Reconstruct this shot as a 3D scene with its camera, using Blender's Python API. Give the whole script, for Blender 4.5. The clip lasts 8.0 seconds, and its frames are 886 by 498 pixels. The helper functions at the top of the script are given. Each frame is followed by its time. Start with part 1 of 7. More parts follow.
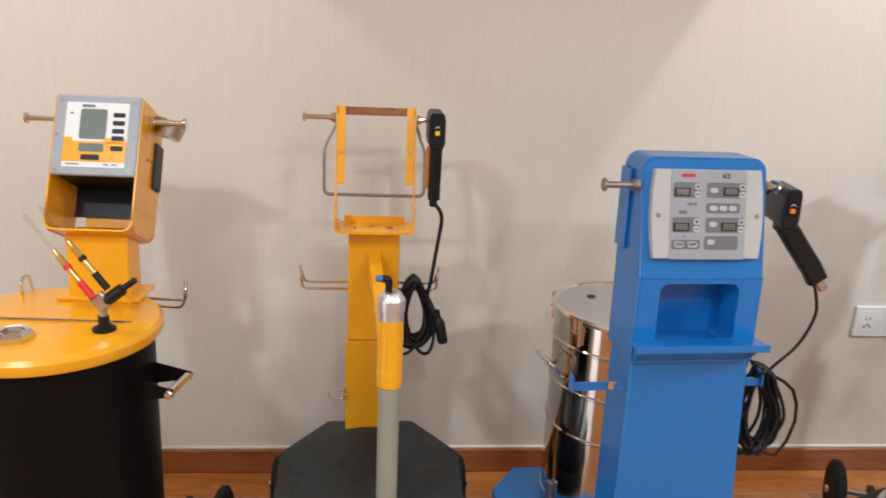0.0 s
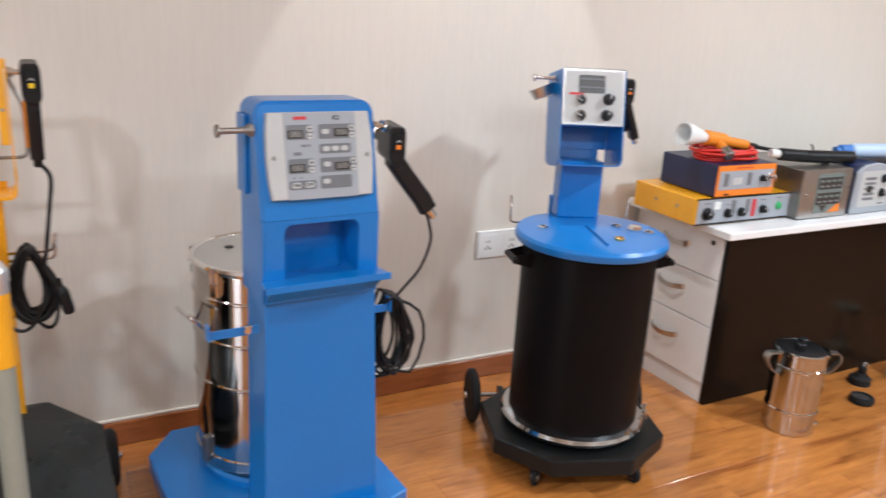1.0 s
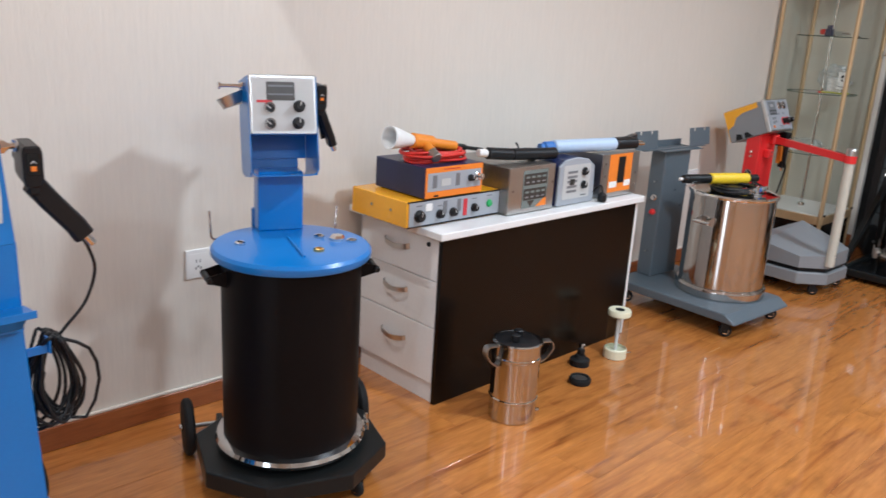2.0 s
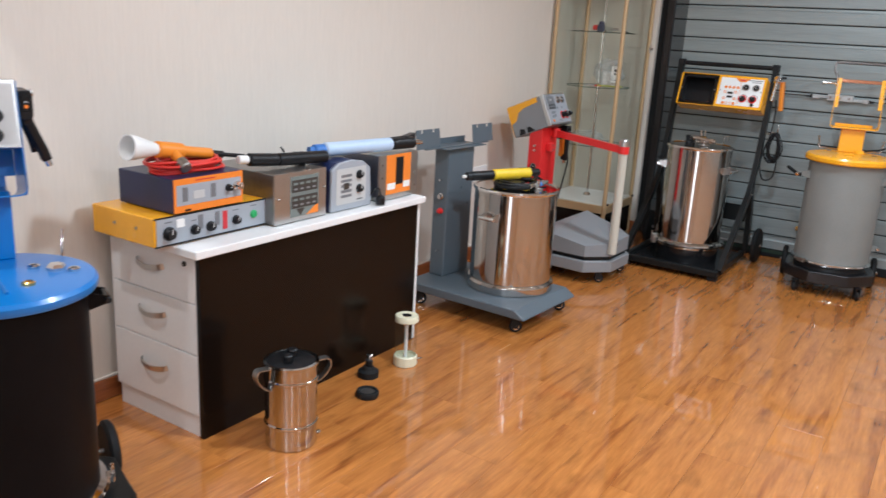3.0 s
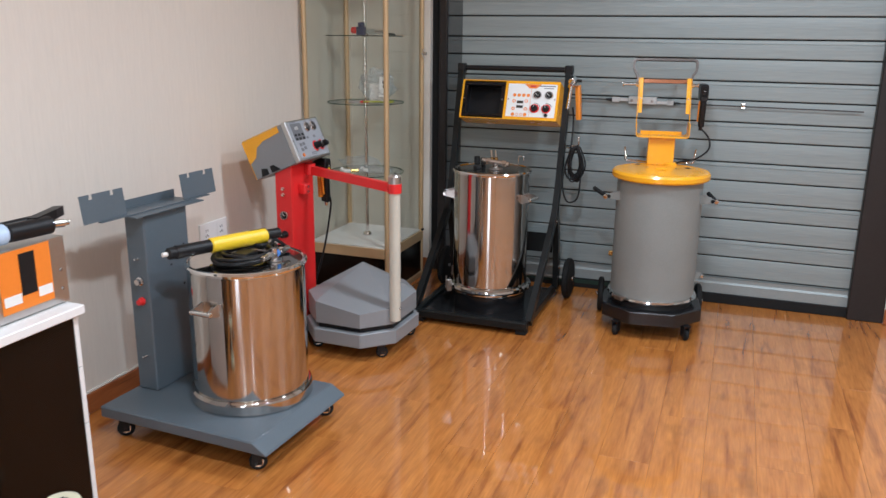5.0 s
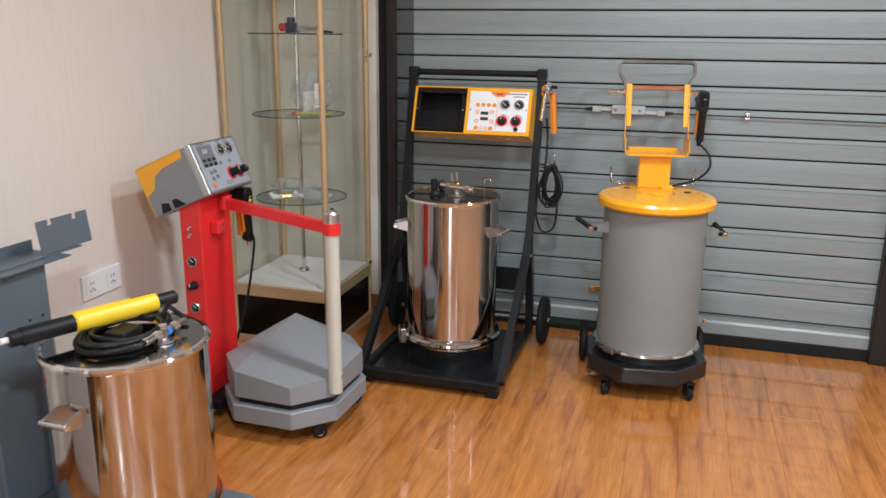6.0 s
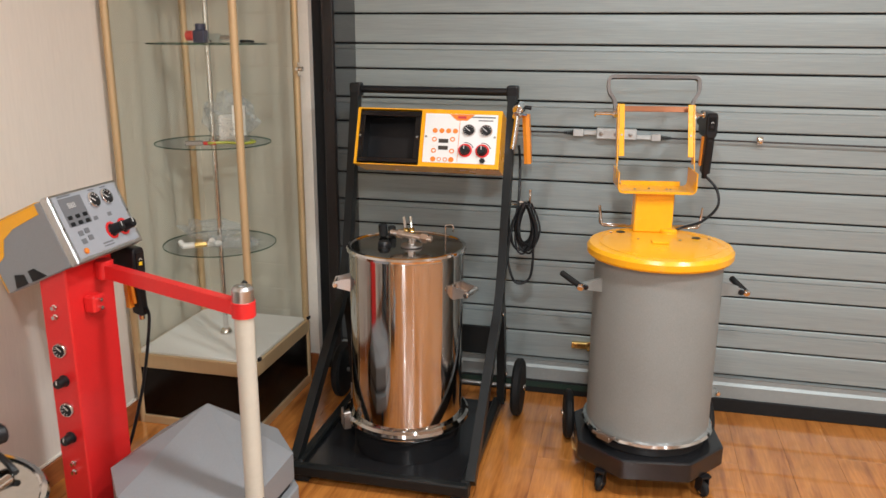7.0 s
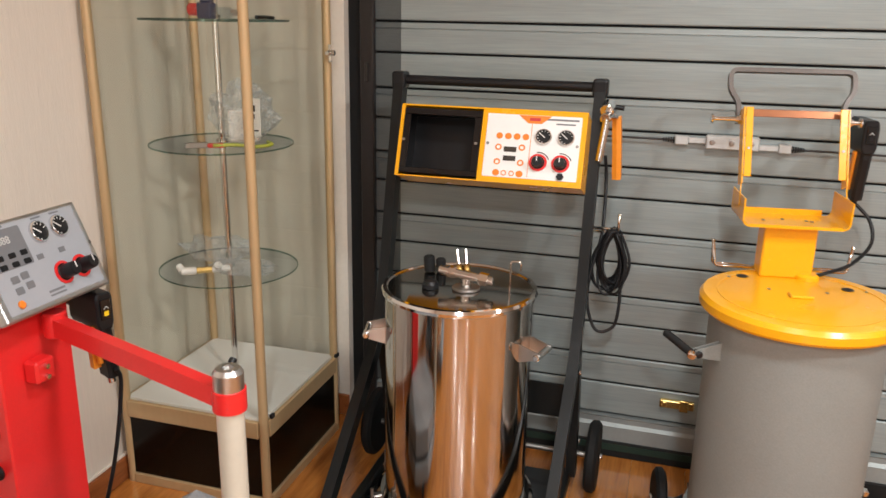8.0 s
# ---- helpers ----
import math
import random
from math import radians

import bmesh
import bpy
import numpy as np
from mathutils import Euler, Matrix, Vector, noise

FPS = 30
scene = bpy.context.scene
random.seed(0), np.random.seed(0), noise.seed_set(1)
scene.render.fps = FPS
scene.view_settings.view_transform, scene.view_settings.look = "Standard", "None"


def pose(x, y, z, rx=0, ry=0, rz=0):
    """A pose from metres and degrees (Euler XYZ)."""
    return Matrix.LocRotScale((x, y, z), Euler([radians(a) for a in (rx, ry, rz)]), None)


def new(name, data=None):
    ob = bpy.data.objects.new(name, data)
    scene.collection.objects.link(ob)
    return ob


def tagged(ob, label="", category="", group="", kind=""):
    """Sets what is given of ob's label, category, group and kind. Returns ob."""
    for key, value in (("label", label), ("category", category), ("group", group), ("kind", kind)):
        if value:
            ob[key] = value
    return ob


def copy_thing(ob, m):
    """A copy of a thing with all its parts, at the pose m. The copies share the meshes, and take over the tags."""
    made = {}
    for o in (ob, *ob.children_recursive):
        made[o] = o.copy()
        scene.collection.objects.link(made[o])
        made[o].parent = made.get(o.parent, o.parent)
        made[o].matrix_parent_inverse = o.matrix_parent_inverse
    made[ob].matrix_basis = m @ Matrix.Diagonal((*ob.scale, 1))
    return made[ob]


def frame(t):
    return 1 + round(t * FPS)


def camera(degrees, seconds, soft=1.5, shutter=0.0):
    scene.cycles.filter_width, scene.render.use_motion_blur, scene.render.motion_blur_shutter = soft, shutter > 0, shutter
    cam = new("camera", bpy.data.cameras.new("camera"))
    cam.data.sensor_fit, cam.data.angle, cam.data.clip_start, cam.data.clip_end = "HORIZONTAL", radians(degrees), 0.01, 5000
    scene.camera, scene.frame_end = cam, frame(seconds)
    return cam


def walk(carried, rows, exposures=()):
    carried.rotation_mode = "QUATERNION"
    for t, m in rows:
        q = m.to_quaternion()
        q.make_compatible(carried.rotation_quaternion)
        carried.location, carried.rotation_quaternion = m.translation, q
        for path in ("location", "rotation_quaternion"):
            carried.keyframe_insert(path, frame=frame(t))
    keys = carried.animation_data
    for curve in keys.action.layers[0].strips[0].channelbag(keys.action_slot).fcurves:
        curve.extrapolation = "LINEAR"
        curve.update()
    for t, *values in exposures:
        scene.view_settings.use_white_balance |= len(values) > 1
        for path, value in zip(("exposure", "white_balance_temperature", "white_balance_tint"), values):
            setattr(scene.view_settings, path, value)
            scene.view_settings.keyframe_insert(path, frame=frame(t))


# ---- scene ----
cam = camera(58.0, 8.0, shutter=0.22)
METRES, EYE, TILT, LEAN, TURN = 4.45, 1.537, 0.0, -0.2, -5.2
ROWS = [
    (0.0, 0.0, 0.0, 0.0, 0.62, -15.48, -2.23),
    (0.5, 0.0014, -0.0098, -0.0031, -8.51, -16.63, -2.87),
    (1.0, 0.0288, -0.0143, -0.0035, -22.52, -17.4, -3.11),
    (1.5, 0.0667, -0.0207, -0.0003, -31.45, -16.72, -3.05),
    (3.0, 0.1618, -0.0264, -0.0012, -51.23, -15.6, -3.01),
    (3.5, 0.2171, 0.005, 0.0029, -57.68, -15.23, -1.89),
    (4.0, 0.2857, 0.0184, 0.0025, -61.62, -15.83, -0.65),
    (4.5, 0.363, 0.0309, 0.0077, -63.42, -15.41, -0.39),
    (6.0, 0.6145, 0.1358, 0.0074, -68.23, -15.27, -0.52),
    (6.5, 0.6991, 0.1718, 0.0117, -70.64, -15.15, -0.04),
    (7.0, 0.7781, 0.1977, 0.0129, -71.63, -15.09, -0.33),
    (7.5, 0.8567, 0.2197, 0.0127, -68.75, -15.62, -0.5),
    (8.0, 0.9266, 0.2607, 0.011, -68.1, -16.53, -0.94),
]
walk(cam, [(t, pose(0, 0, EYE, TILT, LEAN, TURN) @ pose(METRES * x, METRES * y, METRES * z, 90 + pitch, roll, yaw)) for t, x, y, z, yaw, pitch, roll in ROWS], [(0.0, -0.37, 6150, 9), (1.0, -0.26, 5880, 9), (1.5, -0.46, 5700, 9), (3.5, -0.38, 5800, 10), (4.5, -0.40, 5800, 11), (6.0, -0.25, 5980, 11), (7.0, -0.07, 6550, 12), (8.0, -0.04, 6850, 14)])

# ---- world and lamps ----
world = bpy.data.worlds.new("world")
scene.world = world
world.use_nodes = True
wn = world.node_tree
sky = wn.nodes.new("ShaderNodeTexSky")
sky.sky_type, sky.sun_disc = "NISHITA", False
sky.sun_elevation, sky.sun_rotation = radians(40), radians(200)
wn.nodes["Background"].inputs["Strength"].default_value = 0.08
wn.links.new(sky.outputs["Color"], wn.nodes["Background"].inputs["Color"])

# unseen lamps; y -2.6 row, (0.35, -0.7) and (5.3, 0.6) are added fill
LAMPS = [(-1.2, -0.1, 46), (0.35, -0.7, 28), (1.4, -0.9, 36), (3.1, 0.5, 74), (5.1, -0.8, 50), (5.3, 0.6, 30), (-1.3, -2.6, 24), (1.9, -2.6, 24), (5.1, -2.6, 30)]
CEILING = 2.75


def lamp(x, y, power, size=0.2):
    data = bpy.data.lights.new("downlight_lamp", "AREA")
    data.shape, data.size, data.energy, data.color = "DISK", size, power, (0.90, 0.97, 1.0)
    ob = new("downlight_lamp", data)
    ob.matrix_world = pose(x, y, CEILING - 0.03)
    return ob


def wall_spot(x, y, power, degrees):
    """A narrow ceiling spot close to the wall, whose cone edge draws an arc on the wallpaper."""
    data = bpy.data.lights.new("wall_spot_lamp", "SPOT")
    data.energy, data.color, data.spot_size, data.spot_blend, data.shadow_soft_size = power, (1.0, 0.96, 0.9), radians(degrees), 0.1, 0.02
    ob = new("wall_spot_lamp", data)
    ob.matrix_world = pose(x, y, CEILING - 0.03)
    return ob


# daylight in the opening of the glazed west door, behind the camera
DOOR_Y0, DOOR_Y1, DOOR_Z = -0.75, 0.35, 2.15
day = bpy.data.lights.new("door_daylight", "AREA")
day.shape, day.size, day.size_y, day.energy, day.color = "RECTANGLE", DOOR_Z - 0.12, DOOR_Y1 - DOOR_Y0 - 0.12, 42, (0.93, 0.97, 1.0)
day_ob = new("door_daylight", day)
day_ob.matrix_world = pose(-3.25, (DOOR_Y0 + DOOR_Y1) / 2, DOOR_Z / 2, 0, -90, 0)

wall_spot(-1.3, 2.06, 62, 99)
wall_spot(1.55, 2.30, 84, 58)


# ---- materials ----
def material(name, colour, rough=0.5, metal=0.0, vary=0.06, scale=6.0, stretch=(1, 1, 1), bump=0.0, fine=60.0, coat=0.0, rough_vary=0.08, random_tone=0.0, spec=0.5):
    m = bpy.data.materials.new(name)
    m.use_nodes = True
    n, l = m.node_tree.nodes, m.node_tree.links
    b = n["Principled BSDF"]
    tc = n.new("ShaderNodeTexCoord")
    mp = n.new("ShaderNodeMapping")
    mp.inputs["Scale"].default_value = stretch
    l.new(tc.outputs["Object"], mp.inputs["Vector"])
    big = n.new("ShaderNodeTexNoise")
    big.inputs["Scale"].default_value, big.inputs["Detail"].default_value = scale, 5
    small = n.new("ShaderNodeTexNoise")
    small.inputs["Scale"].default_value, small.inputs["Detail"].default_value = fine, 3
    l.new(mp.outputs["Vector"], big.inputs["Vector"])
    l.new(mp.outputs["Vector"], small.inputs["Vector"])
    mix = n.new("ShaderNodeMath")
    mix.operation = "ADD"
    l.new(big.outputs["Fac"], mix.inputs[0])
    l.new(small.outputs["Fac"], mix.inputs[1])
    rng = n.new("ShaderNodeMapRange")
    rng.inputs["From Min"].default_value, rng.inputs["From Max"].default_value = 0.6, 1.4
    rng.inputs["To Min"].default_value, rng.inputs["To Max"].default_value = 1 - vary, 1 + vary
    l.new(mix.outputs[0], rng.inputs["Value"])
    hsv = n.new("ShaderNodeHueSaturation")
    hsv.inputs["Color"].default_value = (*colour, 1)
    if random_tone:
        oi = n.new("ShaderNodeObjectInfo")
        r2 = n.new("ShaderNodeMapRange")
        r2.inputs["To Min"].default_value, r2.inputs["To Max"].default_value = 1 - random_tone, 1 + random_tone
        l.new(oi.outputs["Random"], r2.inputs["Value"])
        mul = n.new("ShaderNodeMath")
        mul.operation = "MULTIPLY"
        l.new(rng.outputs["Result"], mul.inputs[0])
        l.new(r2.outputs["Result"], mul.inputs[1])
        l.new(mul.outputs[0], hsv.inputs["Value"])
    else:
        l.new(rng.outputs["Result"], hsv.inputs["Value"])
    l.new(hsv.outputs["Color"], b.inputs["Base Color"])
    rr = n.new("ShaderNodeMapRange")
    rr.inputs["To Min"].default_value, rr.inputs["To Max"].default_value = max(0.02, rough - rough_vary), min(1, rough + rough_vary)
    l.new(big.outputs["Fac"], rr.inputs["Value"])
    l.new(rr.outputs["Result"], b.inputs["Roughness"])
    b.inputs["Metallic"].default_value = metal
    b.inputs["Coat Weight"].default_value = coat
    b.inputs["Specular IOR Level"].default_value = spec
    if bump:
        bp = n.new("ShaderNodeBump")
        bp.inputs["Strength"].default_value, bp.inputs["Distance"].default_value = bump, 0.002
        l.new(small.outputs["Fac"], bp.inputs["Height"])
        l.new(bp.outputs["Normal"], b.inputs["Normal"])
    return m


def glass_material(name, tint=(0.93, 0.98, 0.95), rough=0.02, edge_gloss=0.55):
    m = bpy.data.materials.new(name)
    m.use_nodes = True
    n, l = m.node_tree.nodes, m.node_tree.links
    clear = n.new("ShaderNodeBsdfTransparent")
    clear.inputs["Color"].default_value = (*tint, 1)
    gloss = n.new("ShaderNodeBsdfGlossy")
    gloss.inputs["Roughness"].default_value = rough
    facing = n.new("ShaderNodeLayerWeight")
    facing.inputs["Blend"].default_value = 0.5
    steep = n.new("ShaderNodeMath")
    steep.operation = "POWER"
    steep.inputs[1].default_value = 4.0
    fres = n.new("ShaderNodeMapRange")
    fres.inputs["To Min"].default_value, fres.inputs["To Max"].default_value = 0.03, edge_gloss
    l.new(facing.outputs["Facing"], steep.inputs[0])
    l.new(steep.outputs[0], fres.inputs["Value"])
    mix = n.new("ShaderNodeMixShader")
    l.new(fres.outputs[0], mix.inputs[0])
    l.new(clear.outputs[0], mix.inputs[1])
    l.new(gloss.outputs[0], mix.inputs[2])
    l.new(mix.outputs[0], n["Material Output"].inputs["Surface"])
    return m


def wood_material(name, light, dark, rough, coat, along="X", random_tone=0.0, scale=1.0, knots=0.0, spec=0.5):
    m = bpy.data.materials.new(name)
    m.use_nodes = True
    n, l = m.node_tree.nodes, m.node_tree.links
    b = n["Principled BSDF"]
    tc, mp, oi = n.new("ShaderNodeTexCoord"), n.new("ShaderNodeMapping"), n.new("ShaderNodeObjectInfo")
    add = n.new("ShaderNodeVectorMath")
    add.operation = "ADD"
    mul = n.new("ShaderNodeVectorMath")
    mul.operation = "SCALE"
    mul.inputs["Scale"].default_value = 37.0
    comb = n.new("ShaderNodeCombineXYZ")
    for k in ("X", "Y", "Z"):
        l.new(oi.outputs["Random"], comb.inputs[k])
    l.new(comb.outputs[0], mul.inputs[0])
    l.new(tc.outputs["Object"], add.inputs[0])
    l.new(mul.outputs[0], add.inputs[1])
    s = [13.0, 13.0, 13.0]
    s["XYZ".index(along)] = 1.25
    mp.inputs["Scale"].default_value = [v * scale for v in s]
    l.new(add.outputs[0], mp.inputs["Vector"])
    grain = n.new("ShaderNodeTexNoise")
    grain.inputs["Scale"].default_value, grain.inputs["Detail"].default_value, grain.inputs["Distortion"].default_value = 1.7, 4, 0.6
    l.new(mp.outputs["Vector"], grain.inputs["Vector"])
    streak = n.new("ShaderNodeTexNoise")
    streak.inputs["Scale"].default_value, streak.inputs["Detail"].default_value = 9.0, 4
    l.new(mp.outputs["Vector"], streak.inputs["Vector"])
    ramp = n.new("ShaderNodeValToRGB")
    ramp.color_ramp.elements[0].position, ramp.color_ramp.elements[0].color = 0.27, (*dark, 1)
    ramp.color_ramp.elements[1].position, ramp.color_ramp.elements[1].color = 0.70, (*light, 1)
    mid = ramp.color_ramp.elements.new(0.44)
    mid.color = (*[0.35 * d + 0.65 * c for d, c in zip(dark, light)], 1)
    l.new(grain.outputs["Fac"], ramp.inputs["Fac"])
    hsv = n.new("ShaderNodeHueSaturation")
    l.new(ramp.outputs["Color"], hsv.inputs["Color"])
    r1 = n.new("ShaderNodeMapRange")
    r1.inputs["From Min"].default_value, r1.inputs["From Max"].default_value = 0.3, 0.7
    r1.inputs["To Min"].default_value, r1.inputs["To Max"].default_value = 0.86, 1.12
    l.new(streak.outputs["Fac"], r1.inputs["Value"])
    r2 = n.new("ShaderNodeMapRange")
    r2.inputs["To Min"].default_value, r2.inputs["To Max"].default_value = 1 - random_tone, 1 + random_tone
    l.new(oi.outputs["Random"], r2.inputs["Value"])
    mm = n.new("ShaderNodeMath")
    mm.operation = "MULTIPLY"
    l.new(r1.outputs[0], mm.inputs[0])
    l.new(r2.outputs[0], mm.inputs[1])
    last = mm
    if knots:
        mp2 = n.new("ShaderNodeMapping")
        mp2.inputs["Scale"].default_value = (4.0, 8.0, 8.0)
        l.new(add.outputs[0], mp2.inputs["Vector"])
        kn = n.new("ShaderNodeTexNoise")
        kn.inputs["Scale"].default_value, kn.inputs["Detail"].default_value = 1.5, 3
        l.new(mp2.outputs["Vector"], kn.inputs["Vector"])
        r3 = n.new("ShaderNodeMapRange")
        r3.inputs["From Min"].default_value, r3.inputs["From Max"].default_value = 0.55, 0.80
        r3.inputs["To Min"].default_value, r3.inputs["To Max"].default_value = 1.0, 1 - knots
        l.new(kn.outputs["Fac"], r3.inputs["Value"])
        last = n.new("ShaderNodeMath")
        last.operation = "MULTIPLY"
        l.new(mm.outputs[0], last.inputs[0])
        l.new(r3.outputs[0], last.inputs[1])
    l.new(last.outputs[0], hsv.inputs["Value"])
    l.new(hsv.outputs["Color"], b.inputs["Base Color"])
    rr = n.new("ShaderNodeMapRange")
    rr.inputs["To Min"].default_value, rr.inputs["To Max"].default_value = rough - 0.04, rough + 0.06
    l.new(grain.outputs["Fac"], rr.inputs["Value"])
    l.new(rr.outputs[0], b.inputs["Roughness"])
    b.inputs["Coat Weight"].default_value, b.inputs["Coat Roughness"].default_value = coat, 0.035
    b.inputs["Specular IOR Level"].default_value = spec
    bp = n.new("ShaderNodeBump")
    bp.inputs["Strength"].default_value, bp.inputs["Distance"].default_value = 0.06, 0.001
    l.new(streak.outputs["Fac"], bp.inputs["Height"])
    l.new(bp.outputs["Normal"], b.inputs["Normal"])
    return m


WALLPAPER = material("beige_wallpaper", (0.74, 0.68, 0.60), 0.55, vary=0.046, scale=16, stretch=(6, 6, 0.35), bump=0.5, fine=55)
CEIL = material("ceiling_paint", (0.8, 0.79, 0.76), 0.7, vary=0.03, bump=0.1)
PLAIN_WALL = material("plain_wall_paint", (0.50, 0.47, 0.42), 0.65, vary=0.03, bump=0.15)
PLANK = wood_material("laminate_plank", (0.55, 0.208, 0.045), (0.27, 0.080, 0.017), 0.24, 0.9, random_tone=0.035, knots=0.34)
SKIRT = wood_material("skirting_wood", (0.36, 0.115, 0.035), (0.20, 0.055, 0.016), 0.3, 0.3, scale=1.4)
PALE_TRIM = material("pale_trim", (0.74, 0.68, 0.60), 0.5, vary=0.05)
YELLOW = material("amber_powder_coat", (0.87, 0.40, 0.009), 0.26, vary=0.05, coat=0.3, bump=0.08, fine=180, rough_vary=0.05)
AMBER_PLASTIC = material("amber_plastic", (0.80, 0.26, 0.02), 0.4, vary=0.06)
BRIGHT_YELLOW = material("bright_yellow_plastic", (0.85, 0.58, 0.02), 0.38, vary=0.05)
BLUE = material("blue_powder_coat", (0.010, 0.165, 0.50), 0.30, vary=0.05, coat=0.25, bump=0.08, fine=180, rough_vary=0.05)
DARK_BLUE = material("navy_enamel", (0.012, 0.018, 0.065), 0.35, vary=0.08)
PALE_BLUE = material("pale_blue_plastic", (0.46, 0.58, 0.74), 0.4, vary=0.05)
MID_BLUE = material("blue_plastic", (0.05, 0.17, 0.48), 0.38, vary=0.05)
RED = material("red_powder_coat", (0.72, 0.022, 0.022), 0.34, vary=0.05, coat=0.15, bump=0.06, fine=150)
RED_CABLE = material("red_cable", (0.65, 0.03, 0.02), 0.4, vary=0.06)
BLACK_DRUM = material("black_drum_coat", (0.005, 0.0042, 0.0045), 0.42, vary=0.15, rough_vary=0.05, spec=0.10)
BLACK = material("black_plastic", (0.009, 0.009, 0.010), 0.4, vary=0.15, bump=0.1, spec=0.3)
GLOSS_BLACK = material("gloss_black", (0.006, 0.006, 0.007), 0.08, vary=0.1, rough_vary=0.02)
RUBBER = material("rubber", (0.011, 0.011, 0.011), 0.7, vary=0.2, bump=0.2, spec=0.25)
CHARCOAL = material("charcoal_powder_coat", (0.009, 0.010, 0.010), 0.36, vary=0.14, bump=0.15, fine=120, spec=0.25)
BASE_SLATE = material("dark_slate_coat", (0.020, 0.024, 0.025), 0.3, vary=0.25, scale=5, rough_vary=0.16, spec=0.35)
TURNED = material("turned_aluminium", (0.66, 0.66, 0.65), 0.38, 0.8, vary=0.08, stretch=(1, 1, 12))
# bright loop metal, its dark reflections painted in as base colour
LOOP_STEEL = material("loop_steel_dark_reflection", (0.085, 0.068, 0.058), 0.4, 0.3, vary=0.15)
BASE_BLACK = material("black_base_coat", (0.012, 0.012, 0.013), 0.2, vary=0.12)
SLATE = material("slate_powder_coat", (0.10, 0.125, 0.145), 0.42, vary=0.07, bump=0.12, fine=150)
GREY = material("grey_powder_coat", (0.24, 0.25, 0.26), 0.42, vary=0.05, bump=0.08, fine=160)
DRUM_GREY = material("grey_drum_coat", (0.228, 0.240, 0.228), 0.5, vary=0.13, scale=3, bump=0.15, fine=230)
PANEL_GREY = material("panel_grey", (0.34, 0.36, 0.39), 0.42, vary=0.03)
PIPE_GREY = material("pipe_plastic", (0.30, 0.30, 0.24), 0.45, vary=0.06)
PIPE_CREAM = material("cream_pipe_plastic", (0.56, 0.535, 0.45), 0.42, vary=0.05)
STEEL = material("polished_steel", (0.56, 0.54, 0.515), 0.07, 1.0, vary=0.07, scale=3, stretch=(1, 1, 0.3), rough_vary=0.03)
steel_nodes = STEEL.node_tree
ring_lines = steel_nodes.nodes.new("ShaderNodeTangent")  # polished round the drum: lights stretch upright
ring_lines.direction_type, ring_lines.axis = "RADIAL", "Z"
steel_nodes.links.new(ring_lines.outputs[0], steel_nodes.nodes["Principled BSDF"].inputs["Tangent"])
steel_nodes.nodes["Principled BSDF"].inputs["Anisotropic"].default_value = 0.93
steel_nodes.nodes["Principled BSDF"].inputs["Anisotropic Rotation"].default_value = 0.25
CHROME = material("chrome", (0.72, 0.71, 0.70), 0.08, 1.0, vary=0.03, rough_vary=0.03)
BRUSHED = material("brushed_aluminium", (0.58, 0.58, 0.57), 0.32, 1.0, vary=0.06, stretch=(1, 20, 1), fine=90)
DULL_STEEL = material("dull_steel", (0.34, 0.32, 0.30), 0.42, 1.0, vary=0.12)
# the brown that the steel bar reflects is put into its base colour
REFLECTION_BROWN = material("bar_with_brown_reflection", (0.24, 0.085, 0.035), 0.3, 0.6, vary=0.12)
BRASS = material("brass", (0.78, 0.55, 0.20), 0.22, 1.0, vary=0.08)
GOLD_ALU = material("champagne_aluminium", (0.56, 0.39, 0.21), 0.46, 0.35, vary=0.06, stretch=(1, 1, 0.1))
WHITE = material("white_laminate", (0.80, 0.79, 0.77), 0.35, vary=0.03)
WHITE_PLASTIC = material("white_plastic", (0.80, 0.80, 0.78), 0.35, vary=0.02)
CREAM = material("cream_nylon", (0.76, 0.72, 0.52), 0.4, vary=0.04)
DARK_LAMINATE = material("dark_brown_laminate", (0.006, 0.0035, 0.0025), 0.22, vary=0.12, stretch=(1, 1, 4), rough_vary=0.04, spec=0.2)
PAPER = material("paper", (0.80, 0.79, 0.76), 0.7, vary=0.03)
DISPLAY = material("display_window", (0.17, 0.20, 0.19), 0.18, vary=0.08)
DARK_DISPLAY = material("dark_display", (0.05, 0.045, 0.04), 0.22, vary=0.1)
KEY_GREY = material("key_grey", (0.16, 0.165, 0.175), 0.4, vary=0.05)
PANEL_PALE = material("panel_pale_grey", (0.50, 0.50, 0.485), 0.35, vary=0.03)
ORANGE_PRINT = material("orange_print", (0.80, 0.22, 0.02), 0.45, vary=0.04)
RED_PRINT = material("red_print", (0.55, 0.03, 0.04), 0.45, vary=0.04)
GREEN_PRINT = material("green_print", (0.03, 0.35, 0.10), 0.45, vary=0.04)
GREEN_FELT = material("green_strip", (0.010, 0.028, 0.018), 0.8, vary=0.15)
SHUTTER = material("shutter_grey_green", (0.275, 0.315, 0.312), 0.40, 0.15, vary=0.15, scale=2.5, stretch=(0.4, 0.25, 8), fine=24, rough_vary=0.1)
LOCK_PALE = material("pale_lock_plastic", (0.50, 0.51, 0.50), 0.35, 0.2, vary=0.08)
SLAT_END = material("shutter_darker_grey", (0.085, 0.098, 0.100), 0.45, 0.15, vary=0.15, scale=2.5, stretch=(0.4, 1, 8), fine=24)
SHUTTER_BAR = material("shutter_end_bar", (0.29, 0.32, 0.315), 0.45, 0.3, vary=0.06)
GUIDE = material("shutter_guide", (0.022, 0.018, 0.017), 0.4, 0.3, vary=0.15)
GLASS = glass_material("cabinet_glass", (0.968, 0.970, 0.940))
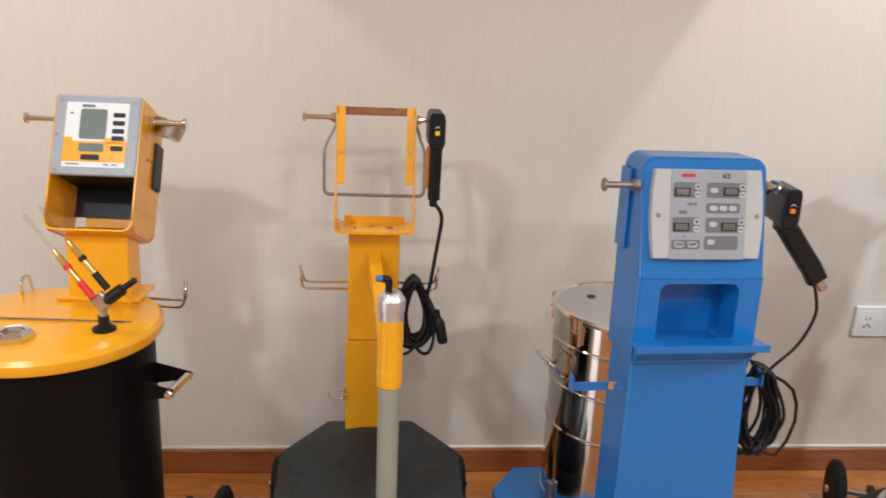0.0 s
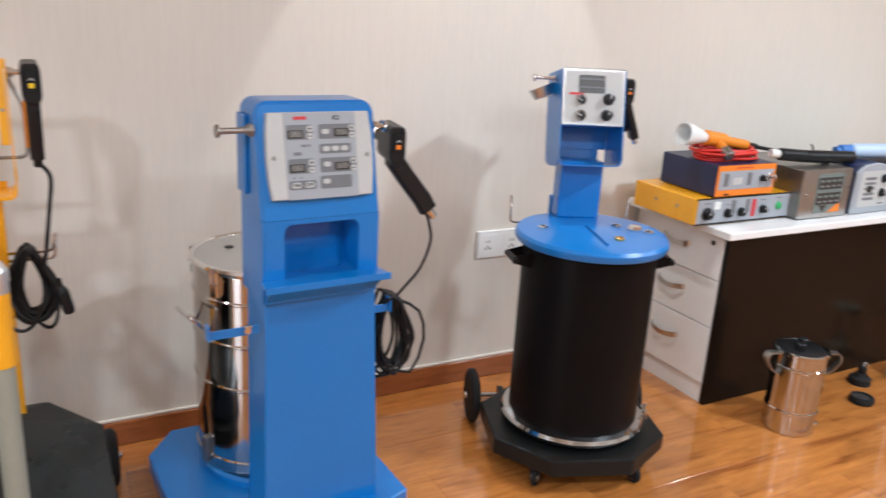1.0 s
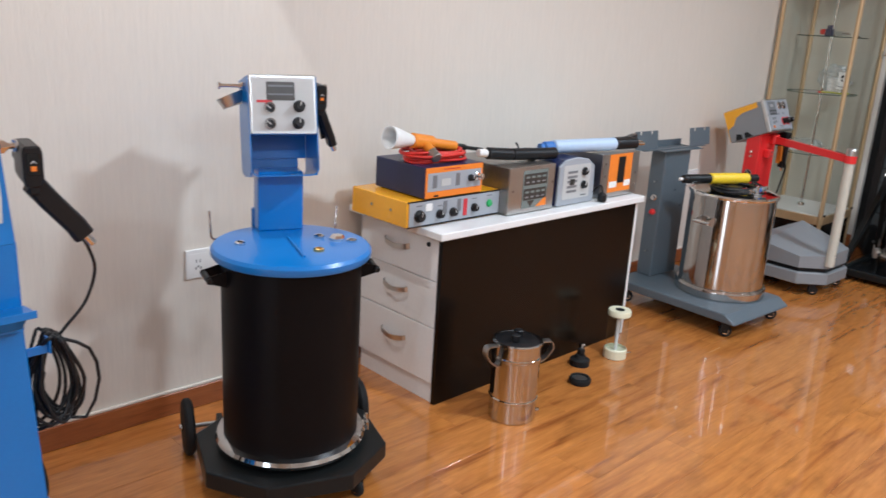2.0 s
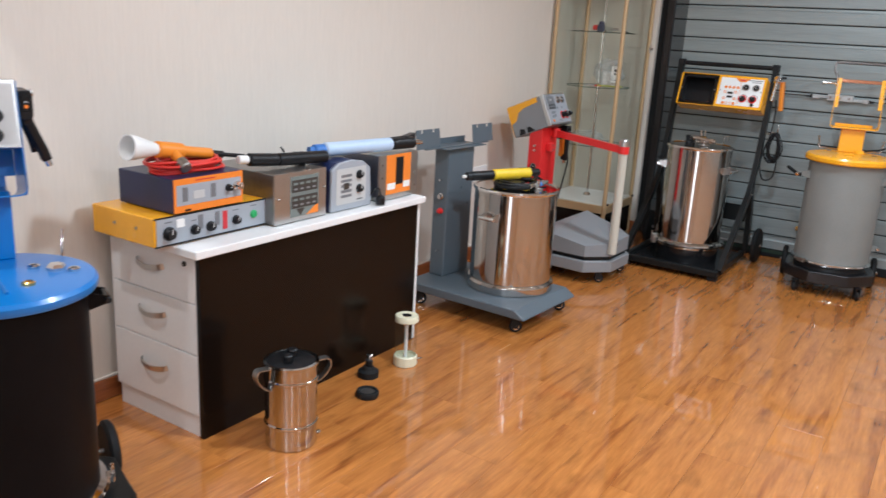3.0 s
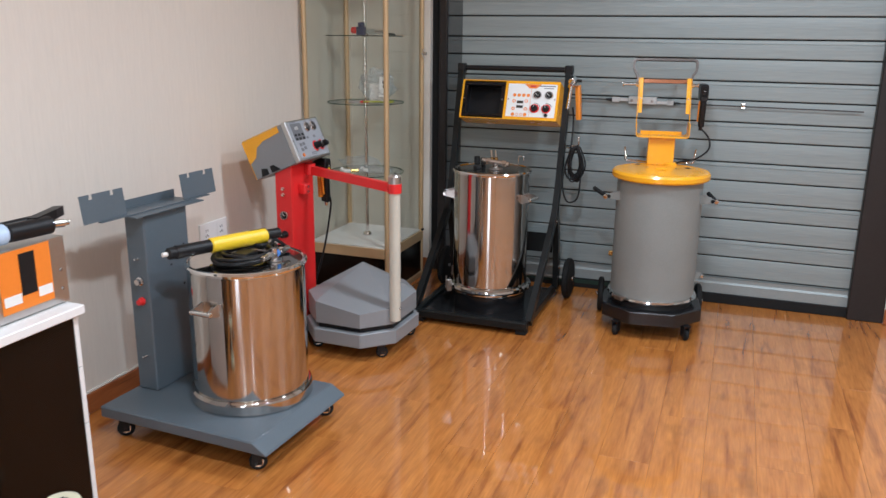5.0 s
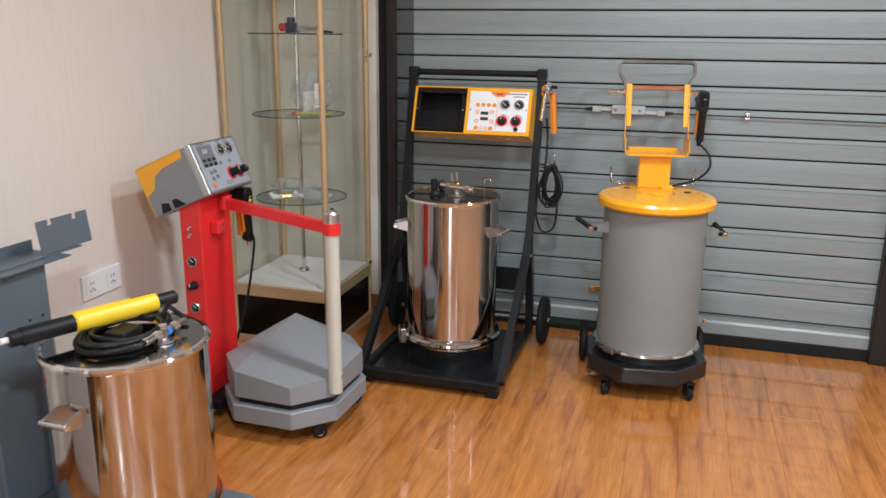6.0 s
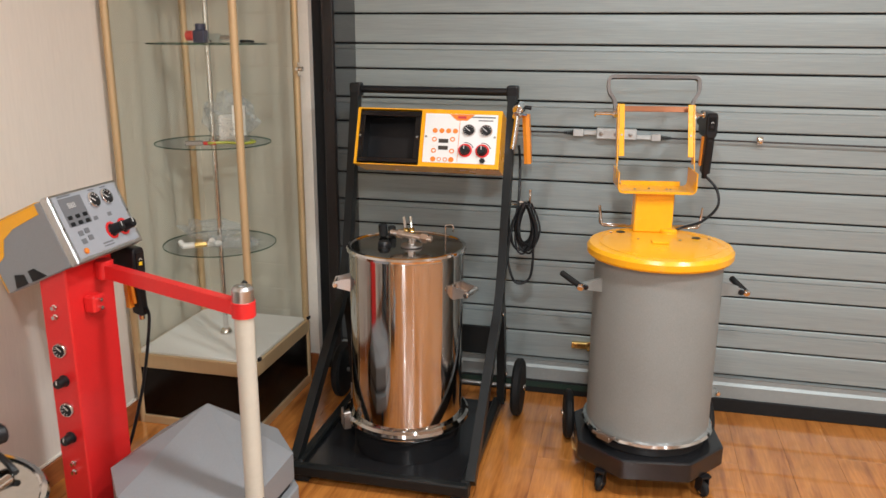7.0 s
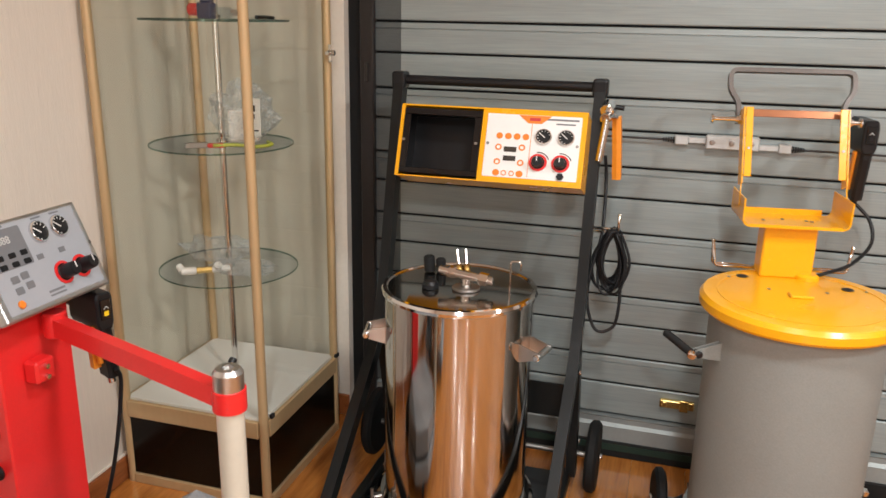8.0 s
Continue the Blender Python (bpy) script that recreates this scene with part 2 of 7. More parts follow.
SHELF_GLASS = glass_material("shelf_glass", (0.997, 1.0, 0.997), edge_gloss=0.12)
SHELF_EDGE = glass_material("shelf_glass_edge", (0.52, 0.66, 0.59), edge_gloss=0.3)
CLEAR = glass_material("clear_tube", (0.93, 0.95, 0.95))
BAG = glass_material("clear_bag", (0.985, 0.988, 0.988), 0.2)
bag_nodes = BAG.node_tree
haze = bag_nodes.nodes.new("ShaderNodeBsdfDiffuse")
haze.inputs["Color"].default_value = (0.85, 0.87, 0.86, 1)
film_mix, folds, fold_range = [bag_nodes.nodes.new(k) for k in ("ShaderNodeMixShader", "ShaderNodeTexNoise", "ShaderNodeMapRange")]
folds.inputs["Scale"].default_value, folds.inputs["Detail"].default_value, folds.inputs["Distortion"].default_value = 14.0, 4, 2.5
fold_range.inputs["From Min"].default_value, fold_range.inputs["From Max"].default_value = 0.42, 0.72
fold_range.inputs["To Min"].default_value, fold_range.inputs["To Max"].default_value = 0.04, 0.45
bag_nodes.links.new(folds.outputs["Fac"], fold_range.inputs["Value"])
bag_nodes.links.new(fold_range.outputs[0], film_mix.inputs[0])
bag_nodes.links.new(bag_nodes.nodes["Mix Shader"].outputs[0], film_mix.inputs[1])
bag_nodes.links.new(haze.outputs[0], film_mix.inputs[2])
bag_nodes.links.new(film_mix.outputs[0], bag_nodes.nodes["Material Output"].inputs["Surface"])
EMIT = bpy.data.materials.new("lamp_glow")
EMIT.use_nodes = True
EMIT.node_tree.nodes["Principled BSDF"].inputs["Emission Color"].default_value = (1, 0.95, 0.87, 1)
EMIT.node_tree.nodes["Principled BSDF"].inputs["Emission Strength"].default_value = 6.0


# ---- shapes ----
def box(x0, x1, y0, y1, z0, z1, bev=0.0, seg=1):
    bm = bmesh.new()
    vs = [bm.verts.new((x, y, z)) for z in (z0, z1) for y in (y0, y1) for x in (x0, x1)]
    for f in ((0, 2, 3, 1), (4, 5, 7, 6), (0, 1, 5, 4), (1, 3, 7, 5), (3, 2, 6, 7), (2, 0, 4, 6)):
        bm.faces.new([vs[i] for i in f])
    if bev:
        bmesh.ops.bevel(bm, geom=bm.edges[:], offset=bev, segments=seg, affect="EDGES", profile=0.5)
    return bm


def prism(poly, a, b, axis="z", bev=0.0, seg=1):
    """poly in the two other axes (x,y for z; x,z for y; y,z for x), drawn out from a to b."""
    put = {"z": lambda u, v, w: (u, v, w), "y": lambda u, v, w: (u, w, v), "x": lambda u, v, w: (w, u, v)}[axis]
    bm = bmesh.new()
    lo = [bm.verts.new(put(u, v, a)) for u, v in poly]
    hi = [bm.verts.new(put(u, v, b)) for u, v in poly]
    bm.faces.new(lo)
    bm.faces.new(hi)
    for i in range(len(poly)):
        j = (i + 1) % len(poly)
        bm.faces.new((lo[i], lo[j], hi[j], hi[i]))
    bmesh.ops.recalc_face_normals(bm, faces=bm.faces[:])
    if bev:
        bmesh.ops.bevel(bm, geom=bm.edges[:], offset=bev, segments=seg, affect="EDGES", profile=0.5)
    return bm


def lathe(profile, n=40, smooth=True):
    """profile: (radius, height) from bottom to top, turned about z."""
    held = [profile[0]]
    for (ra, za), (rb, zb) in zip(profile, profile[1:]):  # long runs keep their shading straight by a ring near each end
        run = math.hypot(rb - ra, zb - za)
        if run > 0.03 and ra > 1e-6 and rb > 1e-6:
            held += [(ra + (rb - ra) * k, za + (zb - za) * k) for k in (0.003 / run, 1 - 0.003 / run)]
        held.append((rb, zb))
    bm = bmesh.new()
    rings = []
    for r, z in held:
        if r < 1e-6:
            rings.append([bm.verts.new((0, 0, z))])
        else:
            rings.append([bm.verts.new((r * math.cos(2 * math.pi * k / n), r * math.sin(2 * math.pi * k / n), z)) for k in range(n)])
    for a, b in zip(rings, rings[1:]):
        for k in range(n):
            j = (k + 1) % n
            if len(a) == 1 and len(b) == 1:
                continue
            if len(a) == 1:
                bm.faces.new((a[0], b[j], b[k]))
            elif len(b) == 1:
                bm.faces.new((a[k], a[j], b[0]))
            else:
                bm.faces.new((a[k], a[j], b[j], b[k]))
    hollow = len(rings[0]) > 1 and len(rings[-1]) > 1 and profile[-1][1] < max(z for r, z in profile) - 1e-6
    if hollow:
        a, b = rings[-1], rings[0]
        for k in range(n):
            bm.faces.new((a[k], a[(k + 1) % n], b[(k + 1) % n], b[k]))
    for ring, turn in ((rings[0], True), (rings[-1], False)):
        if len(ring) > 1 and not hollow:
            bm.faces.new(ring[::-1] if turn else ring)
    if smooth:
        for f in bm.faces:
            f.smooth = len(f.verts) <= 4
    bmesh.ops.recalc_face_normals(bm, faces=bm.faces[:])
    for e in bm.edges:
        if len(e.link_faces) == 2 and e.calc_face_angle(0.0) > 0.6:
            e.smooth = False
    return bm


def rod(r, h, n=20, bev=0.0):
    """An upright round bar from z=0 to h."""
    e = min(bev, r * 0.6)
    return lathe([(r - e, 0), (r, e), (r, h - e), (r - e, h)] if e else [(r, 0), (r, h)], n)


def smooth_path(points, steps=6):
    pts = [Vector(p) for p in points]
    if len(pts) < 3:
        return pts
    out = []
    for i in range(len(pts) - 1):
        p0, p1, p2, p3 = pts[max(i - 1, 0)], pts[i], pts[i + 1], pts[min(i + 2, len(pts) - 1)]
        for s in range(steps):
            t = s / steps
            out.append(0.5 * ((2 * p1) + (p2 - p0) * t + (2 * p0 - 5 * p1 + 4 * p2 - p3) * t * t + (3 * p1 - p0 - 3 * p2 + p3) * t ** 3))
    return out + [pts[-1]]


def round_path(points, r=0.02, steps=4):
    """A line with its corners rounded."""
    pts = [Vector(p) for p in points]
    out = [pts[0]]
    for a, b, c in zip(pts, pts[1:], pts[2:]):
        da, dc = (a - b), (c - b)
        k = min(r, da.length * 0.45, dc.length * 0.45)
        s, e = b + da.normalized() * k, b + dc.normalized() * k
        for i in range(steps + 1):
            t = i / steps
            out.append((1 - t) ** 2 * s + 2 * t * (1 - t) * b + t * t * e)
    return out + [pts[-1]]


def sweep(points, r, n=8, section=None):
    """A bar of radius r (or with a given section of (u, v) points) along the points."""
    pts = [Vector(p) for p in points]
    bm = bmesh.new()
    rings, up = [], None
    for i, p in enumerate(pts):
        d = (pts[min(i + 1, len(pts) - 1)] - pts[max(i - 1, 0)]).normalized()
        if up is None:
            up = Vector((0, 0, 1)) if abs(d.z) < 0.9 else Vector((0, 1, 0))
        side = d.cross(up).normalized()
        up = side.cross(d).normalized()
        sec = section or [(r * math.cos(2 * math.pi * k / n), r * math.sin(2 * math.pi * k / n)) for k in range(n)]
        rings.append([bm.verts.new(p + side * u + up * v) for u, v in sec])
    m = len(rings[0])
    for a, b in zip(rings, rings[1:]):
        for k in range(m):
            f = bm.faces.new((a[k], a[(k + 1) % m], b[(k + 1) % m], b[k]))
            f.smooth = section is None
    bm.faces.new(rings[0][::-1])
    bm.faces.new(rings[-1])
    bmesh.ops.recalc_face_normals(bm, faces=bm.faces[:])
    return bm


def flat_section(w, t):
    return [(-w / 2, -t / 2), (w / 2, -t / 2), (w / 2, t / 2), (-w / 2, t / 2)]


def at(bm, m):
    bm.transform(m)
    return bm


def along(a, b):
    """The pose that lays local z from a to b."""
    a, b = Vector(a), Vector(b)
    return Matrix.Translation(a) @ (b - a).to_track_quat("Z", "Y").to_matrix().to_4x4()


def bar(a, b, r, n=14, bev=0.0):
    return at(rod(r, (Vector(b) - Vector(a)).length, n, bev), along(a, b))


def join(*bms):
    out = bmesh.new()
    for bm in bms:
        me = bpy.data.meshes.new("tmp")
        bm.to_mesh(me)
        out.from_mesh(me)
        bpy.data.meshes.remove(me)
        bm.free()
    return out


def rounded_rect(w, h, r, n=4, x=0.0, y=0.0):
    pts = []
    for cx, cy, a in ((w / 2 - r, h / 2 - r, 0), (-w / 2 + r, h / 2 - r, 90), (-w / 2 + r, -h / 2 + r, 180), (w / 2 - r, -h / 2 + r, 270)):
        for k in range(n + 1):
            t = radians(a + 90 * k / n)
            pts.append((x + cx + r * math.cos(t), y + cy + r * math.sin(t)))
    return pts


def mesh_object(name, bm, mat):
    me = bpy.data.meshes.new(name)
    bm.to_mesh(me)
    bm.free()
    me.materials.append(mat)
    return new(name, me)


def part(name, bm, mat, parent, label=""):
    ob = mesh_object(name, bm, mat)
    ob.parent = parent
    return tagged(ob, label)


def thing(name, m, label, category, group=""):
    ob = new(name)
    ob.empty_display_size = 0.1
    ob.matrix_world = m
    return tagged(ob, label, category, group)


def structure(name, bm, mat, label=""):
    return tagged(mesh_object(name, bm, mat), label, kind="structure")


def text_mesh(words, size, depth=0.0006):
    cu = bpy.data.curves.new("text", "FONT")
    cu.body, cu.size, cu.extrude, cu.align_x, cu.align_y = words, size, depth, "CENTER", "CENTER"
    ob = bpy.data.objects.new("text", cu)
    scene.collection.objects.link(ob)
    bpy.context.view_layer.update()
    me = bpy.data.meshes.new_from_object(ob.evaluated_get(bpy.context.evaluated_depsgraph_get()))
    bpy.data.objects.remove(ob)
    bm = bmesh.new()
    bm.from_mesh(me)
    bpy.data.meshes.remove(me)
    return bm


FACE = pose(0, 0, 0, 90)  # a drawing in x, y stood upright: x to the right, y up, facing -y


def plate(w, h, t, x=0.0, y=0.0, r=0.0):
    """A thin plate in a panel's plane, proud by t towards the viewer."""
    return prism(rounded_rect(w, h, r, x=x, y=y) if r else [(x - w / 2, y - h / 2), (x + w / 2, y - h / 2), (x + w / 2, y + h / 2), (x - w / 2, y + h / 2)], 0, t)


def disc(r, t, x=0.0, y=0.0, n=24, bev=0.0):
    return at(rod(r, t, n, bev), Matrix.Translation((x, y, 0)))


# ---- the room ----
WALL_Y, SHUT_X = 2.555, 6.98
X0, Y0 = -3.2, -3.6
structure("ground", box(X0 - 0.3, SHUT_X + 0.5, Y0 - 0.3, WALL_Y + 0.3, -0.2, -0.012), PLAIN_WALL, "screed under the laminate floor")
structure("wall_north", box(X0 - 0.2, SHUT_X + 0.4, WALL_Y, WALL_Y + 0.2, 0, CEILING), WALLPAPER, "beige streaked wallpaper on a long plain wall")
structure("wall_west", join(box(X0 - 0.2, X0, Y0, DOOR_Y0, 0, CEILING), box(X0 - 0.2, X0, DOOR_Y1, WALL_Y, 0, CEILING), box(X0 - 0.2, X0, DOOR_Y0, DOOR_Y1, DOOR_Z, CEILING)), PLAIN_WALL, "plain pale wall with a door opening")
glass_door = tagged(new("door_1"), "glazed entrance door with a dark metal frame", kind="structure")
for y0, y1, z0, z1 in ((DOOR_Y0 + 0.002, DOOR_Y0 + 0.06, 0, DOOR_Z - 0.002), (DOOR_Y1 - 0.06, DOOR_Y1 - 0.002, 0, DOOR_Z - 0.002), (DOOR_Y0 + 0.0605, DOOR_Y1 - 0.0605, 0, 0.06), (DOOR_Y0 + 0.0605, DOOR_Y1 - 0.0605, DOOR_Z - 0.06, DOOR_Z - 0.002)):
    part("door_frame", box(X0 - 0.13, X0 - 0.03, y0, y1, z0, z1, 0.003), GUIDE, glass_door)
door_pane = part("pane", box(X0 - 0.105, X0 - 0.098, DOOR_Y0 + 0.06, DOOR_Y1 - 0.06, 0.06, DOOR_Z - 0.06), GLASS, glass_door, "clear glass pane")
door_pane.visible_shadow = False
structure("wall_south", box(X0 - 0.2, SHUT_X + 0.4, Y0 - 0.2, Y0, 0, CEILING), PLAIN_WALL, "plain pale wall")
structure("wall_east_corner", box(SHUT_X, SHUT_X + 0.2, 1.985, WALL_Y, 0, CEILING), PALE_TRIM, "narrow pale wall beside the shutter")
structure("wall_east_far", box(SHUT_X - 0.03, SHUT_X + 0.2, Y0, -0.83, 0, CEILING), PLAIN_WALL, "pale wall beside the shutter")
structure("wall_over_shutter", box(SHUT_X, SHUT_X + 0.2, -0.83, 1.985, 2.55, CEILING), PLAIN_WALL, "pale wall above the shutter")
structure("ceiling", box(X0 - 0.2, SHUT_X + 0.4, Y0 - 0.2, WALL_Y + 0.2, CEILING, CEILING + 0.1), CEIL, "white painted ceiling")


def skirting(name, x0, x1, y0, y1):
    s = structure(name, box(x0, x1, y0, y1, 0, 0.09, 0.004), SKIRT, "red-brown wooden skirting board")
    return s


skirting("baseboard", X0, SHUT_X, WALL_Y - 0.016, WALL_Y)
skirting("baseboard_east", SHUT_X - 0.016, SHUT_X, 1.985, WALL_Y - 0.017)
skirting("baseboard_far", SHUT_X - 0.046, SHUT_X - 0.03, Y0, -0.83)
structure("trim", box(X0, SHUT_X, WALL_Y - 0.012, WALL_Y, 0.0905, 0.1, 0.002), PALE_TRIM, "pale sealing strip above the skirting")

# roller shutter
shutter = tagged(new("roller_shutter"), "closed grey-green metal roller shutter with ribbed slats", kind="structure")
shutter.matrix_world = pose(SHUT_X + 0.03, 0, 0)
PITCH, TALL, BAR_TOP = 0.2347, 0.126, 0.165


def slat_profile(h, groove):
    """A shallow bowed slat of height h, (depth, height); some have a thin groove near the top."""
    low = [(0.004, 0.004), (-0.0035, 0.004), (-0.0062, 0.008), (-0.0070, h * 0.28), (-0.0078, h * 0.5)]
    cut = [(-0.0074, h - 0.0275), (-0.0035, h - 0.0262), (-0.0035, h - 0.0238), (-0.0074, h - 0.0225)] if groove else [(-0.0074, h * 0.75)]
    return low + cut + [(-0.0062, h - 0.007), (-0.0035, h - 0.004), (0.004, h - 0.004)]


slat_mesh = {}
for k in range(20):
    odd = k % 2
    # past y 1.774 the same slats carry on in a much darker grey
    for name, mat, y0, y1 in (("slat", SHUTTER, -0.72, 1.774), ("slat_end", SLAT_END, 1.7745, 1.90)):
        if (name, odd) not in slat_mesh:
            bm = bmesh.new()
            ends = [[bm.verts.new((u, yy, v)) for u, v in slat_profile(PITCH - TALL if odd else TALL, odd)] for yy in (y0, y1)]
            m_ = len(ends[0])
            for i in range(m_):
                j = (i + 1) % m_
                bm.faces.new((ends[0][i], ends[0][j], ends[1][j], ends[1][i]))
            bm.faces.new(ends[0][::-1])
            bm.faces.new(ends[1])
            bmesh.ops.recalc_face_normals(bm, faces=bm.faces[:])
            ob = part(name, bm, mat, shutter, "end stretch of the slat, set darker than the rest" if name == "slat_end" else "")
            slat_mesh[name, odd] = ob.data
        else:
            ob = new(name, slat_mesh[name, odd])
            ob.parent = shutter
        ob.location = (0, 0, BAR_TOP + 0.002 + (k // 2) * PITCH + odd * TALL)
part("slat_backing", box(0.010, 0.022, -0.72, 1.90, 0.06, 2.55), RUBBER, shutter, "dark joints between the slats")
part("bottom_bar", prism([(-0.022, 0.064), (-0.022, 0.122), (-0.012, 0.134), (-0.012, 0.154), (-0.016, 0.159), (0.009, 0.163), (0.009, 0.064)], -0.72, 1.90, "y"), SHUTTER_BAR, shutter, "bright aluminium bottom bar")
part("rubber_seal", box(-0.03, 0.009, -0.72, 1.90, 0.0, 0.0635, 0.004), RUBBER, shutter, "black rubber seal on the floor")
part("green_strip", box(-0.034, -0.0305, 0.2, 1.88, 0.03, 0.056), GREEN_FELT, shutter)
part("guide_rail", box(-0.06, 0.0, -0.83, -0.64, 0, 2.55, 0.005), GUIDE, shutter, "dark metal side guide")
part("guide_rail", join(box(-0.03, 0.01, 1.872, 1.925, 0, 2.55, 0.004), box(-0.04, -0.0305, 1.89, 1.905, 1.36, 1.43, 0.003)), GUIDE, shutter, "dark brown metal side guide")
part("guide_recess", box(0.012, 0.02, 1.9255, 1.985, 0, 2.55), RUBBER, shutter, "dark gap beside the guide")
part("lock_case", join(box(-0.03, -0.008, 0.64, 0.76, 0.235, 0.265, 0.003), box(-0.034, -0.03, 0.66, 0.69, 0.228, 0.272, 0.002), box(-0.034, -0.03, 0.735, 0.75, 0.24, 0.26, 0.002)), BRASS, shutter, "brass-coloured lock case")
# lock bar: two thin rods that end in ribbed sleeves, pale sliding plates between them
for ya, yb, za, zb in ((1.62, 0.80, 1.214, 1.214), (0.43, -0.58, 1.204, 1.196)):
    part("lock_rod", bar((-0.03, ya, za), (-0.03, yb, zb), 0.0036, 10), GUIDE, shutter)
for y, z, s in ((0.80, 1.214, 1), (0.435, 1.204, -1)):
    part("ribbed_sleeve", join(*[bar((-0.03, y + s * 0.008 * k, z), (-0.03, y + s * (0.008 * k + 0.005), z), 0.0105 - 0.001 * k, 12) for k in range(5)]), RUBBER, shutter)
part("sliding_plate", join(box(-0.042, -0.014, 0.755, 0.798, 1.200, 1.230, 0.003), box(-0.036, -0.018, 0.70, 0.755, 1.207, 1.225, 0.002)), LOCK_PALE, shutter, "pale lock slide")
part("lock_plate", box(-0.046, -0.012, 0.535, 0.70, 1.192, 1.237, 0.004), LOCK_PALE, shutter, "pale lock plate")
part("sliding_plate", join(box(-0.042, -0.014, 0.437, 0.475, 1.190, 1.219, 0.003), box(-0.036, -0.018, 0.475, 0.535, 1.195, 1.213, 0.002)), LOCK_PALE, shutter, "pale lock slide")
part("key_cylinder", join(*[at(lathe([(0.009, 0), (0.009, 0.004), (0.005, 0.005), (0, 0.005)], 14), pose(-0.046, y, 1.215, 0, -90)) for y in (0.56, 0.62, 0.68)]), DULL_STEEL, shutter)
part("rod_clip", join(box(-0.038, -0.022, 0.035, 0.06, 1.188, 1.222, 0.003), at(lathe([(0, 0), (0.011, 0), (0.011, 0.008), (0.005, 0.012), (0, 0.012)], 14), pose(-0.036, 0.048, 1.206, 0, -90))), CHROME, shutter, "small chrome rod clip")


# ---- shared pieces ----
def stud(parent, x0, x1, y, z, r=0.007, mat=CHROME):
    """A bolt that sticks out sideways, with a disc head at x1 and a collar at x0."""
    s = 1 if x1 > x0 else -1
    p = part("stud", bar((x0, y, z), (x1, y, z), r, 14), mat, parent, "polished steel hanging stud")
    part("stud_head", bar((x1, y, z), (x1 + s * 0.008, y, z), r * 2.1, 18, 0.002), mat, p)
    part("collar", join(bar((x0, y, z), (x0 + s * 0.012, y, z), r * 2.2, 6), bar((x0 + s * 0.012, y, z), (x0 + s * 0.018, y, z), r * 1.6, 16)), mat, p)


def caster(parent, x, y, top, r=0.033, turn=30):
    m = pose(x, y, 0, 0, 0, turn)
    fork = part("caster", at(join(box(-0.016, -0.012, -0.022, 0.016, r * 0.7, top - 0.006), box(0.012, 0.016, -0.022, 0.016, r * 0.7, top - 0.006), box(-0.02, 0.02, -0.026, 0.022, top - 0.008, top), bar((-0.019, -0.008, r), (0.019, -0.008, r), 0.005)), m), BLACK, parent, "swivel caster with black fork")
    part("wheel", at(lathe([(0.006, -0.010), (r - 0.005, -0.010), (r, -0.005), (r, 0.005), (r - 0.005, 0.010), (0.006, 0.010)], 24), m @ pose(0, -0.008, r, 0, 90)), RUBBER, fork)
    part("hub", at(lathe([(0, -0.0125), (r * 0.55, -0.0125), (r * 0.5, 0.0125), (0, 0.0125)], 18), m @ pose(0, -0.008, r, 0, 90)), CHROME, fork)


def big_wheel(parent, x, y, r=0.09, w=0.035):
    s = 1 if x > 0 else -1
    tyre = part("wheel", at(lathe([(r * 0.62, -w / 2), (r - 0.012, -w / 2), (r, -w / 4), (r, w / 4), (r - 0.012, w / 2), (r * 0.62, w / 2)], 36), pose(x, y, r, 0, 90)), RUBBER, parent, "black rubber rear wheel")
    part("rim", at(lathe([(0, -w / 2 + 0.004), (r * 0.35, -w / 2 + 0.002), (r * 0.4, -w / 2 + 0.007), (r * 0.63, -w / 2 + 0.005), (r * 0.63, w / 2 - 0.005), (r * 0.4, w / 2 - 0.007), (r * 0.35, w / 2 - 0.002), (0, w / 2 - 0.004)], 30), pose(x, y, r, 0, 90)), BLACK, tyre)
    part("axle_nut", bar((x + s * w * 0.4, y, r), (x + s * (w * 0.4 + 0.016), y, r), 0.012, 6), CHROME, tyre)


def hook(parent, pts, r=0.004, label="bent chrome wire hook"):
    part("hook", sweep(round_path(pts, 0.014), r, 8), CHROME, parent, label)


def coil(name, m, loops, rx, rz, r, mat, label, seed=1, tail=None, spread=0.02, flat=False):
    """A cable wound in loose loops, hanging in the xz plane (or lying in xy)."""
    rnd = random.Random(seed)
    pts, n = [], 18
    for k in range(loops):
        ax, az = rx * rnd.uniform(0.75, 1.08), rz * rnd.uniform(0.82, 1.06)
        tilt, oy, dx = rnd.uniform(-0.22, 0.22), rnd.uniform(-spread, spread), rnd.uniform(-0.012, 0.012)
        for i in range(n):
            a = 2 * math.pi * i / n + math.pi / 2
            u, v = ax * math.cos(a), az * math.sin(a) - az
            u, v = u * math.cos(tilt) - v * math.sin(tilt) * 0.6, v
            u *= 0.45 + 0.55 * min(1, -v / rz)
            y = oy + spread * 0.5 * math.sin(a * 2 + k)
            pts.append((u + dx, y, v) if not flat else (u + dx, v + az, abs(oy) + r))
    if flat:
        pts = []
        for k in range(loops):
            ax, ay, oy = rx * rnd.uniform(0.7, 1.08), rz * rnd.uniform(0.7, 1.08), r + spread * k / max(1, loops - 1)
            dx, dy = rnd.uniform(-0.012, 0.012), rnd.uniform(-0.008, 0.008)
            for i in range(n):
                a = 2 * math.pi * i / n
                pts.append((dx + ax * math.cos(a), dy + ay * math.sin(a), oy + 0.003 * math.sin(3 * a + k)))
    if tail:
        pts += tail
    t = thing(name, m, label, "cable")
    part("winding", sweep(smooth_path(pts, 2), r, 7), mat, t)
    return t


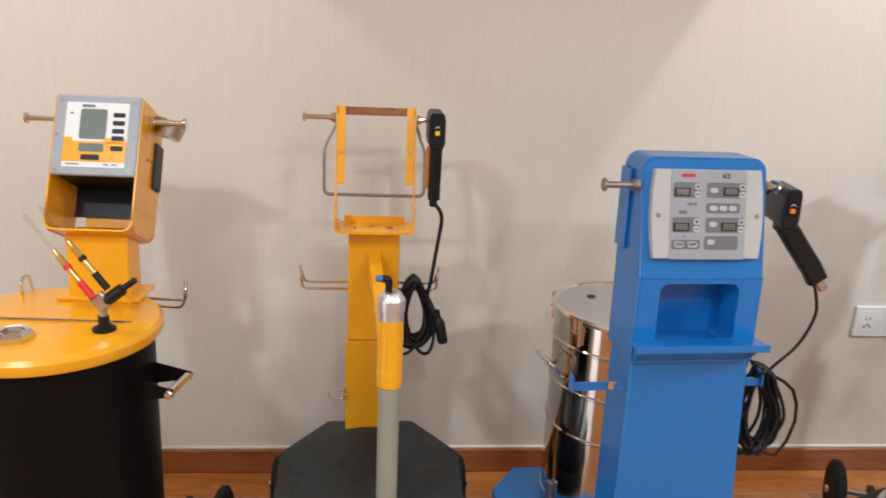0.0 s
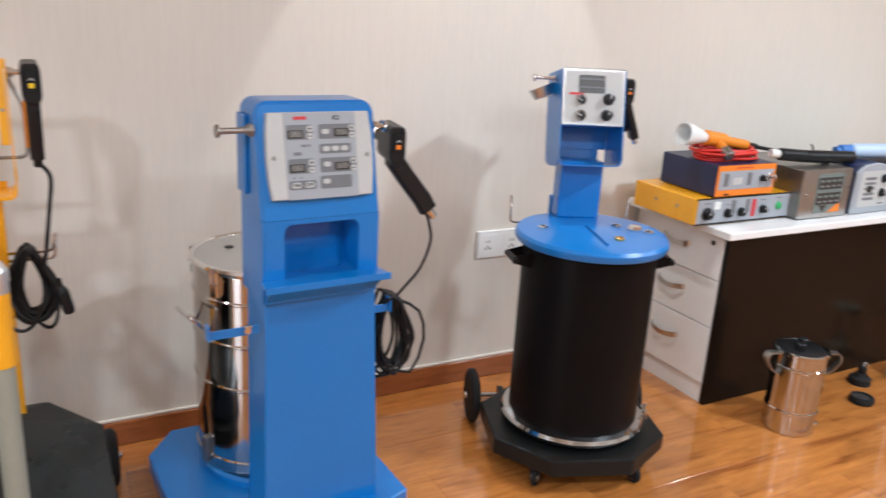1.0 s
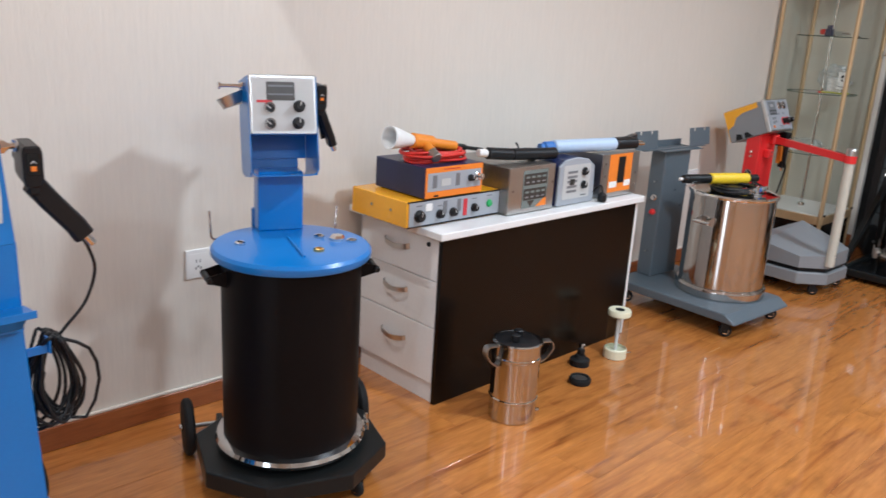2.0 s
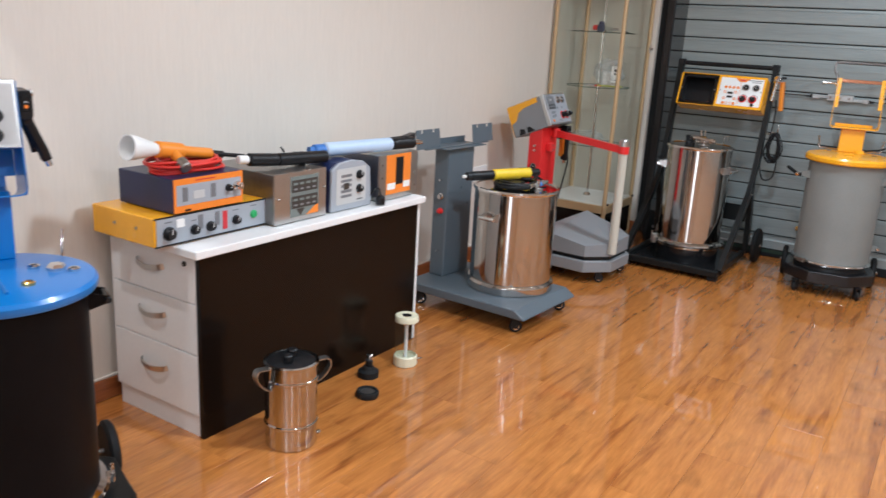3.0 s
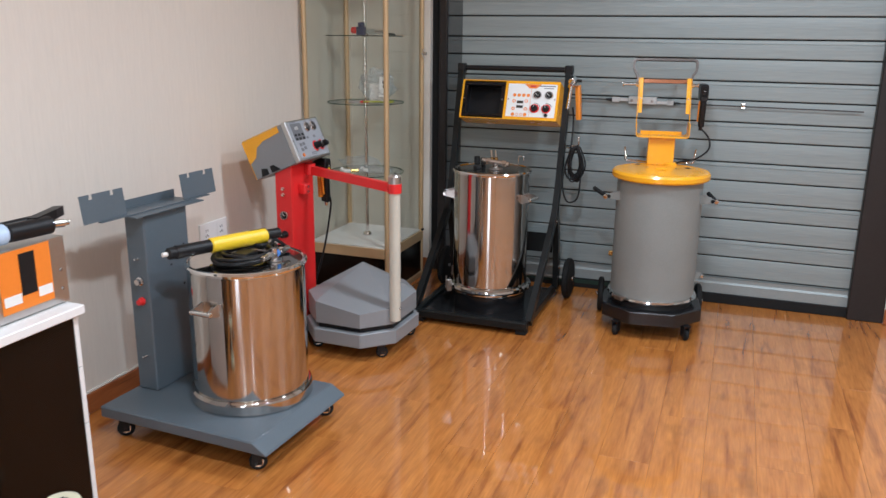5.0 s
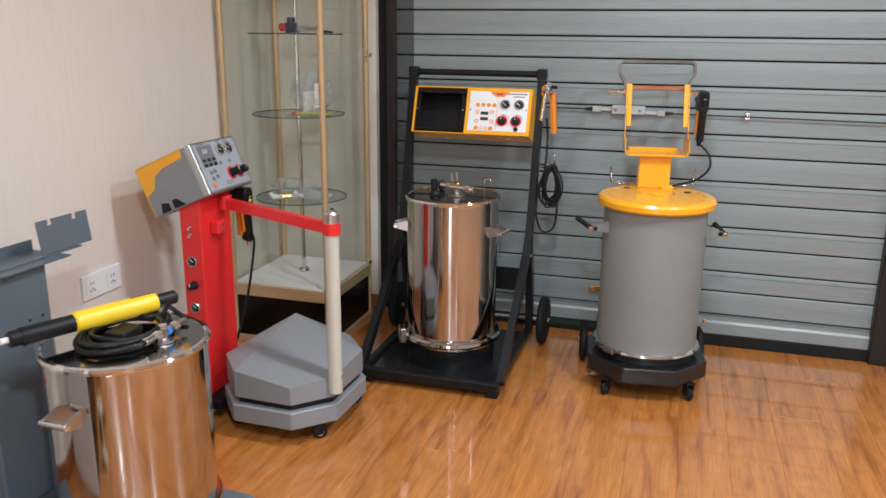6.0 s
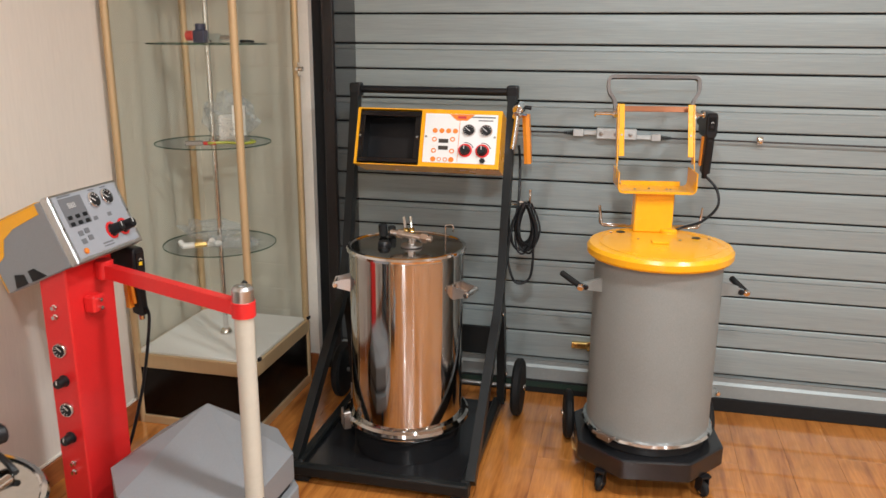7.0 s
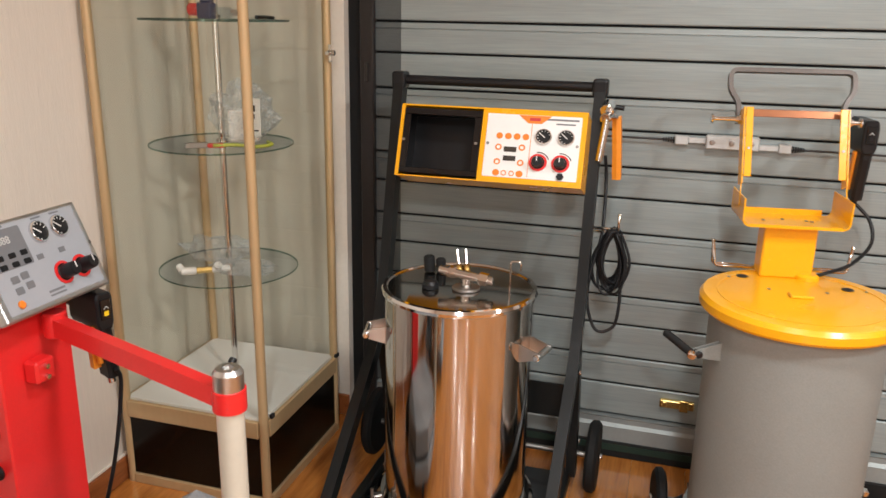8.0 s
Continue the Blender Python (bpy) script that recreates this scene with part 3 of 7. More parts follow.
def cable(name, pts, r, mat, label, steps=8):
    t = thing(name, Matrix.Identity(4), label, "cable")
    part("cord", sweep(smooth_path(pts, steps), r, 8), mat, t)
    return t


def hung_gun(m, accent, label, bend=0.0, tone=BLACK, badge=ORANGE_PRINT):
    """A spray gun hanging from a stud: the rear cap up, the grip down. Local: x sideways, z up, viewer at -y. bend tips the grip to +x."""
    t = thing("spray_gun", m, label, "spray gun")
    body = part("body", join(prism([(-0.017, 0.045), (-0.022, 0.03), (-0.022, -0.035), (-0.015, -0.052), (0.015, -0.052), (0.022, -0.035), (0.022, 0.03), (0.017, 0.045)], -0.03, 0.10, "y", 0.004), prism([(-0.013, -0.045), (0.013, -0.045), (0.012, -0.07), (-0.012, -0.07)], -0.024, 0.05, "y", 0.003)), tone, t)
    part("keypad", box(-0.013, 0.013, -0.034, -0.0305, -0.022, 0.030, 0.001), GLOSS_BLACK, body)
    part("key", box(-0.006, 0.006, -0.036, -0.0343, -0.012, 0.0, 0.001), badge, body)
    part("arrow_key", join(bar((-0.006, -0.036, 0.006), (0, -0.036, 0.012), 0.0012, 6), bar((0.006, -0.036, 0.006), (0, -0.036, 0.012), 0.0012, 6)), PANEL_PALE, body)
    part("barrel", bar((0, 0.09, -0.005), (0, 0.17, -0.005), 0.017, 18, 0.003), tone, t)
    b = math.tan(radians(bend))
    off = 0.024 if bend else 0.016
    part("grip", sweep([(0, 0.0, -0.045), (b * 0.05, 0.008, -0.095), (b * 0.12, 0.02, -0.16), (b * 0.145, 0.024, -0.19)], 0, section=[(-0.016, -0.02), (-0.008, -0.026), (0.008, -0.026), (0.016, -0.02), (0.016, 0.018), (0.009, 0.024), (-0.009, 0.024), (-0.016, 0.018)]), tone, t)
    part("grip_insert", sweep([(b * 0.04 - off, 0.02, -0.05), (b * 0.11 - off, 0.03, -0.13), (b * 0.13 - off, 0.034, -0.165)], 0, section=flat_section(0.024 if bend else 0.015, 0.018)), accent, t, "coloured grip insert")
    if bend:
        part("side_strip", bar((b * 0.03 - 0.024, 0.0, -0.045), (b * 0.12 - 0.021, 0.014, -0.15), 0.0085, 12, 0.003), accent, t, "coloured strip along the grip")
    part("connector", bar((b * 0.145, 0.024, -0.188), (b * 0.172, 0.026, -0.215), 0.011, 14, 0.002), CHROME if bend else tone, t)
    return t


def panel_plane(y, z, tilt):
    """A pose for drawings on a panel: x to the right, y up the panel, z out of it, leaning back by tilt."""
    return Matrix.Translation((0, y, z)) @ pose(0, 0, 0, 90 - tilt)


def bars(parent, name, mat, m, rows):
    """Small printed bars: (w, h, x, y) on a panel."""
    for w, h, x, y in rows:
        part(name, at(plate(w, h, 0.0006, x, y), m), mat, parent)


def knob(parent, m, x, y, r=0.016, h=0.022, mat=BLACK, skirt=None):
    k = part("knob", at(lathe([(r, 0), (r, 0.004), (r * 0.86, 0.006), (r * 0.78, h - 0.003), (r * 0.7, h), (0, h)], 20), m @ Matrix.Translation((x, y, 0.0004))), mat, parent)
    part("pointer", at(box(-0.0012, 0.0012, 0, r * 0.72, h, h + 0.0012), m @ Matrix.Translation((x, y, 0.0004))), WHITE_PLASTIC, k)
    if skirt:
        part("skirt", at(lathe([(r * 1.35, 0), (r * 1.35, 0.003), (r * 1.02, 0.003), (r * 1.02, 0)], 24), m @ Matrix.Translation((x, y, 0.0003))), skirt, k)


def gauge(parent, m, x, y, r=0.02):
    g = part("gauge", at(lathe([(r, 0), (r, 0.006), (r * 0.9, 0.010), (r * 0.84, 0.010), (r * 0.82, 0.005)], 26), m @ Matrix.Translation((x, y, 0.0002))), CHROME, parent, "round pressure gauge")
    part("dial", at(rod(r * 0.83, 0.004, 24), m @ Matrix.Translation((x, y, 0.001))), BLACK, g)
    part("needle", at(join(box(-0.0012, 0.0012, -r * 0.2, r * 0.7, 0, 0.001), *[at(box(-0.0009, 0.0009, r * 0.62, r * 0.78, 0, 0.0005), pose(0, 0, 0, 0, 0, a)) for a in range(-120, 150, 30)]), m @ Matrix.Translation((x, y, 0.0055)) @ pose(0, 0, 0, 0, 0, 50)), WHITE_PLASTIC, g)


def screws(parent, m, places, r=0.0045):
    for x, y in places:
        part("screw", at(join(disc(r, 0.002, bev=0.0006), at(box(-r * 0.7, r * 0.7, -0.0006, 0.0006, 0.002, 0.0024), pose(0, 0, 0, 0, 0, 40))), m @ Matrix.Translation((x, y, 0))), DULL_STEEL, parent)


def octagon(w, d, c, y=0.0):
    """An oblong with cut corners; c is a fraction of the half width."""
    a, b = w / 2, d / 2
    return [(-a * (1 - c), y - b), (a * (1 - c), y - b), (a, y - b * (1 - c)), (a, y + b * (1 - c)), (a * (1 - c), y + b), (-a * (1 - c), y + b), (-a, y + b * (1 - c)), (-a, y - b * (1 - c))]


def drum_base(t, mat, z0, z1, w=0.52, d=0.50, wheels=(-1, 1), rw=0.09, back=0.42, cast=0.28):
    part("base_plate", prism(octagon(w, d, 0.55), z0, z1, bev=0.006, seg=2), mat, t)
    for sx in (-1, 1):
        caster(t, sx * w * cast, -d * 0.36, z0, 0.03, 25 * sx)
    for s in wheels:
        big_wheel(t, s * (w / 2 + 0.012), d * back, rw)
    part("axle", bar((-w / 2 - 0.02, d * back, rw), (w / 2 + 0.02, d * back, rw), 0.008), DULL_STEEL, t)
    for s in (-1, 1):
        part("axle_bracket", box(s * w * 0.34 - 0.01, s * w * 0.34 + 0.01, d * 0.25, d * (back + 0.03), rw - 0.015, z1 - 0.002), mat, t)


def side_handle(t, r, z, ang, mat, length=0.11, out=0.07, grip=CHROME):
    """Two brackets and a round bar on a drum's side; ang from +x, degrees."""
    m = pose(0, 0, z, 0, 0, ang)
    h = part("handle", at(bar((r + out - 0.008, -length / 2 - 0.012, 0), (r + out - 0.008, length / 2 + 0.012, 0), 0.010, 16, 0.003), m), grip, t, "round handle bar on two brackets")
    for y in (-length / 2, length / 2):
        part("bracket", at(prism([(r - 0.012, -0.028), (r + out, -0.008), (r + out, 0.010), (r - 0.012, 0.028)], y - 0.002, y + 0.002, "y"), m), mat, h)


def open_head(t, y, z, w, h, tilt, mat, lip=0.055, deep=0.10, stud_len=0.085):
    """A bracket head without its control box: tray, cheeks, two front strips, a cross bar. z: the tray's underside."""
    m = Matrix.Translation((0, y, z)) @ pose(0, 0, 0, -tilt)
    a = w / 2
    level = Matrix.Translation((0, y - 0.02, z))
    part("tray", at(join(sweep(round_path([(-a, 0, 0.08), (-a, 0, 0.003), (a, 0, 0.003), (a, 0, 0.08)], 0.022, 5), 0, section=flat_section(0.004, deep * 1.3)), box(-a * 0.80, a * 0.80, deep * 0.65 - 0.004, deep * 0.65, 0.005, 0.022), box(-a * 0.86, a * 0.86, -deep * 0.65, -deep * 0.65 + 0.003, 0.005, 0.010)), level), mat, t)
    for s in (-1, 1):
        part("front_strip", at(join(box(s * a - s * 0.004, s * a - s * 0.024, -deep * 0.5, -deep * 0.5 + 0.003, h * 0.36, h, 0.001), prism([(-deep * 0.5, h * 0.3), (-deep * 0.5, h), (-deep * 0.1, h), (-deep * 0.16, h * 0.3)], s * a - 0.002, s * a + 0.002, "x")), m), mat, t)
        part("edge_wire", at(sweep([(s * a * 1.02, -deep * 0.45, 0.03), (s * a * 1.0, -deep * 0.45, h * 0.36)], 0.002, 6), m), mat, t)
    part("cross_bar", at(box(-a + 0.002, a - 0.002, -deep * 0.3, -deep * 0.3 + 0.004, h - 0.022, h, 0.001), m), REFLECTION_BROWN, t, "top cross bar with a brown reflection in its colour")
    zz = h - 0.03
    p = [m @ Vector((s * a, -deep * 0.25, zz)) for s in (-1, 1)]
    stud(t, p[0].x, p[0].x - stud_len, p[0].y, p[0].z)
    stud(t, p[1].x, p[1].x + stud_len * 0.45, p[1].y, p[1].z)
    screws(t, level @ Matrix.Translation((0, 0, 0.0052)), [(-a * 0.5, -0.01), (-a * 0.1, 0.01), (a * 0.35, 0.0), (a * 0.45, -0.005)], 0.005)
    screws(t, m @ Matrix.Translation((0, -deep * 0.5 - 0.0005, 0)) @ FACE, [(-a + 0.014, h * 0.62), (a - 0.014, h * 0.62)], 0.004)
    return m


def hopper(m, label, r, h, handles=(180, 0), bands=(0.62, 0.86), n=64, z_handle=0.8, foot=0.0, grip_out=0.055, lid_mat=STEEL):
    t = thing("steel_hopper", m, label, "hopper")
    prof = [(r - 0.004, 0), (r, 0.006)]
    for b in bands:
        zb = b * h
        prof += [(r, zb - 0.006), (r + 0.0035, zb - 0.002), (r + 0.0035, zb + 0.002), (r, zb + 0.006)]
    prof += [(r, h - 0.012), (r - 0.003, h - 0.002), (r - 0.004, h - 0.002)]
    part("shell", lathe(prof, n), STEEL, t, "mirror-polished cylindrical shell")
    if foot:
        part("foot_ring", lathe([(r + 0.004, 0), (r + 0.016, 0.003), (r + 0.016, foot - 0.012), (r + 0.008, foot), (r + 0.001, foot)], n), STEEL, t)
    for ang in handles:
        side_handle(t, r, z_handle * h, ang, BRUSHED, 0.075, grip_out, CHROME)
    lid = part("lid", lathe([(0, h - 0.004), (r - 0.006, h - 0.004), (r - 0.004, h + 0.004), (0, h + 0.006)], n), lid_mat, t)
    part("rim_clamp", lathe([(r + 0.001, h - 0.012), (r + 0.008, h - 0.009), (r + 0.010, h), (r + 0.006, h + 0.008), (r - 0.004, h + 0.009), (r - 0.008, h + 0.005), (r - 0.006, h + 0.001)], n), CHROME, t)
    return t


# ---- yellow unit with a black drum ----
LID_A = 0.855
unit = thing("powder_coating_unit", pose(-0.735, 1.79, 0, 0, 0, -3), "amber and black powder coating unit with a control box", "machine", "drum units")
drum_base(unit, CHARCOAL, 0.085, 0.15, 0.54, 0.52, back=0.72)
part("drum", lathe([(0.215, 0.151), (0.226, 0.16), (0.226, LID_A - 0.03), (0.22, LID_A - 0.03)], 64), BLACK_DRUM, unit, "black coated drum")
lid = part("lid", lathe([(0.228, LID_A - 0.036), (0.244, LID_A - 0.036), (0.248, LID_A - 0.028), (0.248, LID_A - 0.012), (0.240, LID_A - 0.002), (0.230, LID_A), (0, LID_A)], 72), YELLOW, unit, "glossy amber round lid")
part("hinge", join(box(-0.235, 0.175, -0.0125, -0.0115, LID_A + 0.0005, LID_A + 0.002), bar((-0.235, -0.012, LID_A + 0.003), (0.19, -0.012, LID_A + 0.003), 0.0028, 8)), CHROME, lid)
screws(lid, Matrix.Translation((0, 0, LID_A + 0.0005)), [(-0.2, -0.008), (-0.12, -0.008), (-0.04, -0.008), (0.05, -0.008), (0.13, -0.008)], 0.006)
side_handle(unit, 0.226, 0.72, -8, BLACK_DRUM, 0.10, 0.085)
side_handle(unit, 0.226, 0.72, 188, BLACK_DRUM, 0.10, 0.085)
part("vent_port", join(at(lathe([(0.042, 0), (0.042, 0.014), (0.034, 0.022), (0.026, 0.020), (0.024, 0.012), (0, 0.012)], 6, False), pose(-0.02, -0.125, LID_A, 0, 0, 20))), CHROME, lid, "hexagonal chrome filler port")
CO = 0.064
part("column", box(CO - 0.075, CO + 0.075, 0.135, 0.215, LID_A, 1.02, 0.004), YELLOW, unit)
part("column_foot", box(CO - 0.1, CO + 0.1, 0.12, 0.235, LID_A - 0.001, LID_A + 0.012, 0.003), YELLOW, unit)


def control_head(t, y, z, w, h, tilt, mat, deep, face_mat, face_z0, inner=BLACK, x=0.0):
    """A bracket head that holds a control box in its upper part and is open below."""
    m = Matrix.Translation((x, y, z)) @ pose(0, 0, 0, -tilt)
    a = w / 2
    part("back_plate", at(box(-a + 0.003, a - 0.003, deep / 2 - 0.012, deep / 2 - 0.008, 0.06, face_z0 + 0.02), m), inner, t)
    cheek = [(-deep / 2, 0.02), (-deep / 2, h), (deep / 2 - 0.015, h), (deep / 2, h * 0.55), (deep / 2, 0.05), (deep * 0.2, 0.0), (-deep / 2 + 0.03, 0.0)]
    for s in (-1, 1):
        part("cheek", at(prism(cheek, s * a - 0.002, s * a + 0.002, "x"), m), mat, t)
    part("tray", at(join(sweep(round_path([(-a, 0, 0.06), (-a, 0, 0.0), (a, 0, 0.0), (a, 0, 0.06)], 0.026, 5), 0, section=flat_section(0.004, deep)), box(-a + 0.03, a - 0.03, deep / 2 - 0.006, deep / 2 - 0.002, 0.002, h * 0.3)), m), mat, t)
    part("box_shell", at(box(-a + 0.003, a - 0.003, -deep / 2 + 0.012, deep / 2 - 0.02, face_z0, h - 0.002, 0.004), m), inner, t, "dark back of the control box")
    face = part("face_plate", at(box(-a + 0.0005, a - 0.0005, -deep / 2 - 0.003, -deep / 2 + 0.011, face_z0 - 0.004, h + 0.004, 0.003), m), face_mat, t)
    screws(t, m @ Matrix.Translation((0, 0, 0.0025)), [(-a * 0.4, 0.0), (0.0, 0.01), (a * 0.35, -0.012)], 0.005)
    pm = m @ Matrix.Translation((0, -deep / 2 - 0.0031, (face_z0 + h) / 2)) @ FACE
    return face, pm, m


face, pm, hm = control_head(unit, 0.165, 1.01, 0.202, 0.325, 25, YELLOW, 0.17, PANEL_GREY, 0.135, BLACK, CO)
screws(face, pm, [(-0.087, 0.084), (0.087, 0.084), (-0.092, 0.0), (0.092, 0.0), (-0.087, -0.086), (0.087, -0.086)], 0.005)
part("label_sheet", at(plate(0.148, 0.16, 0.0012, 0, 0, 0.004), pm), WHITE_PLASTIC, face, "white printed control sheet")
pm2 = pm @ Matrix.Translation((0, 0, 0.0013))
part("yellow_field", at(join(plate(0.148, 0.05, 0.0006, 0, -0.042), plate(0.02, 0.012, 0.0006, -0.064, -0.014), plate(0.05, 0.012, 0.0006, 0.046, -0.014)), pm2), YELLOW, face)
pm3 = pm2 @ Matrix.Translation((0, 0, 0.0007))
part("display", at(join(plate(0.062, 0.074, 0.0012, -0.008, 0.026, 0.006), plate(0.058, 0.02, 0.0012, -0.008, -0.032, 0.004)), pm3), DISPLAY, face, "grey-green display window")
for yy in (0.05, 0.03, 0.01, -0.008):
    part("key", at(plate(0.028, 0.011, 0.0014, 0.052, yy, 0.002), pm2), BLACK, face)
part("key", at(plate(0.028, 0.011, 0.0014, 0.052, -0.033, 0.002), pm3), BLACK, face)
part("key", at(plate(0.044, 0.013, 0.0014, -0.008, -0.056, 0.003), pm3), BLACK, face)
bars(face, "print", KEY_GREY, pm3, [(0.03, 0.006, -0.022, 0.071), (0.008, 0.004, -0.06, 0.052), (0.03, 0.003, -0.048, -0.073), (0.012, 0.003, 0.03, -0.073), (0.012, 0.003, 0.05, -0.073)])
s0 = hm @ Vector((0, -0.03, 0.285))
stud(unit, CO - 0.1, CO - 0.19, s0.y, s0.z)
stud(unit, CO + 0.1, CO + 0.185, s0.y, s0.z)
part("gun_holder", at(sweep(smooth_path([(0.102, 0.02, 0.295), (0.124, -0.01, 0.285), (0.155, -0.015, 0.275), (0.172, 0.02, 0.275), (0.155, 0.05, 0.28), (0.118, 0.04, 0.29), (0.102, 0.03, 0.295)], 5), 0, section=flat_section(0.003, 0.042)), hm), BRUSHED, unit, "bent aluminium gun holder band")
part("side_cover", at(box(0.1025, 0.11, 0.02, 0.08, 0.13, 0.25, 0.004), hm), BLACK, unit)
for y, z in ((-0.02, 0.19), (0.01, 0.195)):
    part("rivet", at(bar((0.101, y, z), (0.106, y, z), 0.004), hm), DULL_STEEL, unit)
hook(unit, [(CO + 0.07, 0.2, 0.84), (CO + 0.19, 0.2, 0.84), (CO + 0.195, 0.19, 0.90), (CO + 0.2, 0.16, 0.895), (CO + 0.2, 0.16, 0.855)], 0.004)
hook(unit, [(CO + 0.07, 0.175, 0.832), (CO + 0.19, 0.165, 0.832), (CO + 0.2, 0.16, 0.86), (CO + 0.2, 0.16, 0.895)], 0.004)
hook(unit, [(CO - 0.07, 0.2, 0.84), (CO - 0.19, 0.2, 0.84), (CO - 0.195, 0.19, 0.90), (CO - 0.2, 0.16, 0.895), (CO - 0.2, 0.16, 0.855)], 0.004)

pump = thing("powder_pump", pose(-0.592, 1.725, LID_A) @ Matrix.Scale(0.86, 4), "powder injector pump with red and black air fittings on the lid", "pump")
part("foot", lathe([(0.03, 0), (0.03, 0.006), (0.022, 0.012), (0.014, 0.016), (0.014, 0.04), (0.012, 0.04)], 24), BLACK, pump)
part("stem", bar((0, 0, 0.016), (0, 0, 0.06), 0.011, 18), BRUSHED, pump)
part("block", at(box(-0.02, 0.02, -0.012, 0.012, -0.02, 0.025, 0.004), pose(0, 0, 0.075, 0, -40)), BRUSHED, pump)
part("outlet", join(bar((0.01, 0, 0.08), (0.055, -0.005, 0.115), 0.016, 16, 0.003), bar((0.05, -0.005, 0.111), (0.088, -0.008, 0.14), 0.0085, 14)), BLACK, pump)
for k, (dx, mat) in enumerate(((0.0, RED), (0.034, BLACK))):
    d = Vector((-0.62, 0.12, 0.78)).normalized()
    o = Vector((-0.02 + dx, -0.006 + k * 0.012, 0.09 + 0.02 * k))
    f = part("air_fitting", bar(o, o + d * 0.052, 0.0095, 16), mat, pump, "coloured air fitting")
    part("sleeve", bar(o + d * 0.052, o + d * 0.092, 0.0088, 16), BRASS, f)
    part("collar", bar(o + d * 0.092, o + d * 0.106, 0.0102, 16, 0.002), mat, f)
    part("nut", join(bar(o + d * 0.106, o + d * 0.135, 0.009, 6), bar(o + d * 0.135, o + d * 0.155, 0.0058, 12)), BRASS, f)
    part("tube", bar(o + d * 0.155, o + d * 0.265, 0.005, 12), CLEAR, f, "clear plastic tube")

# ---- yellow stand with an open bracket head and a suction pipe ----


def hood_base(t, mat, low_mat, w, d, y, z0, z1, zf, zb, apex):
    """A wheeled base: an octagonal lower tray and a sloping hood on it."""
    part("lower_tray", prism(octagon(w, d, 0.5, y), z0, z1, bev=0.005), low_mat, t)
    part("gap", prism(octagon(w * 0.9, d * 0.9, 0.5, y), z1 - 0.001, z1 + 0.03), BLACK, t)
    o = octagon(w * 0.94, d * 0.94, 0.5, y)
    bm = bmesh.new()
    lo = [bm.verts.new((u, v, z1 + 0.028)) for u, v in o]
    hi = [bm.verts.new((u, v, zf + (zb - zf) * max(0, (v - (y - d * 0.47)) / (d * 0.94)) * 0.85)) for u, v in o]
    top = bm.verts.new((0.0, y + apex, zb))
    bm.faces.new(lo[::-1])
    for i in range(8):
        j = (i + 1) % 8
        bm.faces.new((lo[i], lo[j], hi[j], hi[i]))
        bm.faces.new((hi[i], hi[j], top))
    bmesh.ops.recalc_face_normals(bm, faces=bm.faces[:])
    bmesh.ops.bevel(bm, geom=[e for e in bm.edges if e.verts[0] not in lo and e.verts[1] not in lo], offset=0.004, segments=2, affect="EDGES")
    part("hood", bm, mat, t, "folded sheet-metal hood")
    for sx in (-1, 1):
        caster(t, sx * w * 0.3, y - d * 0.36, z0, 0.03, 30 * sx)
        caster(t, sx * w * 0.3, y + d * 0.36, z0, 0.03, -30 * sx)


stand = thing("suction_stand", pose(0.005, 2.2, 0, 0, 0, 0), "amber stand with an empty bracket head on a charcoal base", "machine")
hood_base(stand, BASE_SLATE, BASE_SLATE, 0.56, 0.60, -0.20, 0.075, 0.14, 0.225, 0.36, 0.19)
for s in (-1, 1):
    big_wheel(stand, s * 0.292, 0.125, 0.09)
part("column", join(box(-0.072, 0.072, -0.035, 0.045, 0.656, 0.985, 0.005, 2), box(-0.066, 0.066, 0.02, 0.045, 0.33, 0.6555)), YELLOW, stand)
# the lean is added so the front faces down and renders shaded
part("lower_cover", prism([(-0.034, 0.654), (0.012, 0.34), (0.019, 0.34), (0.019, 0.654)], -0.077, 0.073, "x", 0.002), YELLOW, stand, "amber lower cover, tilted inwards to stand for its shade")
bh = open_head(stand, -0.02, 0.99, 0.214, 0.33, 12, YELLOW, deep=0.10)
part("carry_loop", at(sweep(round_path([(-0.11, 0.03, 0.29), (-0.145, 0.04, 0.22), (-0.145, 0.055, 0.09), (0.14, 0.055, 0.09), (0.14, 0.04, 0.22), (0.11, 0.03, 0.29)], 0.02), 0, section=flat_section(0.012, 0.004)), bh), DULL_STEEL, stand, "folded flat steel carry loop")
hook(stand, [(-0.07, -0.02, 0.808), (-0.2, -0.02, 0.808), (-0.205, -0.03, 0.88)])
hook(stand, [(-0.07, 0.0, 0.822), (-0.195, 0.0, 0.822), (-0.205, -0.03, 0.875)])
hook(stand, [(0.07, -0.02, 0.808), (0.18, -0.02, 0.808), (0.185, -0.03, 0.88)])
hook(stand, [(0.07, 0.0, 0.822), (0.175, 0.0, 0.822), (0.185, -0.03, 0.875)])
part("arm", sweep(smooth_path([(0.0, -0.035, 0.905), (0.004, -0.09, 0.885), (0.018, -0.22, 0.84), (0.03, -0.36, 0.80)], 4), 0, section=flat_section(0.034, 0.05)), YELLOW, stand)
pipe = part("suction_pipe", bar((0.043, -0.40, 0.20), (0.043, -0.40, 0.72), 0.0265, 28), PIPE_GREY, stand, "grey plastic suction pipe")
part("sleeve", bar((0.043, -0.40, 0.69), (0.043, -0.40, 0.862), 0.031, 28), YELLOW, pipe)
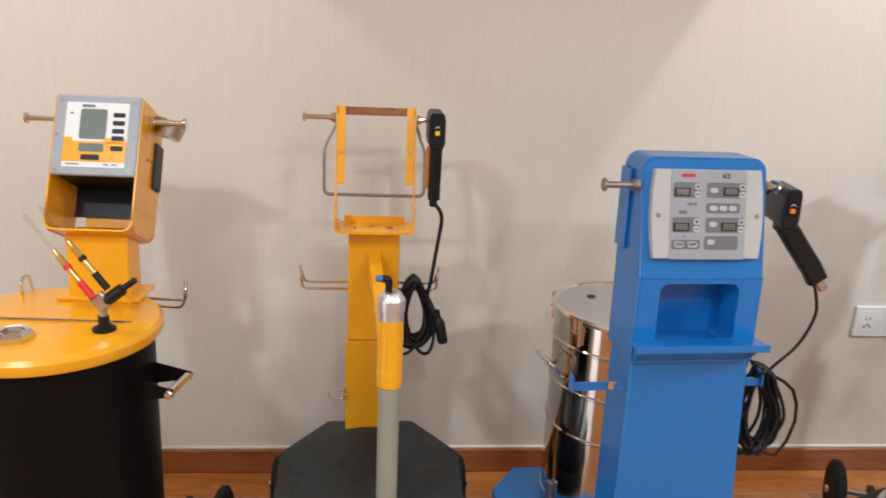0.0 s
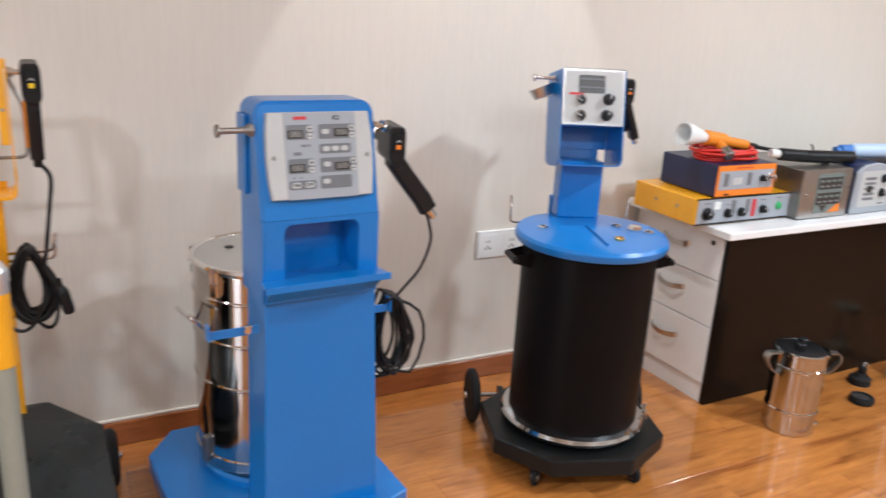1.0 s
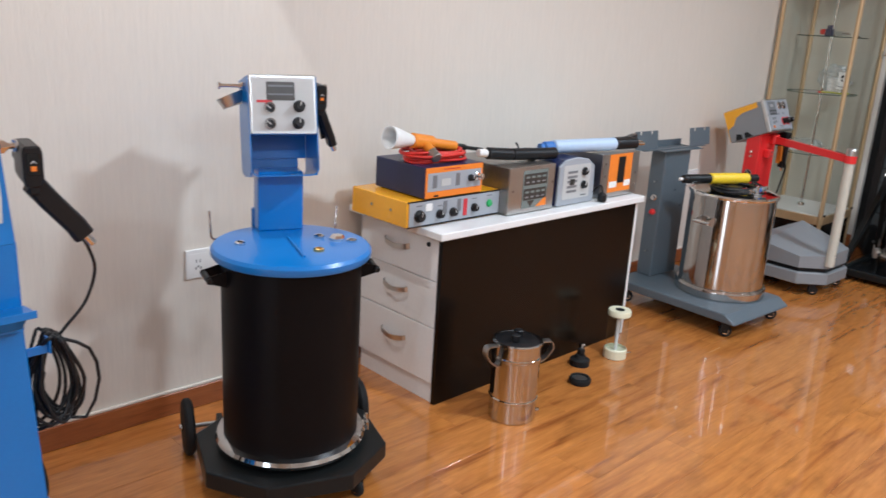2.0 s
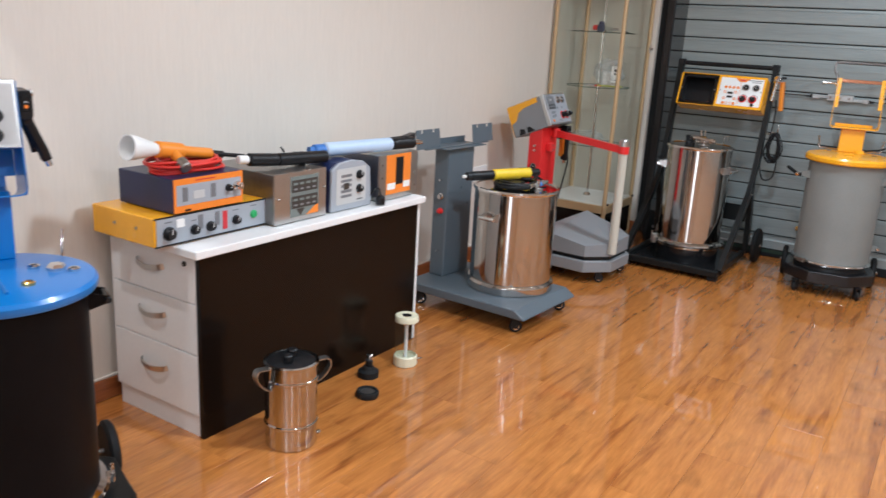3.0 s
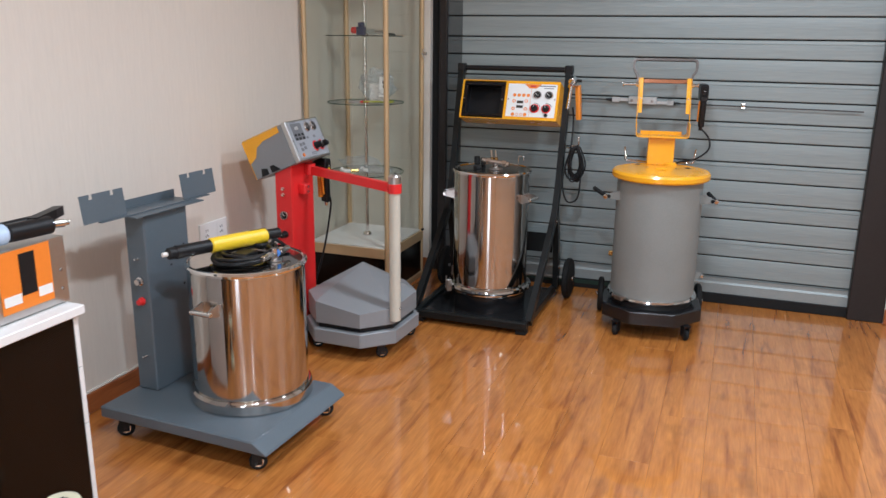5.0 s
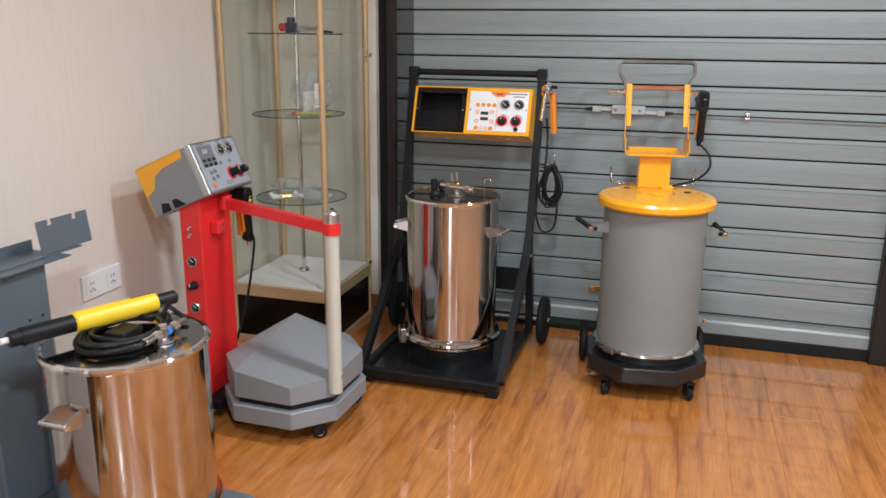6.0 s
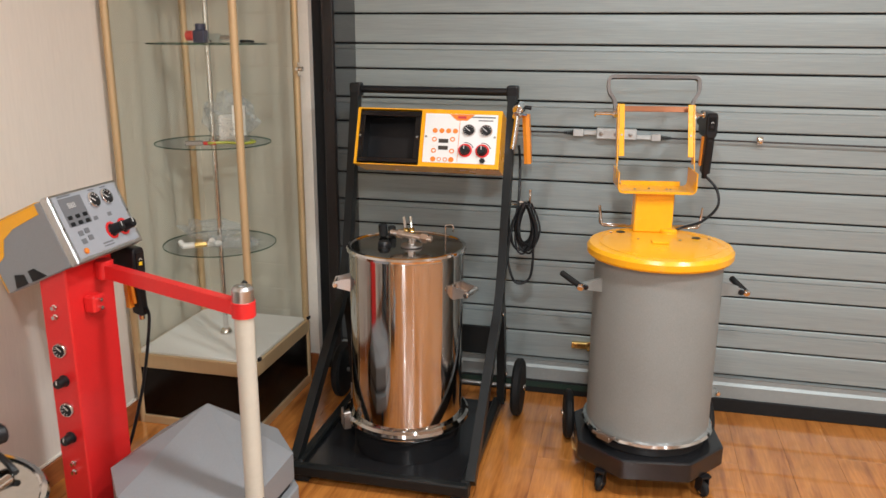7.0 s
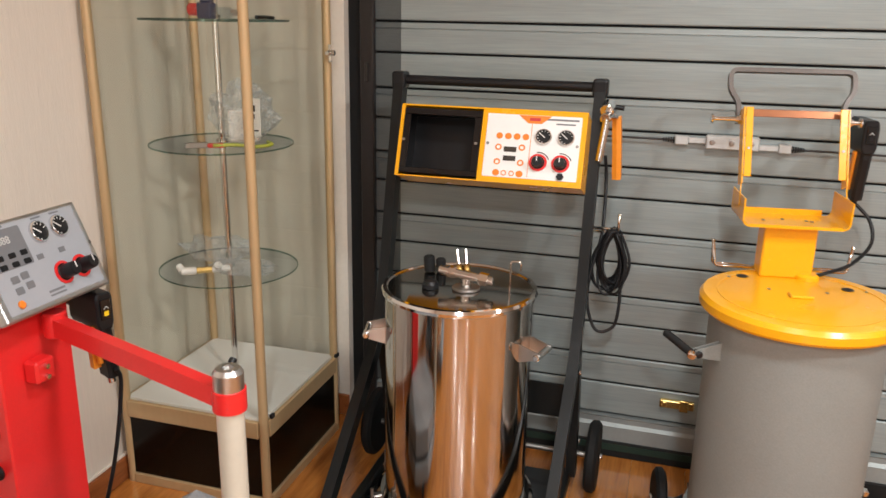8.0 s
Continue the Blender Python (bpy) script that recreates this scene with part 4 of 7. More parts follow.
part("cap", at(lathe([(0.031, 0), (0.031, 0.022), (0.0335, 0.024), (0.0335, 0.048), (0.0332, 0.05), (0.022, 0.067), (0.021, 0.068), (0.012, 0.068), (0.012, 0.064), (0, 0.064)], 32), Matrix.Translation((0.043, -0.40, 0.862))), TURNED, pipe, "turned aluminium cap")
fit_ = part("air_elbow", join(bar((0.036, -0.40, 0.925), (0.036, -0.40, 0.952), 0.008), sweep(smooth_path([(0.036, -0.40, 0.945), (0.034, -0.402, 0.96), (0.018, -0.408, 0.964)], 4), 0.009, 10)), BLACK, pipe)
part("collet", bar((0.02, -0.408, 0.964), (0.006, -0.412, 0.966), 0.008, 12), MID_BLUE, fit_)
part("pull_ring", join(sweep([(-0.1 + 0.025 * math.cos(a / 3) * 1.0, -0.02, 0.478 + 0.014 * math.sin(a / 3)) for a in range(0, 20)], 0.0022, 6), bar((-0.08, -0.02, 0.478), (-0.07, -0.02, 0.478), 0.006), box(-0.082, -0.0775, -0.025, -0.015, 0.46, 0.50, 0.001)), CHROME, stand)
hung_gun(pose(0.165, 2.13, 1.275), AMBER_PLASTIC, "black spray gun with amber grip insert hanging on a stud", 0, BLACK, BRIGHT_YELLOW)
cable("gun_cable", [(0.172, 2.15, 1.065), (0.19, 2.15, 1.03), (0.18, 2.14, 0.95), (0.165, 2.13, 0.85), (0.158, 2.13, 0.80), (0.18, 2.12, 0.755), (0.197, 2.12, 0.735)], 0.0055, BLACK, "black gun cable hanging from the amber stand")
coil("cable_coil", pose(0.118, 2.165, 0.845), 15, 0.052, 0.105, 0.005, BLACK, "black cable coiled on the wire hook of the amber stand", 3, spread=0.03)
plug = thing("cable_plug", pose(0.2, 2.12, 0.70, 0, -12), "black cable plug dangling at the amber stand", "plug")
part("shell", lathe([(0.006, 0.05), (0.012, 0.04), (0.0155, 0.03), (0.0155, -0.02), (0.013, -0.03), (0, -0.03)][::-1], 16), BLACK, plug)
part("strain_relief", bar((0, 0, 0.045), (0, 0, 0.07), 0.0065), RUBBER, plug)

# ---- blue control tower and its steel hopper ----
tower = thing("control_tower", pose(0.771, 1.73, 0, 0, 0, 3) @ Matrix.Diagonal((0.93, 1, 1, 1)), "bright blue control tower with a keypad panel and shelf", "machine")
part("lower_body", prism([(-0.158, 0.0), (0.208, 0.0), (0.172, 0.78), (-0.152, 0.78)], 0.02, 0.165, "y", 0.004), BLUE, tower)
casing = join(*[prism([(0.0, 0.785), (0.0, 1.0), (0.16, 1.0), (0.16, 0.785)], s * 0.166 - 0.006 * (s > 0), s * 0.166 + 0.006 * (s < 0), "x", 0.0015) for s in (-1, 1)], box(-0.16, 0.16, 0.147, 0.159, 0.786, 0.996), prism([(0.0, 0.785), (0.0, 0.80), (0.146, 0.80), (0.146, 0.785)], -0.16, 0.16, "x"))
cap_line = [(-0.166, 0.996), (0.166, 0.996)] + [(0.132 + 0.034 * math.cos(radians(q_)), 1.238 + 0.034 * math.sin(radians(q_))) for q_ in range(0, 91, 15)] + [(-0.132 + 0.034 * math.cos(radians(q_)), 1.238 + 0.034 * math.sin(radians(q_))) for q_ in range(90, 181, 15)]
cap_bm = prism(cap_line, 0.0, 0.16, "y")
for v in cap_bm.verts:  # the front leans back
    if v.co.y < 0.01:
        v.co.y = (v.co.z - 0.996) * 0.212
bmesh.ops.bevel(cap_bm, geom=[e for e in cap_bm.edges if all(v.co.y < 0.1 for v in e.verts) and e.verts[0].co.z + e.verts[1].co.z > 2.0], offset=0.006, segments=3, affect="EDGES")
casing = join(casing, cap_bm)
body = part("upper_body", casing, BLUE, tower)
hole = rounded_rect(0.212, 0.155, 0.022, 5, 0.0, 0.905)
outer = [(0.16, 0.995), (-0.16, 0.995), (-0.16, 0.801), (0.16, 0.801)]
bm = bmesh.new()
ring_in = [bm.verts.new((u, 0.001, v)) for u, v in hole]
ring_bk = [bm.verts.new((u, 0.1, v)) for u, v in hole]
n_h = len(hole)
for i in range(n_h):
    j = (i + 1) % n_h
    bm.faces.new((ring_in[i], ring_in[j], ring_bk[j], ring_bk[i]))
bm.faces.new(ring_bk)
co = [bm.verts.new((u, 0.001, v)) for u, v in outer]
q = n_h // 4
for c in range(4):
    seg_ = ring_in[c * q:(c + 1) * q]
    for i in range(len(seg_) - 1):
        bm.faces.new((co[c], seg_[i + 1], seg_[i]))
    nxt = ring_in[((c + 1) * q) % n_h]
    bm.faces.new((co[c], co[(c + 1) % 4], nxt, seg_[-1]))
bmesh.ops.recalc_face_normals(bm, faces=bm.faces[:])
part("niche", bm, BLUE, tower, "rounded storage niche")
part("shelf", prism([(-0.178, -0.055), (0.178, -0.055), (0.172, 0.004), (-0.172, 0.004)], 0.838, 0.846, "z", 0.002), BLUE, tower)
part("shelf_lip", box(-0.178, 0.178, -0.059, -0.055, 0.832, 0.850, 0.001), BLUE, tower)
part("shelf_support", prism([(-0.05, 0.836), (0.001, 0.836), (0.001, 0.79)], -0.160, 0.160, "x"), BLUE, tower)
part("back_flange", box(-0.176, -0.1665, 0.10, 0.16, 1.04, 1.235, 0.003), BLUE, tower)
km = panel_plane(0.026, 1.142, 11.5) @ Matrix.Diagonal((0.935, 0.95, 1, 1))
kp = part("key_panel", at(prism([(-0.148, -0.105), (-0.155, -0.05), (-0.157, 0.0), (-0.155, 0.06), (-0.148, 0.112), (0.148, 0.112), (0.155, 0.06), (0.157, 0.0), (0.155, -0.05), (0.148, -0.105)], -0.012, 0.014, "z", 0.003, 2), km), PANEL_PALE, tower, "pale moulded control panel")
k2 = km @ Matrix.Translation((0, 0, 0.0142)) @ Matrix.Diagonal((1.13, 1.03, 1, 1))
part("keypad_sheet", at(plate(0.186, 0.21, 0.0012, 0.0, 0.002, 0.003), k2), PANEL_GREY, kp, "grey printed keypad sheet")
k3 = k2 @ Matrix.Translation((0, 0, 0.0013))
for x, y, w, h in ((-0.055, 0.060, 0.066, 0.036), (0.042, 0.060, 0.096, 0.036), (-0.055, -0.022, 0.066, 0.036), (0.042, -0.022, 0.096, 0.036), (0.036, 0.018, 0.084, 0.024), (-0.054, -0.068, 0.07, 0.022), (0.034, -0.064, 0.084, 0.032)):
    part("key_field", at(plate(w, h, 0.0006, x, y, 0.005), k3), KEY_GREY, kp)
k4 = k3 @ Matrix.Translation((0, 0, 0.0007))
for x, y in ((-0.066, 0.055), (0.055, 0.057), (-0.066, -0.027), (0.052, -0.026)):
    part("digit_window", at(plate(0.04, 0.02, 0.0006, x, y), k4), DARK_DISPLAY, kp)
    part("digits", at(text_mesh("888", 0.02), k4 @ Matrix.Translation((x, y, 0.0013))), DULL_STEEL, kp)
for x, y in ((-0.029, 0.068), (-0.029, 0.05), (0.082, 0.068), (0.082, 0.05), (-0.029, -0.014), (-0.029, -0.032), (0.082, -0.014), (0.082, -0.032)):
    b_ = part("button", at(prism(rounded_rect(0.015, 0.015, 0.006, 3), 0, 0.0016), k4 @ Matrix.Translation((x, y, 0))), PANEL_PALE, kp)
    plus = y in (0.068, -0.014)
    part("sign", at(join(plate(0.009, 0.002, 0.0006), plate(0.002, 0.009, 0.0006)) if plus else plate(0.009, 0.002, 0.0006), k4 @ Matrix.Translation((x, y, 0.0018))), BLACK, b_)
for x, y in ((0.012, 0.06), (0.012, -0.02), (0.012, 0.018), (0.036, 0.018), (0.06, 0.018), (0.008, -0.062)):
    part("button", at(prism(rounded_rect(0.019, 0.012, 0.005, 3), 0, 0.0016), k4 @ Matrix.Translation((x, y, 0))), PANEL_PALE, kp)
for x, w_ in ((-0.071, "ON"), (-0.037, "OFF")):
    b_ = part("button", at(prism(rounded_rect(0.025, 0.014, 0.006, 3), 0, 0.0016), k4 @ Matrix.Translation((x, -0.068, 0))), PANEL_PALE, kp)
    part("word", at(text_mesh(w_, 0.011), k4 @ Matrix.Translation((x, -0.068, 0.0022))), BLACK, b_)
part("model_mark", at(text_mesh("K2", 0.016), k3 @ Matrix.Translation((0.042, 0.093, 0.0006))), BLACK, kp, "black letters on the panel")
bars(kp, "print", RED_PRINT, k3, [(0.034, 0.008, -0.052, 0.094)])
bars(kp, "print", KEY_GREY, k3, [(0.014, 0.006, -0.045, 0.027), (0.02, 0.008, -0.063, 0.008), (0.006, 0.006, -0.032, 0.027), (0.004, 0.004, -0.075, -0.05), (0.004, 0.004, -0.058, -0.05)])
screws(kp, km @ Matrix.Translation((0, 0, 0.014)), [(-0.138, 0.0), (0.138, 0.0)], 0.006)
stud(tower, -0.166, -0.252, 0.06, 1.205, 0.0075, DULL_STEEL)
stud(tower, 0.166, 0.20, 0.06, 1.205, 0.0075)
part("cable_arm", join(box(-0.30, -0.165, 0.03, 0.036, 0.70, 0.722, 0.001), box(-0.305, -0.30, 0.02, 0.05, 0.70, 0.74, 0.001)), BLUE, tower)
part("cable_arm", join(box(0.165, 0.24, 0.06, 0.066, 0.69, 0.712, 0.001), box(0.24, 0.245, 0.05, 0.08, 0.69, 0.73, 0.001)), BLUE, tower)
part("wing_nut", join(bar((-0.2, 0.026, 0.715), (-0.2, 0.02, 0.715), 0.009), bar((-0.19, 0.018, 0.728), (-0.21, 0.018, 0.728), 0.004)), CHROME, tower)
part("base_plate", prism([(-0.38, 0.10), (-0.38, 0.50), (-0.28, 0.62), (0.28, 0.62), (0.30, 0.55), (0.30, 0.0), (0.20, -0.03), (-0.20, -0.03), (-0.22, 0.0)], 0.085, 0.14, "z", 0.004), BLUE, tower)
for x, y in ((-0.33, 0.15), (-0.28, 0.52), (0.24, 0.05)):
    caster(tower, x, y, 0.085, 0.03)
big_wheel(tower, 0.335, 0.52, 0.09)
part("drum_seat", at(lathe([(0.235, 0.141), (0.235, 0.16), (0.222, 0.166), (0.20, 0.141)], 48), Matrix.Translation((-0.005, 0.385, 0))), BLUE, tower)

hop = hopper(pose(0.738, 2.125, 0.152), "polished steel powder hopper with lid behind the blue tower", 0.208, 0.633, (), (0.08, 0.45, 0.66, 0.86), 72, 0.80, lid_mat=BRUSHED)
for a in (193, -13):
    part("handle", at(sweep(round_path([(0.206, -0.05, 0.45), (0.255, -0.05, 0.50), (0.255, 0.05, 0.50), (0.206, 0.05, 0.45)], 0.015), 0.007, 12), pose(0, 0, 0, 0, 0, a)), CHROME, hop, "bent steel tube handle")
part("lid_hole", at(rod(0.013, 0.002, 20), pose(-0.09, 0.07, 0.6385)), BLACK, hop)
for a in (150, 215):
    part("latch", at(join(box(0.208, 0.222, -0.012, 0.012, 0.56, 0.643, 0.002), bar((0.224, -0.014, 0.60), (0.224, 0.014, 0.60), 0.003), bar((0.226, 0, 0.60), (0.226, 0, 0.64), 0.002)), pose(0, 0, 0, 0, 0, a)), CHROME, hop)
part("latch", at(box(0.208, 0.224, -0.012, 0.012, 0.03, 0.11, 0.002), pose(0, 0, 0, 0, 0, 200)), DULL_STEEL, hop)

hung_gun(pose(0.985, 1.79, 1.163, 0, 0, -8) @ Matrix.Scale(0.98, 4), MID_BLUE, "black spray gun with blue grip insert on the blue tower", 37)
cable("gun_cable", [(1.088, 1.81, 0.978), (1.112, 1.82, 0.93), (1.125, 1.83, 0.87), (1.10, 1.84, 0.79), (1.045, 1.84, 0.73), (1.0, 1.84, 0.68)], 0.0042, BLACK, "black gun cable hanging from the blue tower")
coil("cable_coil", pose(1.005, 1.83, 0.73), 13, 0.055, 0.13, 0.0046, BLACK, "thick black cable coiled on the arm of the blue tower", 5, [(0.03, -0.01, -0.02), (0.09, -0.01, -0.06), (0.11, -0.01, -0.15), (0.07, -0.01, -0.25), (0.0, 0.0, -0.22)], 0.03)
cable("plug_lead", [(0.99, 1.85, 0.62), (0.965, 1.86, 0.5), (0.955, 1.86, 0.40), (0.955, 1.86, 0.34)], 0.006, BLACK, "black plug lead hanging below the coil")
plug = thing("cable_plug", pose(0.955, 1.86, 0.30), "black round cable plug", "plug")
part("shell", lathe([(0, -0.05), (0.017, -0.048), (0.019, -0.02), (0.016, 0.03), (0.007, 0.045)], 16), BLACK, plug)
part("ring", lathe([(0.0195, -0.028), (0.0215, -0.026), (0.0215, -0.016), (0.0195, -0.014)], 16), RUBBER, plug)

# ---- blue unit with a black drum ----
LID_D = 0.822
blue = thing("powder_coating_unit", pose(1.775, 1.925, 0, 0, 0, -20), "blue and black powder coating unit with knobs and gauges", "machine", "drum units")
drum_base(blue, CHARCOAL, 0.07, 0.13, 0.60, 0.56, (-1, 1), 0.1)
part("drum", lathe([(0.205, 0.15), (0.222, 0.155), (0.222, LID_D - 0.03), (0.21, LID_D - 0.03)], 64), BLACK_DRUM, blue, "black coated drum")
part("drum_foot", lathe([(0.18, 0.131), (0.19, 0.131), (0.19, 0.16), (0.18, 0.16)], 40), BLACK, blue)
ringp = part("clamp_ring", lathe([(0.221, 0.150), (0.243, 0.152), (0.249, 0.164), (0.243, 0.176), (0.223, 0.18)], 64), CHROME, blue, "chrome clamp ring")
part("clamp_lever", at(join(box(0.236, 0.262, -0.02, 0.02, 0.155, 0.178, 0.003), bar((0.255, -0.03, 0.185), (0.255, 0.03, 0.185), 0.006), bar((0.255, 0.0, 0.15), (0.255, 0.0, 0.21), 0.005)), pose(0, 0, 0, 0, 0, -12)), CHROME, ringp)
lid = part("lid", lathe([(0.224, LID_D - 0.034), (0.247, LID_D - 0.034), (0.252, LID_D - 0.026), (0.252, LID_D - 0.012), (0.244, LID_D - 0.002), (0.234, LID_D), (0, LID_D)], 72), BLUE, blue, "glossy blue round lid")
part("hinge", bar((0.0, -0.16, LID_D + 0.003), (0.0, 0.06, LID_D + 0.003), 0.004, 8), BLUE, lid)
for x, y in ((0.1, 0.05), (0.06, -0.10), (0.19, -0.02), (-0.16, 0.02)):
    part("ring_nut", at(lathe([(0.017, 0), (0.017, 0.007), (0.012, 0.010), (0.0085, 0.009), (0.0085, 0.002), (0, 0.002)], 20), Matrix.Translation((x, y, LID_D))), BRASS if x == 0.06 else CHROME, lid)
part("filler_cap", at(lathe([(0.026, 0), (0.026, 0.008), (0.02, 0.017), (0.0, 0.02)], 6, False), Matrix.Translation((0.15, 0.01, LID_D))), CHROME, lid)
for ang in (-4, 184):
    side_handle(blue, 0.222, 0.735, ang, BLACK_DRUM, 0.08, 0.055, BLACK)
part("column", box(-0.075, 0.075, 0.165, 0.24, LID_D - 0.001, 1.02, 0.004), BLUE, blue)
face, pm, hm = control_head(blue, 0.17, 1.005, 0.216, 0.315, 12, BLUE, 0.17, BRUSHED, 0.135, BLUE)
part("label_sheet", at(plate(0.196, 0.166, 0.001, 0, 0, 0.004), pm), PANEL_PALE, face, "pale printed control sheet")
pm2 = pm @ Matrix.Translation((0, 0, 0.0011))
part("display", at(plate(0.09, 0.058, 0.0012, -0.008, 0.042, 0.004), pm2), DARK_DISPLAY, face)
bars(face, "print", KEY_GREY, pm2 @ Matrix.Translation((0, 0, 0.0014)), [(0.08, 0.006, -0.008, 0.058), (0.08, 0.005, -0.008, 0.032)])
for x, y in ((0.05, -0.005), (0.045, -0.058)):
    knob(face, pm2, x, y, 0.019, 0.028)
for x, y in ((-0.045, -0.01), (-0.045, -0.06)):
    gauge(face, pm2, x, y, 0.019)
bars(face, "print", RED_PRINT, pm2, [(0.05, 0.008, -0.06, 0.01)])
s0 = hm @ Vector((0, -0.03, 0.288))
stud(blue, -0.108, -0.185, s0.y, s0.z, 0.006)
stud(blue, 0.108, 0.15, s0.y, s0.z, 0.006)
part("gun_holder", at(sweep(smooth_path([(-0.108, 0.02, 0.265), (-0.14, -0.01, 0.25), (-0.175, 0.0, 0.235), (-0.175, 0.04, 0.235), (-0.13, 0.04, 0.25), (-0.108, 0.03, 0.26)], 5), 0, section=flat_section(0.003, 0.036)), hm), BRUSHED, blue, "bent aluminium gun holder band")
hook(blue, [(-0.07, 0.262, 0.775), (-0.215, 0.262, 0.775), (-0.22, 0.258, 0.875)])
part("hook_plate", box(-0.08, 0.08, 0.2405, 0.265, 0.76, 0.88, 0.002), BLUE, blue)
hook(blue, [(0.07, 0.262, 0.775), (0.215, 0.262, 0.775), (0.22, 0.258, 0.875)])
hung_gun(pose(1.96, 2.05, 1.265, 0, 0, -20) @ Matrix.Scale(0.85, 4), BLACK, "black spray gun hanging beside the blue control box", 22)

# ---- desk with drawers ----
desk = thing("desk", pose(2.5, 1.985, 0), "desk with dark brown front, white top and white drawers", "desk")
part("front_panel", box(0.004, 1.335, 0.0, 0.022, 0.0, 0.712, 0.0015), DARK_LAMINATE, desk, "dark brown front panel")
part("tabletop", box(-0.035, 1.36, -0.03, 0.555, 0.714, 0.744, 0.003), WHITE, desk, "white desk top")
part("body", box(0.024, 1.328, 0.024, 0.54, 0.088, 0.711), WHITE, desk)
part("plinth", box(0.012, 1.328, 0.03, 0.5, 0.0, 0.086), WHITE, desk)
for k, (z0, z1) in enumerate(((0.532, 0.708), (0.334, 0.528), (0.09, 0.330))):
    d = part("drawer", box(0.0, 0.022, 0.0235, 0.505, z0, z1, 0.002), WHITE, desk, "white drawer front")
    zc = z0 + (z1 - z0) * 0.62
    part("handle", sweep(smooth_path([(0.0, 0.19, zc), (-0.016, 0.205, zc - 0.004), (-0.024, 0.265, zc - 0.012), (-0.016, 0.325, zc - 0.004), (0.0, 0.34, zc)], 5), 0, section=flat_section(0.004, 0.022)), BRUSHED, d, "bowed metal handle")
    if k == 0:
        part("lock", bar((0.0, 0.075, 0.675), (-0.004, 0.075, 0.675), 0.010, 18), BLACK, d)
for z0, z1 in ((0.532, 0.711), (0.334, 0.529), (0.004, 0.331)):
    part("end_panel", box(1.337, 1.355, 0.0, 0.53, z0, z1, 0.001), WHITE, desk)

TOP = 0.7455


def amp_case(name, x0, x1, y0, y1, z0, h, mat, label):
    t = thing(name, pose((x0 + x1) / 2, y0, z0), label, "control unit")
    w, d = x1 - x0, y1 - y0
    part("case", box(-w / 2, w / 2, 0.004, d, 0.004, h, 0.003), mat, t)
    for sx in (-1, 1):
        for yy in (0.03, d - 0.03):
            part("foot", at(rod(0.009, 0.004, 14), Matrix.Translation((sx * (w / 2 - 0.03), yy, 0))), RUBBER, t)
    return t, Matrix.Translation((0, 0.0036, h / 2 + 0.002)) @ FACE, w, h


amp, fm, w, h = amp_case("control_unit", 2.388, 2.915, 2.07, 2.42, TOP, 0.108, YELLOW, "wide amber control unit with dials on the desk")
f = part("face", at(plate(w - 0.018, h - 0.014, 0.003, 0, 0), fm), PANEL_GREY, amp, "grey front with dials")
part("edge_trim", at(join(plate(w, 0.005, 0.004, 0, h / 2 - 0.004), plate(w, 0.005, 0.004, 0, -h / 2 + 0.004), plate(0.006, h - 0.02, 0.004, w / 2 - 0.004, 0)), fm), BLACK, amp)
fm = fm @ Matrix.Translation((0, 0, 0.0031))
knob(f, fm, -0.205, -0.008, 0.025, 0.022)
for x in (-0.095, -0.022):
    knob(f, fm, x, -0.012, 0.019, 0.02)
knob(f, fm, 0.10, -0.008, 0.018, 0.02)
part("meter", at(plate(0.034, 0.03, 0.003, -0.155, 0.022, 0.004), fm), PAPER, f)
for x in (-0.065, 0.012):
    part("scale_window", at(plate(0.02, 0.052, 0.0015, x, 0.012), fm), KEY_GREY, f)
part("red_strip", at(plate(0.022, 0.07, 0.0015, 0.048, 0.0), fm), RED_PRINT, f)
part("green_lamp", at(lathe([(0.016, 0), (0.016, 0.004), (0.012, 0.009), (0, 0.011)], 20), fm @ Matrix.Translation((0.19, 0.0, 0))), GREEN_PRINT, f)
bars(f, "print", KEY_GREY, fm, [(0.03, 0.005, -0.205, 0.032), (0.022, 0.004, -0.095, 0.022), (0.03, 0.004, 0.10, 0.03), (0.03, 0.004, 0.19, 0.034)])
screws(amp, Matrix.Translation((-w / 2 - 0.0002, 0.1, 0.06)) @ pose(0, 0, 0, 90, 0, -90), [(0, 0), (-0.12, 0.0)], 0.006)

amp, fm, w, h = amp_case("control_unit", 2.468, 2.786, 2.065, 2.37, TOP + 0.109, 0.126, DARK_BLUE, "navy control unit with an amber front stacked on the amber unit")
f = part("face", at(plate(w - 0.004, h - 0.006, 0.003, 0, 0), fm), ORANGE_PRINT, amp, "amber printed front")
fm = fm @ Matrix.Translation((0, 0, 0.0031))
part("grey_field", at(plate(w - 0.024, h * 0.58, 0.001, 0, 0.002), fm), PANEL_GREY, f)
fm = fm @ Matrix.Translation((0, 0, 0.0011))
for x in (-0.11, 0.015):
    part("slot_window", at(plate(0.022, 0.05, 0.0012, x, 0.004), fm), KEY_GREY, f)
knob(f, fm, 0.085, 0.004, 0.014, 0.02)
knob(f, fm, 0.125, 0.008, 0.017, 0.03, CHROME)
part("meter", at(plate(0.05, 0.028, 0.0015, -0.05, -0.002, 0.004), fm), PANEL_PALE, f)
bars(f, "print", BLACK, fm, [(0.03, 0.003, -0.05, 0.004), (0.024, 0.007, -0.1, -0.053)])
bars(f, "print", RED_PRINT, fm, [(0.09, 0.003, -0.02, 0.05)])

